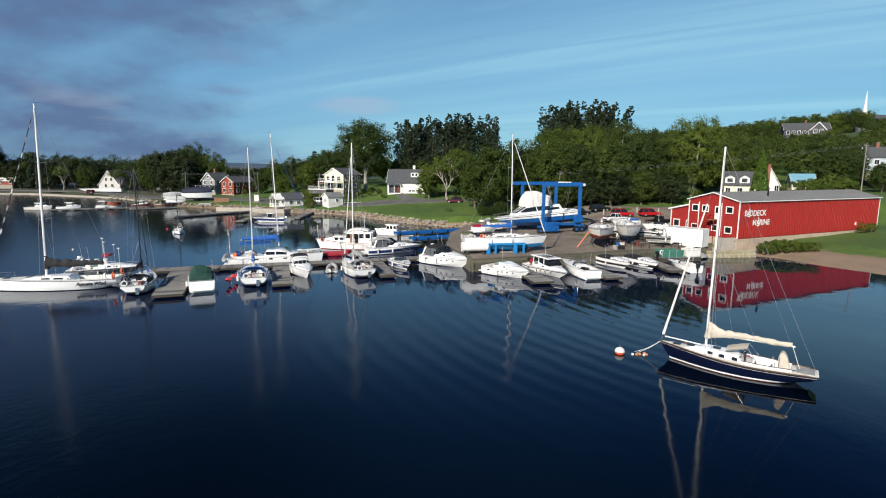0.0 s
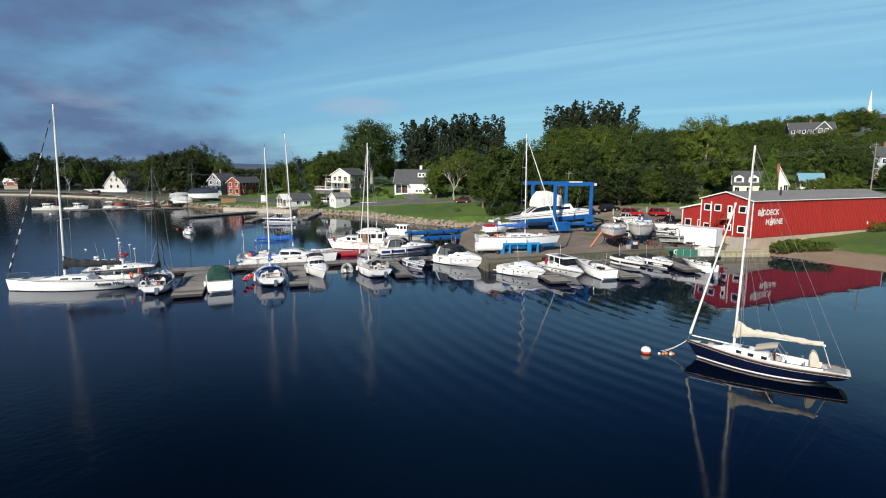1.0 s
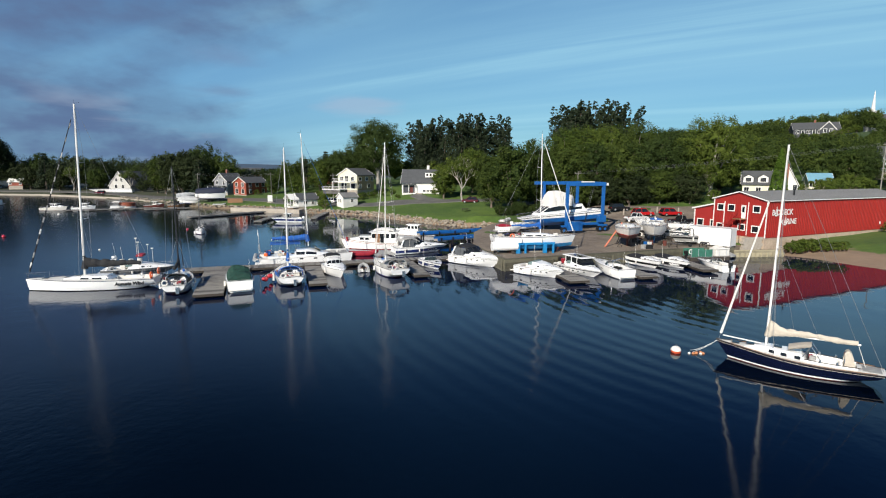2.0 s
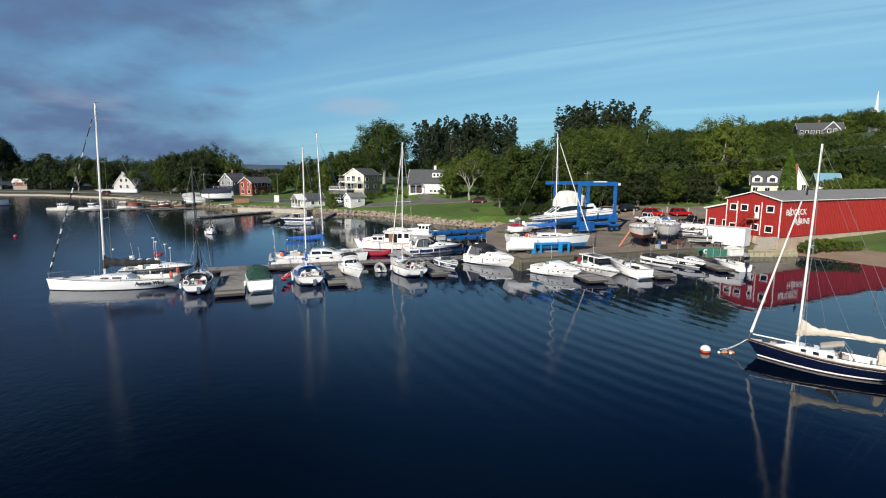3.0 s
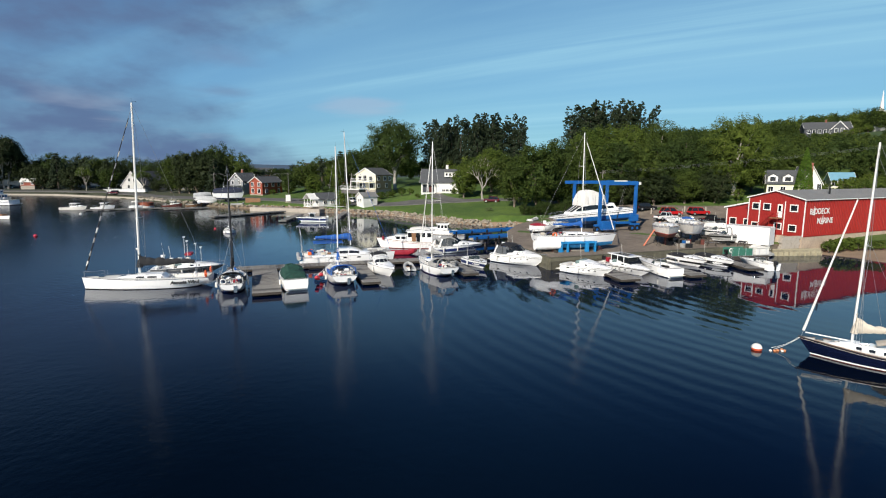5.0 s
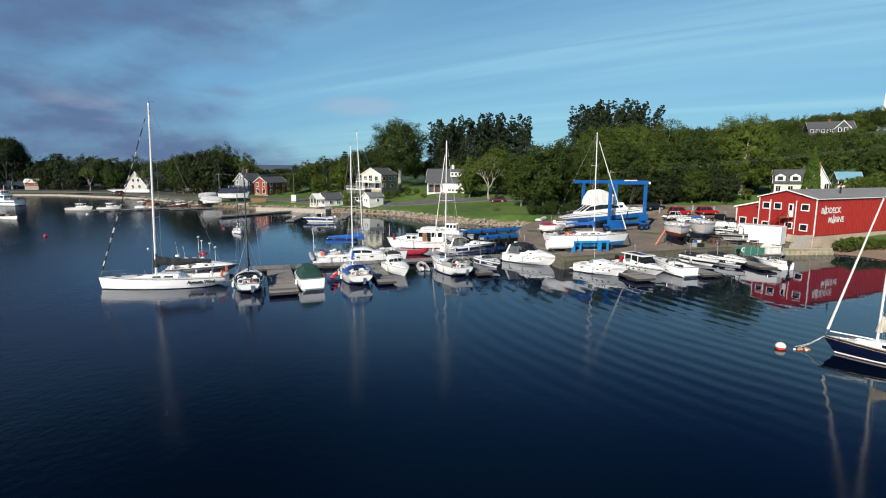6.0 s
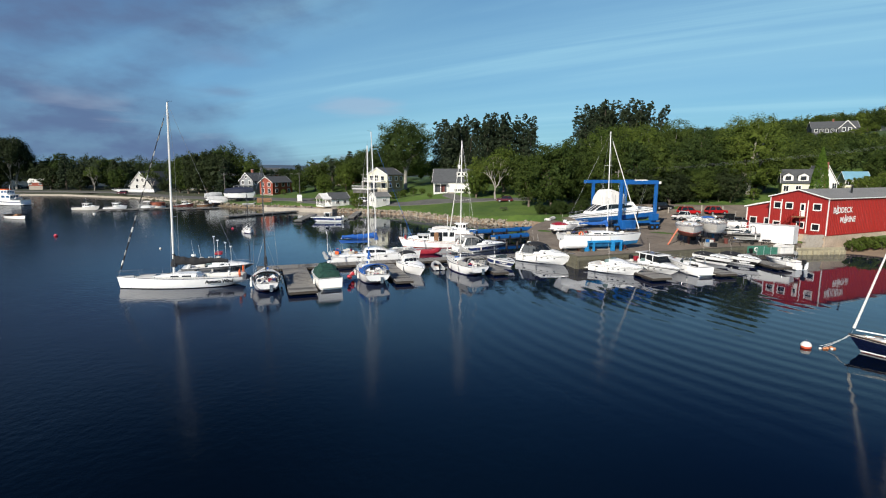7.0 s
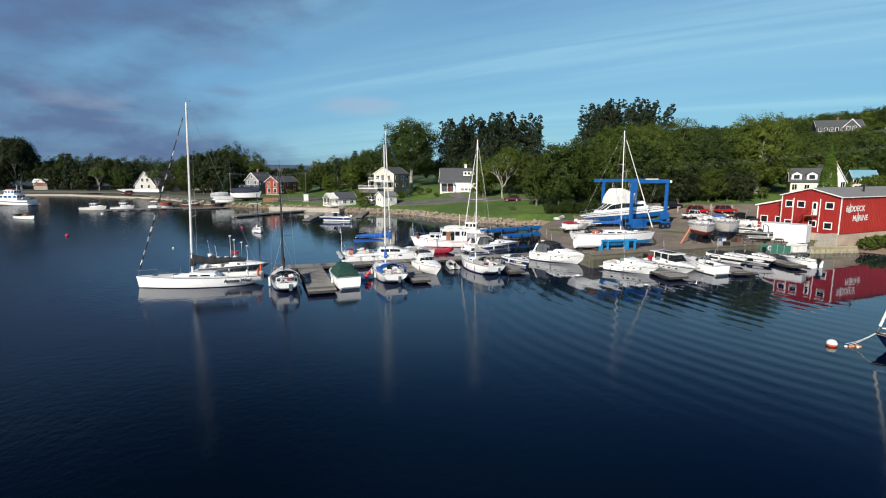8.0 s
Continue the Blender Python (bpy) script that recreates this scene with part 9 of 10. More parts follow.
prism(fill, [(43.0, 82.7), (51.0, 83.7), (50.5, 86.5), (43.5, 86.5)], -1.0, 0.98)
solid("pavement_crib", fill, GRAVEL, "gravel fill behind the timber crib", "yard", kind="structure")
own = root("block_stack", at(47.0, 84.0, 19, 1.0), "grey concrete block retaining wall by the stair", "retaining wall")
blk = link_mesh("block", box(B(), (0, 0, 0), (0.98, 0.6, 0.5), 0.03), CONCRETE)
for r in range(4):
    for i in range(4):
        part_of("block", blk, own, Matrix.Translation((-1.9 + i * 1.0 + (0.25 if r % 2 else 0), 0.02 * ((i + r) % 3), 0.25 + r * 0.5)))

# ---- cars ----
TYRE = mat("tyre_rubber", (0.015, 0.015, 0.015), 0.85, 0, 0.3, 5)
CAR_RED = mat("red_car_paint", (0.42, 0.012, 0.015), 0.2, 0, 0.05, 1, coat=0.6)
CAR_MAROON = mat("maroon_car_paint", (0.09, 0.010, 0.018), 0.2, 0, 0.05, 1, coat=0.6)
CAR_BLACK = mat("black_car_paint", (0.010, 0.011, 0.013), 0.15, 0, 0.05, 1, coat=0.6)
CAR_WHITE = mat("white_car_paint", (0.72, 0.72, 0.71), 0.2, 0, 0.05, 1, coat=0.6)
LAMP_RED = mat("red_tail_lens", (0.30, 0.01, 0.01), 0.2)


def car(x, y, deg, paint, label, pickup=False, L=4.6, z=None):
    own = root("pickup_truck" if pickup else "car", at(x, y, deg, ground_z(x, y) + 0.05 if z is None else z), label, "pickup" if pickup else "car", "parked cars")
    W, h0, h1, h2 = 1.82, 0.32, 0.95, 1.68
    body = []
    for u, top, wf in ((0.0, 0.72, 0.90), (0.03, 0.88, 0.96), (0.25, 0.96, 1.0), (0.5, 0.98, 1.0), (0.72, 1.0, 1.0), (0.95, 0.92, 0.96), (1.0, 0.72, 0.92)):
        xx, w = L / 2 - L * u, W / 2 * wf
        body.append([(xx, w * 0.94, h0), (xx, w, h0 + 0.25), (xx, w * 0.97, top - 0.06), (xx, w * 0.88, top), (xx, -w * 0.88, top), (xx, -w * 0.97, top - 0.06), (xx, -w, h0 + 0.25), (xx, -w * 0.94, h0)])
    part("body", loft(B(), body, closed=True, caps=True), paint, own)
    c0, c1, r0, r1 = (0.30, 0.62, 0.40, 0.58) if pickup else (0.28, 0.97, 0.42, 0.88)

    def cab(a, b, top, inset, zb):
        bm = B()
        P = []
        for u, zz_, k in ((a[0], zb, 1.0), (a[1], top, inset), (b[1], top, inset), (b[0], zb, 1.0)):
            P.append((L / 2 - L * u, W / 2 * 0.93 * k, zz_))
        loft(bm, [P, [(x_, -y_, z_) for x_, y_, z_ in P]], caps=True)
        return bm
    glass = part("window", cab((c0, r0), (c1, r1), h2 - 0.06, 0.82, 0.94), DARK_GLASS, own)
    part("roof", box(B(), (L / 2 - L * (r0 + r1) / 2, 0, h2 - 0.02), (L * (r1 - r0) + 0.15, W * 0.78, 0.09), 0.03), paint, own)
    for u, uu in ((c0, r0), (c1, r1)):
        for sgn in (1, -1):
            part("pillar", tube(B(), [(L / 2 - L * u, sgn * W / 2 * 0.93, 0.93), (L / 2 - L * uu, sgn * W / 2 * 0.77, h2 - 0.05)], 0.05, 5), paint, own)
    for sgn in (1, -1):
        part("pillar", tube(B(), [(L / 2 - L * (c0 + c1) / 2, sgn * W / 2 * 0.94, 0.93), (L / 2 - L * (r0 + r1) / 2, sgn * W / 2 * 0.78, h2 - 0.05)], 0.045, 5), paint, own)
        part("headlight", box(B(), (L / 2 - 0.06, sgn * W * 0.36, 0.72), (0.12, 0.36, 0.14), 0.03), ALU, own)
        part("tail_light", box(B(), (-L / 2 + 0.05, sgn * W * 0.40, 0.78), (0.1, 0.2, 0.2), 0.03), LAMP_RED, own)
        part("mirror", box(B(), (L * 0.16, sgn * (W / 2 + 0.08), 1.02), (0.1, 0.18, 0.13), 0.03), paint, own)
        for u in (0.19, 0.80):
            w_ = part("wheel", tube(B(), [(L / 2 - L * u, sgn * (W / 2 - 0.2), 0.33), (L / 2 - L * u, sgn * (W / 2 + 0.01), 0.33)], 0.34, 16), TYRE, own)
            part("rim", tube(B(), [(L / 2 - L * u, sgn * (W / 2 - 0.05), 0.33), (L / 2 - L * u, sgn * (W / 2 + 0.025), 0.33)], 0.21, 10), ALU, w_)
    part("bumper", box(B(), (L / 2 - 0.02, 0, 0.45), (0.16, W * 0.86, 0.2), 0.05), BLACK, own)
    part("bumper", box(B(), (-L / 2 + 0.02, 0, 0.45), (0.16, W * 0.86, 0.2), 0.05), BLACK, own)
    if pickup:
        part("cargo_bed", box(B(), (-L * 0.29, 0, 1.0), (L * 0.36, W * 0.78, 0.06), 0.01), BLACK, own)
    return own


car(37.0, 120.0, 8, CAR_BLACK, "black sport utility car parked under the trees", z=ground_z(37.0, 120.0) + 0.2)
car(4.2, 152.0, 172, CAR_MAROON, "dark maroon sport utility car on the lawn lane")
car(40.0, 113.5, 4, CAR_RED, "bright red sedan parked under the trees", z=ground_z(40.0, 113.5) + 0.15)
car(46.2, 114.0, 8, CAR_RED, "bright red hatchback parked under the trees", z=ground_z(46.2, 114.0) + 0.15)
car(32.2, 119.0, 10, CAR_BLACK, "black sport utility car parked behind the lift", z=ground_z(32.2, 119.0) + 0.2)
car(45.0, 105.6, 178, CAR_BLACK, "black pickup truck in the boatyard", pickup=True, L=5.4, z=ground_z(45.0, 105.6) + 0.2)
car(37.0, 109.0, 20, CAR_WHITE, "white pickup truck in the boatyard", pickup=True, L=5.2, z=ground_z(37.0, 109.0) + 0.2)
car(-243, 291, 10, CAR_RED, "red car under the far park trees")
car(-252, 292, 200, CAR_BLACK, "black car under the far park trees")
car(-40.5, 171.5, 150, CAR_WHITE, "white car beside the small shed")

# white tank beside the propped sloop
tk = root("storage_tank", at(5.6, 74.6, 12, ground_z(5.6, 74.6)), "white horizontal storage tank on timber blocks", "tank")
part("shell", tube(B(), [(-1.9, 0, 1.15), (-1.75, 0, 1.15), (1.75, 0, 1.15), (1.9, 0, 1.15)], 0.68, 18), GEL, tk, smooth=False)
for q in (-1.2, 1.2):
    part("cradle", box(B(), (q, 0, 0.2), (0.3, 1.5, 0.4), 0.02), DARK_WOOD, tk)

# picnic table on the lawn
pt = root("picnic_table", at(2.4, 138, 20, ground_z(2.4, 138) + 0.05), "dark wooden picnic table on the mown lawn", "picnic table")
part("tabletop", box(B(), (0, 0, 0.74), (1.8, 0.8, 0.06), 0.01), DARK_WOOD, pt)
for sgn in (1, -1):
    part("bench", box(B(), (0, sgn * 0.75, 0.45), (1.8, 0.28, 0.05), 0.01), DARK_WOOD, pt)
    for sx in (-0.65, 0.65):
        part("leg", tube(B(), [(sx, sgn * 0.2, 0.72), (sx, sgn * 0.7, 0)], 0.045, 4), DARK_WOOD, pt)

for x, y in ((36.9, 116.5), (40.6, 117.0), (44.6, 117.2), (49.5, 117.5)):
    solid("bollard_post", tube(B(), [(0, 0, -0.3), (0, 0, 1.3), (0, 0, 1.36)], 0.17, 8), CONCRETE, "pale concrete post at the edge of the lot", "post", at(x, y, 0, ground_z(x, y)), "lot posts")

# ---- mooring floats and small craft out in the bay ----


def float_ball(x, y, r, m, label, band=None):
    own = root("mooring_buoy", at(x, y, 0), label, "buoy", "mooring buoys")
    bm = B()
    bmesh.ops.create_icosphere(bm, subdivisions=3, radius=r, matrix=Matrix.Translation((0, 0, r * 0.35)))
    for v in bm.verts:
        v.co.z *= 0.92
    part("ball", bm, m, own, smooth=True)
    if band:
        part("band", tube(B(), [(0, 0, r * 0.02), (0, 0, r * 0.28)], r * 1.0, 16), band, own)
    part("ring", tube(B(), [(0, 0, r * 1.2), (0, 0, r * 1.45)], r * 0.12, 6), STEEL, own)
    return own


RED_BUOY = mat("crimson_buoy_plastic", (0.55, 0.03, 0.06), 0.4, 0, 0.15, 3)
mb = root("mooring_buoy", at(14.45, 37.7, 0), "round mooring buoy, white above and orange-red below", "buoy", "mooring buoys")
for nm, m_, lo_, hi_ in (("lower_half", mat("faded_orange_red", (0.62, 0.10, 0.04), 0.5, 0, 0.2, 4), -1.0, -0.02), ("upper_half", SAIL_WHITE, 0.02, 1.0)):
    rings = []
    for q in range(7):
        f_ = lo_ + (hi_ - lo_) * q / 6
        rr = 0.37 * math.sqrt(max(0.004, 1 - f_ * f_))
        rings.append([(rr * math.cos(a), rr * math.sin(a), 0.16 + 0.34 * f_) for a in [2 * math.pi * k / 18 for k in range(18)]])
    part(nm, loft(B(), rings, closed=True, caps=True), m_, mb, smooth=True)
part("eye", tube(B(), [(0, 0, 0.48), (0, 0, 0.62)], 0.05, 6), STEEL, mb)
FLOAT_TAN = mat("sun_bleached_orange_float", (0.50, 0.20, 0.085), 0.6, 0, 0.25, 6)
for k, (dx, dy) in enumerate(((0.0, 0.0), (0.27, -0.05), (0.53, 0.02), (0.80, -0.12), (1.02, -0.05), (0.94, 0.16))):
    float_ball(15.35 + dx, 37.45 + dy, 0.10 + 0.012 * (k % 3), FLOAT_TAN if k % 3 else SAIL_WHITE, "small bleached float on the mooring line")
float_ball(-90.3, 102, 0.35, RED_BUOY, "bright crimson mooring buoy")
float_ball(-61, 116.5, 0.24, RED_BUOY, "small crimson mooring buoy")
float_ball(-60.8, 86, 0.18, SAIL_WHITE, "plain white mooring ball afloat")
float_ball(-116, 152, 0.4, SAIL_WHITE, "plain white mooring ball afloat")
dh, DF = dock_sloop(-54.6, 109.0, 300, 5.6, 1.9, 8.2, MAST_BLACK, None, "small white day sailer on a mooring", spreaders=1, boom=2.2, fb=(0.8, 0.65))
cc, CCF = runabout(-43.7, 133.6, 184, 8.0, 2.6, "white centre-console boat with navy hull and hard top", bow=1.35, stern=1.0, line=(0.25, 0.55, BLUE_STRIPE), motor=GEL, screen=False)
house_trunk(cc, -1.0, 0.6, 1.5, 1.0, 1.25, DARK_GLASS, panes=2, rake_f=0.4, roof_m=GEL, name="console_top")
for sgn in (1, -1):
    for q in (-1.0, 0.2):
        part("top_post", tube(B(), [(q, sgn * 0.78, 0.9), (q, sgn * 0.74, 2.3)], 0.04, 5), GEL, cc)
workboat(-129.5, 168.5, 2, 8.4, "cream workboat with open canopy at the far dock", hull_m=GEL2, roof_m=GREY_CANVAS)
workboat(-121.5, 171, 12, 7.0, "small white cabin launch at the far dock")
fy = root("flybridge_yacht", at(-175.3, 190.5, 176), "white flybridge motor yacht with blue-tinted windows at anchor", "motorboat", "boats")
YF = power_form(18.0, 4.8, 2.6, 1.9, tail=0.95, full=2.5)
hull_parts(fy, YF, GEL, BLUE_STRIPE, ANTI_BLACK, 0.14, 0.03, 16, line=(0.5, 0.3, BLUE_STRIPE))
deck_part(fy, YF, DECK, [(0.04, 0.22, 0.9)], inner=0.85)
BLUE_GLASS = glass_material("blue_tinted_window", (0.03, 0.09, 0.20))
house_trunk(fy, -4.8, 3.2, 3.9, 1.9, 1.9, GEL, panes=4, rake_f=1.6, glass=BLUE_GLASS, name="saloon")
house_trunk(fy, -3.6, 0.6, 3.2, 3.9, 1.5, GEL, panes=3, rake_f=0.9, glass=BLUE_GLASS, name="flybridge")
trunk(fy, YF, 0.66, 0.93, 0.6, 0.5, GEL, front=0.7, back=0.05)
part("aft_awning", box(B(), (-1.4, 0, 5.75), (2.6, 2.6, 0.35), 0.12), ORANGE, fy, "orange-red rolled awning")
part("radar_mast", tube(B(), [(-3.2, 0, 5.4), (-3.5, 0, 7.4)], 0.07, 6), GEL, fy)
part("tender", tube(B(), [(-6.4, -1.4, 2.6), (-6.4, 1.4, 2.6)], 0.35, 8), RUBBER_GREY, fy)
pulpit(fy, YF, 0.5, 0.8)
part("swim_platform", box(B(), (-9.5, 0, 0.45), (1.3, 4.2, 0.14), 0.04), GEL, fy)
wt = root("open_skiff", at(-127.5, 138.0, 335), "small white skiff with wooden stern box at anchor", "dinghy", "boats")
WF = Form(8.6, 2.4, 1.0, 0.75, 0.3, tail=0.85, rake=0.5)
hull_parts(wt, WF, GEL, GEL2, ANTI_RED, 0.12, 0.02, 12)
deck_part(wt, WF, TEAK, [(0.05, 0.6, 0.3)], inner=0.85)
part("fish_box", box(B(), (1.0, 0, 0.9), (1.6, 1.2, 0.8), 0.05), TEAK, wt)
part("stern_box", box(B(), (-3.9, 0, 0.75), (0.6, 2.0, 0.7), 0.05), DARK_WOOD, wt)
workboat(-105.0, 183.0, 15, 6.5, "small red workboat tied at the far dock", hull_m=ANTI_RED, top_m=GEL2)
workboat(-98.0, 184.5, 30, 5.6, "small brown open workboat by the rocks", hull_m=TEAK, top_m=DARK_WOOD)
runabout(-112.5, 176.5, 20, 6.5, 2.3, "white speedboat tied at the far dock", bimini=SAIL_WHITE)
tank = root("barrel_float", at(-111.8, 178.5, 0), "round steel float, rusty red above a white band", "float")
part("lower_band", tube(B(), [(0, 0, -0.3), (0, 0, -0.2), (0, 0, 0.75), (0, 0, 0.8)], 2.45, 24), GEL2, tank, "white lower band")
part("upper_band", tube(B(), [(0, 0, 0.8), (0, 0, 0.85), (0, 0, 1.95), (0, 0, 2.0)], 2.4, 24), mat("rusty_red_steel", (0.26, 0.07, 0.035), 0.7, 0, 0.3, 0.8), tank, "rusty red upper band")
for q in range(8):
    a = 2 * math.pi * q / 8
    part("rail_post", tube(B(), [(2.25 * math.cos(a), 2.25 * math.sin(a), 2.0), (2.25 * math.cos(a), 2.25 * math.sin(a), 2.5)], 0.04, 5), STEEL, tank)
floating_dock(-123.0, 163.5, -102.0, 176.0, 2.2, "long grey dock along the far shore", step=0.6)
floating_dock(-100.5, 169.0, -90.0, 178.0, 2.0, "weathered dock by the rocky shore", step=0.6)
floating_dock(-73.5, 143.0, -60.0, 163.5, 2.4, "pale floating dock before the red house", step=0.6)
floating_dock(-50.5, 131.5, -51.5, 152.0, 2.0, "pale floating dock beside a moored speedboat", step=0.6)
floating_dock(-38.8, 141.0, -40.0, 164.0, 1.8, "low dark plank walkway from the rocks", step=0.6)
for label, x0, y0, x1, y1, w in (("pale concrete quay before the red house", -72, 170, -47.5, 162, 3.0), ("low concrete quay wall along the park", -146, 231.5, -122, 211, 0.7), ("low concrete quay wall along the park", -203, 259, -146, 231.5, 0.7), ("low concrete quay wall along the park", -262, 261.5, -203, 259, 0.7)):
    ln = math.hypot(x1 - x0, y1 - y0)
    bm = box(B(), (ln / 2, 0, -0.35 + (0.2 if w > 2 else 0)), (ln, w, 2.3 + (0.4 if w > 2 else 0)), 0.05)
    solid("quay_wall", bm, CONCRETE, label, "quay", at(x0, y0, math.degrees(math.atan2(y1 - y0, x1 - x0))), kind="structure")

# covered boats and long white trailer by the far road
NAVY_TARP = mat("navy_tarpaulin", (0.012, 0.018, 0.040), 0.7, 0, 0.3, 1.5, 0.03, 3)
PALE_TARP = mat("pale_grey_tarpaulin", (0.42, 0.43, 0.43), 0.7, 0, 0.2, 1.5, 0.04, 2.5)


def covered_hull(x, y, deg, L, beam, fb, label, tarp, ht, low=1.2):
    """A laid-up hull on stands under a tarpaulin stretched over a ridge pole."""
    z = ground_z(x, y)
    own = root("laid_up_boat", at(x, y, deg, z + low), label, "boat", "laid-up boats")
    F = Form(L, beam, fb[0], fb[1], 0.5, tail=0.8, rake=0.9, tuck=0.5, counter=0.2, full=2.2)
    hull_parts(own, F, GEL, BLUE_STRIPE, ANTI_BLACK, 0.2, 0.08, 16)
    rng = random.Random(int(L * 10))
    rings = []
    for i in range(12):
        t = 0.02 + 0.93 * i / 11
        b, h, xx = F.half(t) + 0.06, F.sheer(t), F.deck_x(t)
        k = ht * (0.55 + 0.45 * math.sin(math.pi * (0.1 + 0.75 * i / 11)))
        drop_ = 0.16 + rng.uniform(-0.08, 0.08)
        rings.append([(xx, b, h - drop_), (xx, b * 1.01, h), (xx, b * 0.55, h + k * 0.62 + rng.uniform(-0.06, 0.06)), (xx, 0, h + k), (xx, -b * 0.55, h + k * 0.62 + rng.uniform(-0.06, 0.06)), (xx, -b * 1.01, h), (xx, -b, h - drop_)])
    part("tarpaulin", loft(B(), rings, caps=True), tarp, own)
    stands(own, F, (0.2, 0.5, 0.78), -low, BLACK)
    fin_keel(own, F, 0.38, 0.6, -0.35, -low + 0.02, ANTI_BLACK)
    return own


covered_hull(-86.8, 187.5, 12, 10.5, 3.8, (2.4, 2.1), "white laid-up hull under a navy tarpaulin on stands", NAVY_TARP, 1.9)
covered_hull(-95.5, 188.0, 200, 7.5, 2.6, (1.5, 1.3), "small laid-up boat under a pale grey tarpaulin", PALE_TARP, 1.3, 0.9)
covered_hull(-98.5, 192.5, 30, 6.5, 2.4, (1.4, 1.2), "small laid-up boat under a pale grey tarpaulin", PALE_TARP, 1.2, 0.9)
inflatable(-81.5, 181.5, 5, "white dinghy lying on the rocky shore", RUBBER_GREY, L=4.2, motor=False, z=ground_z(-81.5, 181.5))
fence = root("board_fence", at(-79.0, 183.0, 8, ground_z(-77, 183)), "brown board fence by the far shore", "fence")
for q in range(12):
    part("board", box(B(), (0.42 * q, 0, 0.75), (0.38, 0.05, 1.6), 0.01), TEAK, fence)
signb = root("notice_board", at(-63.6, 181.0, 12, ground_z(-63.6, 181.0)), "white notice board standing on the grass", "sign")
part("panel", box(B(), (0, 0, 1.5), (1.6, 0.25, 2.2), 0.04), WHITE_TRIM, signb)
part("base", box(B(), (0, 0, 0.1), (2.2, 0.5, 0.3), 0.03), CONCRETE, signb)
own, F = runabout(-162.5, 250, 186, 20, 3.0, "long white hull stored beside the far road", bow=1.5, stern=1.2, cover=GEL, screen=False, z=ground_z(-162.5, 250) + 0.5)
car(-165.5, 246.5, 178, CAR_MAROON, "dark red car parked by the far road")

# ---- utility poles and wires ----
pole_tops = []
for x, y, hgt in ((-66, 190, 9.5), (-100, 206, 9.5), (30, 131, 9.5), (104.5, 130, 13.0), (-180, 272, 9), (-40.5, 176, 9), (150, 140, 10)):
    z = ground_z(x, y)
    own = root("utility_pole", at(x, y, 20, z), "weathered wooden utility pole with a crossarm", "utility pole", "utility poles")
    part("pole", tube(B(), [(0, 0, -0.5), (0, 0, hgt)], 0.15, 8, 0.10), DOCK_WOOD, own)
    part("crossarm", box(B(), (0, 0, hgt - 0.6), (2.0, 0.1, 0.12), 0.01), DOCK_WOOD, own)
    for q in (-0.8, 0.8):
        part("insulator", tube(B(), [(q, 0, hgt - 0.54), (q, 0, hgt - 0.36)], 0.05, 6), CONCRETE, own)
    pole_tops.append(Vector((x, y, z + hgt - 0.4)))
wires = root("overhead_wires", pose(0, 0, 0), "thin grey overhead wires between the poles", "wires")
for a, b in ((2, 3), (3, 6), (0, 1)):
    for off in (-0.7, 0.0, 0.7):
        p, q = pole_tops[a] + Vector((0, 0, off * 0.4)), pole_tops[b] + Vector((0, 0, off * 0.4))
        part("wire", tube(B(), [p + (q - p) * k - Vector((0, 0, 4 * k * (1 - k) * 0.7)) for k in (0, 0.2, 0.4, 0.6, 0.8, 1)], 0.012, 4), WIRE, wires)

# ---- hedges and shrubs ----
for i in range(9):
    u = i / 8
    tree("shrub", 53.6 + 7.4 * u, 84.4 + 1.4 * u - 3.0 * u * u, 2.1 + 0.4 * math.sin(5 * u), 1.1)
for x, y, h in ((94.5, 137.5, 4.6), (98, 139.5, 4.8), (102, 141, 4.6), (106, 143, 5.4), (137, 155, 7.0), (142, 157, 6.6), (133, 152, 6.4), (-33.5, 174.0, 2.4), (-30.8, 175.0, 2.6), (-36, 173.2, 2.2), (-28.5, 176.5, 2.4), (-44.5, 178.5, 3.2), (-41.5, 177.5, 3.0), (-47, 180.5, 3.4), (208, 291, 4), (214, 293, 4.2), (220, 296, 4), (226, 298, 4.5), (202, 289, 3.6), (230, 303, 5), (80, 97.5, 2.2), (82.5, 98.5, 2.0), (-39, 176, 2.6), (-36, 175, 2.4), (-30.5, 176.5, 2.4), (-27, 178, 2.6), (-24, 178.5, 2.8), (-21, 178, 2.4), (-40.5, 163, 3.4), (-42, 166, 3.0), (91, 126, 4.0), (95, 130, 4.6), (99, 132, 4.4), (106, 138, 5.0), (110, 141, 4.5), (-18, 166, 1.6), (-6.5, 167, 1.8), (92, 142, 4), (69, 127, 3), (64, 131, 3.2), (-96, 205, 3), (-76, 203, 2.4), (-70, 204, 2.6)):
    tree("shrub", x, y, h)
own = root("tree", pose(78.7, 129.0, 4.6), "narrow clipped green cedar beside a house", "tree", "shore trees")
c_rng = np.random.default_rng(77)
cu, ca = c_rng.random(3400), c_rng.random(3400) * 2 * math.pi
cr = 2.1 * np.clip(1 - cu ** 2.2, 0.03, 1) * c_rng.uniform(0.86, 1.0, 3400)
part("trunk", tube(B(), [(0, 0, -0.4), (0, 0, 6), (0, 0, 13.0)], 0.2, 7, 0.03), BARK, own)
part_of("crown", cards_mesh("crown", leaf_cards(c_rng, np.stack([np.cos(ca) * cr, np.sin(ca) * cr, 0.3 + 14.2 * cu], 1), np.full(3400, 0.12), 4, 0.17, np.array([0, 0, 5.0])), leaf_material("cedar_sprays", (0.060, 0.120, 0.016), (0.120, 0.200, 0.030))), own)

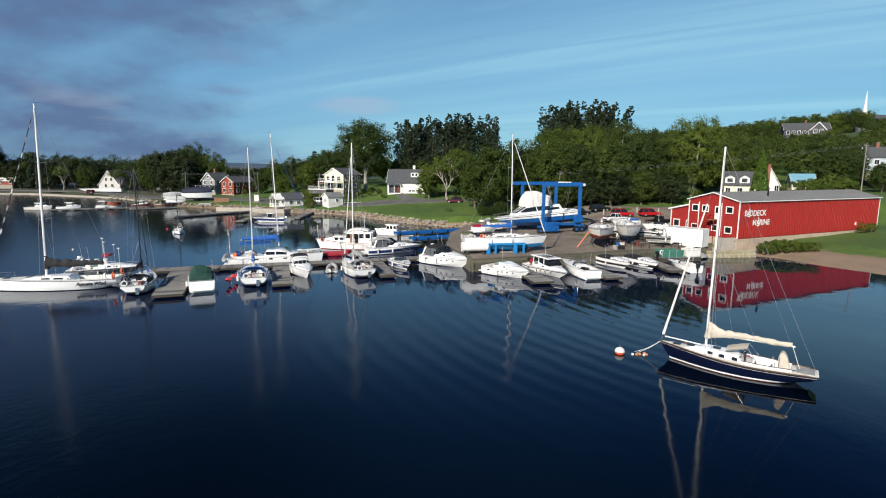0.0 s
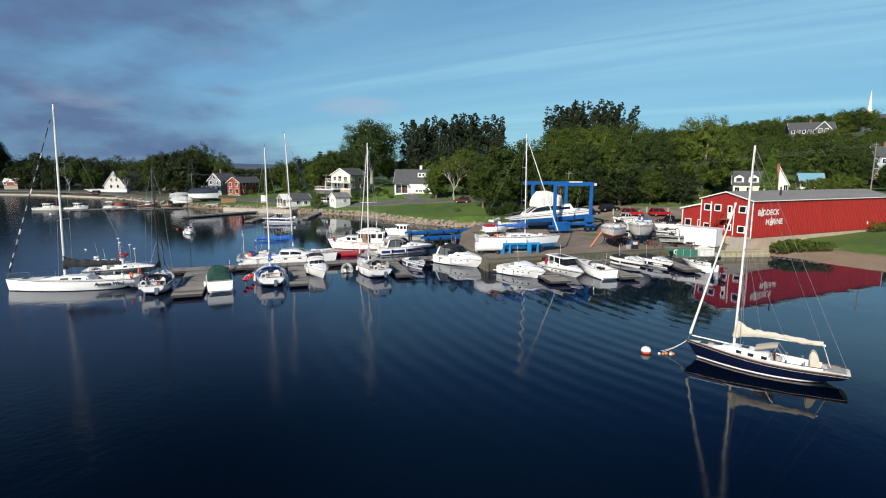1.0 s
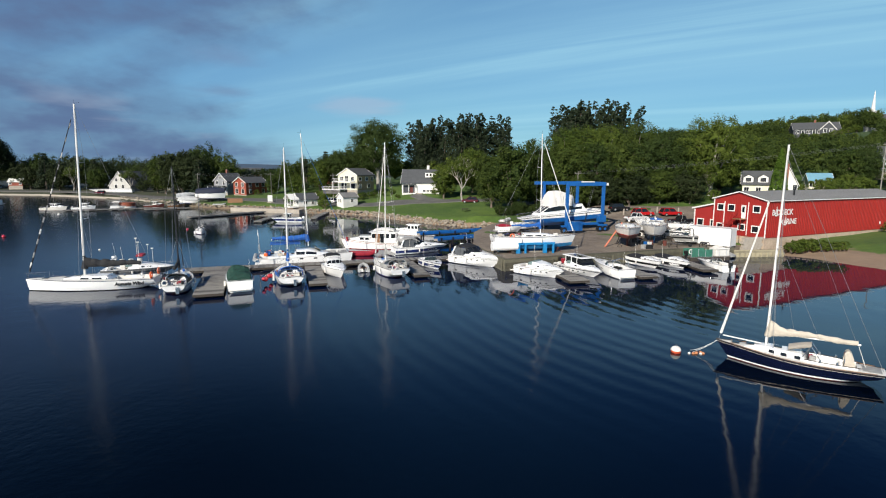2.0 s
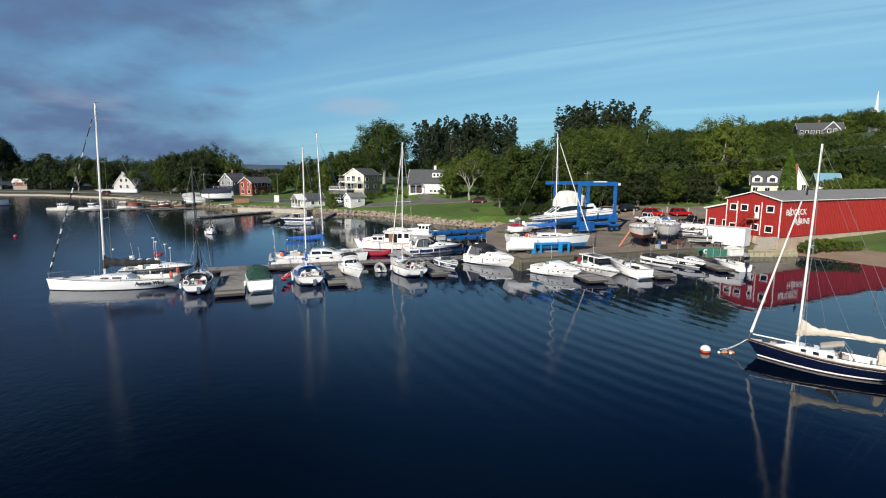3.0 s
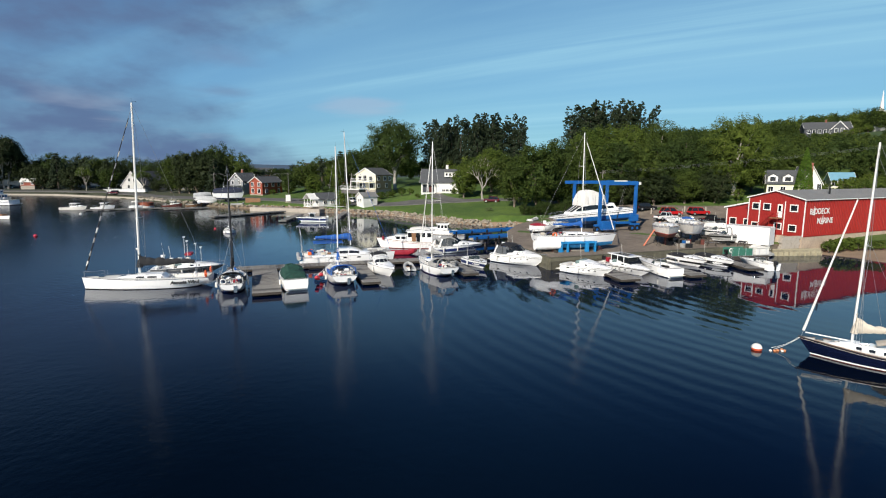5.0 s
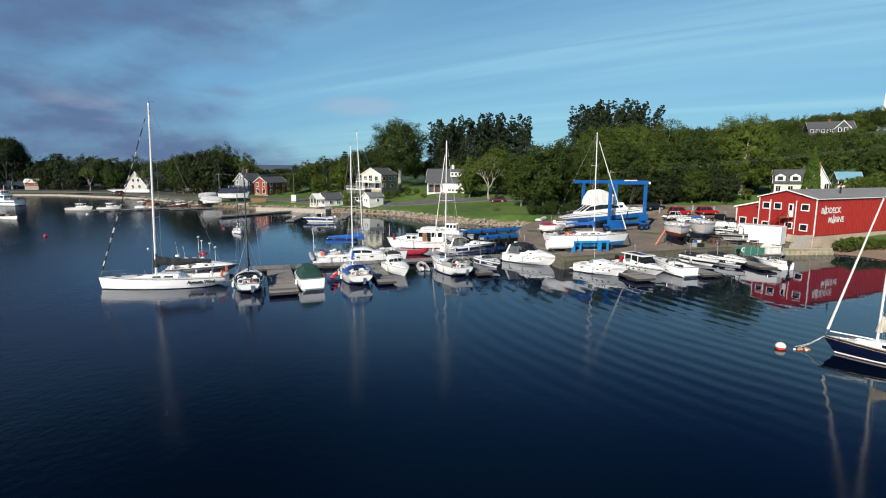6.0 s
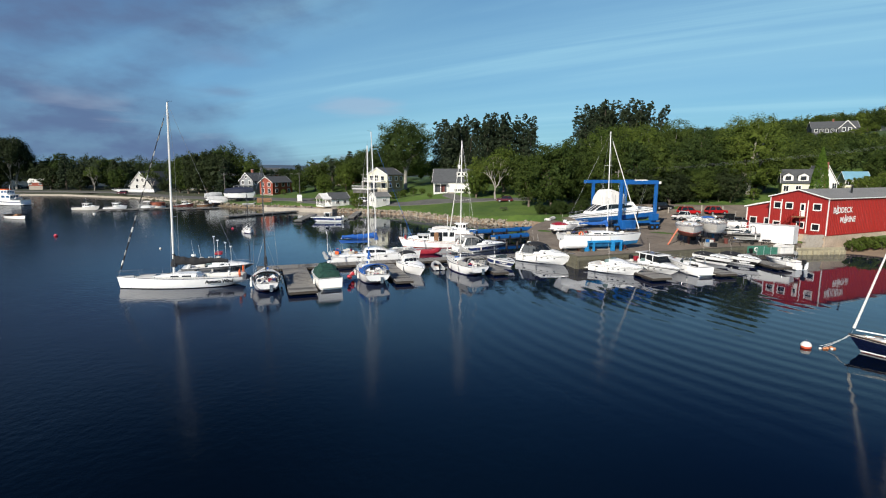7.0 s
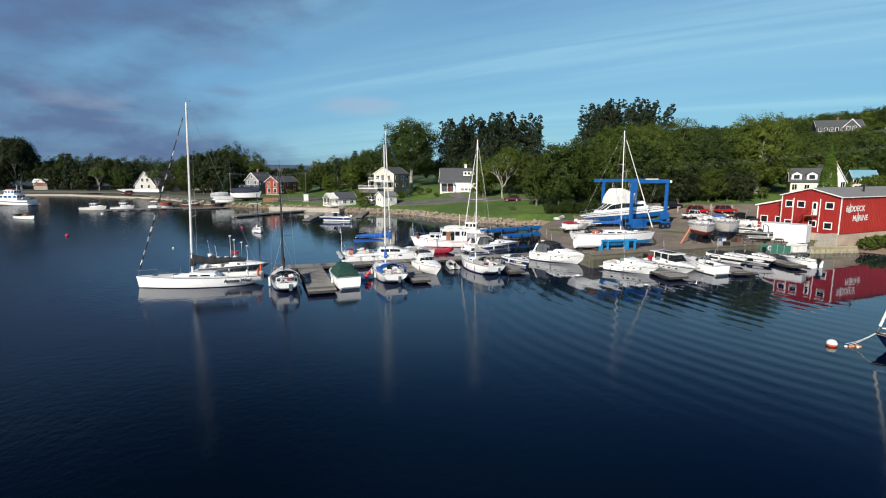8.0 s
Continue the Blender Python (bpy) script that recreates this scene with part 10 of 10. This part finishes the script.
for i in range(13):
    tree("maple" if i % 4 == 1 else "park", 27.5 + 2.5 * i, 130.2 + 0.8 * math.sin(4 * i), 8.5 + 1.6 * math.sin(2.3 * i), 1.05)
for i in range(17):
    tree("dark", 10.5 + 1.25 * i + 0.5 * math.sin(7 * i), 129.5 + 1.5 * math.sin(3 * i), 3.4 + 0.9 * math.sin(5 * i), 1.15)

# more trees round the houses and along the park
for k, x, y, h in (("spruce", -58, 208, 13), ("maple", -66, 213, 14), ("maple", -60, 218, 15), ("bright", -52, 205, 12), ("maple", -50, 215, 15), ("dark", -44, 212, 17), ("dark", -38, 216, 19), ("maple", -47, 224, 17), ("spruce", -54, 226, 15),
                   ("park", -108, 222, 20), ("park", -116, 226, 22), ("dark", -112, 238, 24), ("park", -124, 235, 22), ("maple", -132, 242, 22), ("spruce", -104, 216, 15), ("park", -140, 250, 19), ("park", -120, 246, 23), ("maple", -100, 230, 19),
                   ("bare", -157, 257, 12), ("maple", -183, 272, 14), ("park", -190, 283, 16), ("maple", -200, 290, 20), ("park", -212, 296, 22), ("dark", -224, 290, 22), ("park", -236, 300, 20), ("parktall", -247, 284, 33), ("park", -254, 280, 19), ("park", -236, 287, 18), ("park", -262, 290, 22), ("park", -275, 280, 22), ("bare", -258, 281, 13),
                   ("park", -152.5, 259, 8.5), ("bare", -196, 272, 13), ("park", -206, 276, 15), ("spruce", -216, 280, 20), ("park", -226, 282, 15), ("park", -268, 275, 18), ("park", -284, 272, 20), ("spruce", -190, 280, 17), ("bright", -58.5, 196, 9), ("maple", -70, 205, 9), ("maple", 134, 159, 8), ("maple", 140, 160, 8), ("bright", 128, 154, 8), ("maple", 133, 150, 9), ("dark", 139.5, 153, 8.5), ("maple", 145, 155, 9), ("dark", 118, 140, 9), ("maple", 126, 143, 10), ("dark", 134, 145, 10), ("maple", 142, 147, 10), ("dark", 150, 150, 11), ("maple", 112, 152, 13), ("dark", 120, 158, 14), ("maple", 95, 158, 14), ("dark", 128, 165, 15), ("bright", 84, 160, 17),  ("maple", 100, 168, 15), ("bright", 90, 178, 15), ("dark", 160, 178, 14)):
    tree(k, x, y, h)


def far_woods():
    """The woods that close the view, as one mass of leaf clumps."""
    rng = np.random.default_rng(8)
    groups = {0: [], 2: [], 1: [], 3: [], 4: []}
    cells = []
    for gy in np.arange(178, 640, 8.5):
        for gx in np.arange(-560, 620, 8.5):
            s = 1 if gy < 330 else 1.6
            if s > 1 and rng.random() > 0.42:
                continue
            cells.append((gx + rng.uniform(-3, 3), gy + rng.uniform(-3, 3), s))
    C = np.array(cells)
    d = shore_distance(C[:, 0], C[:, 1])
    Z = height(C[:, 0], C[:, 1])
    keep = []
    for (x, y, s), dd, z in zip(cells, d, Z):
        if dd < 22 or abs(x) > y * 1.35 + 40:
            continue
        if x < -75 and y < 205:
            continue
        if -30 > x > -150 and y < 232 + max(0, -80 - x) * 0.4:
            continue
        if x <= -150 and y < 274 or -184 < x < -144 and y < 292:
            continue
        if -100 < x < -48 and 250 < y < 470 and rng.random() < 0.75:
            continue
        if -45 < x < 20 and y < 196:
            continue
        if 60 < x < 115 and y < 172 or 130 < x < 152 and 140 < y < 178:
            continue
        if 190 < x < 224 and 298 < y < 316:
            continue
        if x < -95 and y > 318 and rng.random() < 0.85 or -95 <= x < -30 and y > 300 and rng.random() < 0.6 or -30 <= x < 60 and y > 250 and rng.random() < 0.85:
            continue
        if x > 60 and y > 330 and rng.random() < 0.3 or 60 < x < 130 and 172 < y < 330 and rng.random() < 0.2:
            continue
        if x > y * 1.0 + 12 or x < -y * 0.92 - 30:
            continue
        keep.append((x, y, z, s))
    for x, y, z, s in keep:
        g = int(rng.choice([0, 0, 0, 2, 2, 1])) if x > -35 else int(rng.choice([3, 2, 2, 4])) if x > -95 else int(rng.choice([4, 4, 2, 3, 0]))
        h = rng.uniform(8, 15) * ((1.75 if rng.random() < 0.16 else 1.35) if x < -100 else 1.0 if x < -30 else 0.95 if x < 110 else 1.15)
        if -100 < x < -48 and y > 250:
            h *= 0.6
        if x > 150 and y >= 300:
            h *= 1.45
        if x > 140 and y >= 230:
            h = min(h, 13.5 + y * float(np.interp(x / y, [0.46, 0.60, 0.72, 0.79, 0.81, 0.86, 0.92], [0.082, 0.100, 0.118, 0.124, 0.104, 0.104, 0.118])) * rng.uniform(0.93, 1.02) - z)
            if h < 3:
                continue
        if -0.43 < (x + 10) / y < -0.29 and y > 225:
            h = min(h, 13.2 + 0.004 * y - z)
            if h < 3:
                continue
        if 110 < x < 232 and 170 < y < 300 and 0.55 < x / y < 0.80:
            h = min(h, 13.5 + 25.0 * y / 305 - z - 2.4)
            if h < 3:
                continue
        w = h * rng.uniform(0.62, 0.85)
        n = int((26 if y < 330 else 17) * max(1.0, (h / 14) ** 1.3))
        dv = rng.normal(size=(n, 3))
        dv /= np.linalg.norm(dv, axis=1)[:, None]
        c = dv * np.array([w / 2, w / 2, h * 0.38]) * rng.uniform(0.6, 0.9, (n, 1)) + np.array([x, y, z + h * 0.58])
        groups[g].append(leaf_cards(rng, c, np.full(n, w * 0.15), 26 if y < 330 else 20, 0.30 * s, np.array([x, y, z + h * 0.5])))
        groups[g].append(inner_leaves(rng, np.array([x, y, z + h * 0.55]), w / 2, h * 0.40, 110, w * 0.06))
    for g, nm in ((0, "mid green woods on the slope behind the shore"), (2, "dark green woods on the slope behind the shore"), (1, "light green trees on the slope behind the shore"), (3, "dark pine woods beyond the far shore"), (4, "deep green park woods beyond the far quay")):
        tagged(new("woods", cards_mesh("woods", np.concatenate(groups[g]), LEAF[g])), nm, "woods", kind="stuff")


far_woods()

# ---- stone revetment below the lawn ----


def stone_mesh(seed):
    rng = random.Random(seed)
    bm = B()
    bmesh.ops.create_icosphere(bm, subdivisions=1, radius=0.5)
    for v in bm.verts:
        v.co *= rng.uniform(0.75, 1.15)
        v.co.x *= 1.35
        v.co.z *= 0.72
    return link_mesh("stone", bm, ROCK)


STONES = [stone_mesh(s) for s in range(6)]
rev = root("revetment", pose(0, 0, 0), "pale tumbled stone revetment along the lawn's edge", "revetment", kind="structure")
st_rng = random.Random(33)
RUN = SHORE[14:23]
count = 0
for (x0, y0), (x1, y1) in zip(RUN, RUN[1:]):
    ln = math.hypot(x1 - x0, y1 - y0)
    nx, ny = -(y1 - y0) / ln, (x1 - x0) / ln
    k = max(1, int(ln / 1.0))
    for i in range(k):
        for r in range(3):
            if count >= 300:
                break
            u = (i + st_rng.uniform(0.1, 0.9)) / k
            off = -(-0.9 + r * 0.68 + st_rng.uniform(-0.2, 0.2))
            x, y = x0 + (x1 - x0) * u + nx * off, y0 + (y1 - y0) * u + ny * off
            z = 0.10 + r * 0.5 + st_rng.uniform(-0.1, 0.15)
            s = st_rng.uniform(0.5, 1.0)
            part_of("stone", st_rng.choice(STONES), rev, Matrix.Translation((x, y, z)) @ Euler((st_rng.uniform(-.3, .3), st_rng.uniform(-.3, .3), st_rng.uniform(0, 6.28))).to_matrix().to_4x4() @ Matrix.Scale(s, 4))
            count += 1
# the rocks along the far shore, joined
rest = B()
for (x0, y0), (x1, y1) in zip(SHORE[13:28], SHORE[14:29]):
    ln = math.hypot(x1 - x0, y1 - y0)
    for i in range(int(ln / 0.32)):
        u = st_rng.random()
        s = st_rng.uniform(0.2, 0.55)
        bmesh.ops.create_icosphere(rest, subdivisions=1, radius=s, matrix=Matrix.Translation((x0 + (x1 - x0) * u + st_rng.uniform(-1, 1), y0 + (y1 - y0) * u + st_rng.uniform(-1, 1), st_rng.uniform(0, 1.25))) @ Euler((st_rng.random(), st_rng.random(), st_rng.random() * 6)).to_matrix().to_4x4() @ Matrix.Diagonal((1.3, 1, 0.7, 1)))
solid("shore_rocks", rest, ROCK, "small rocks tumbled along the far shore", "rocks", kind="stuff")
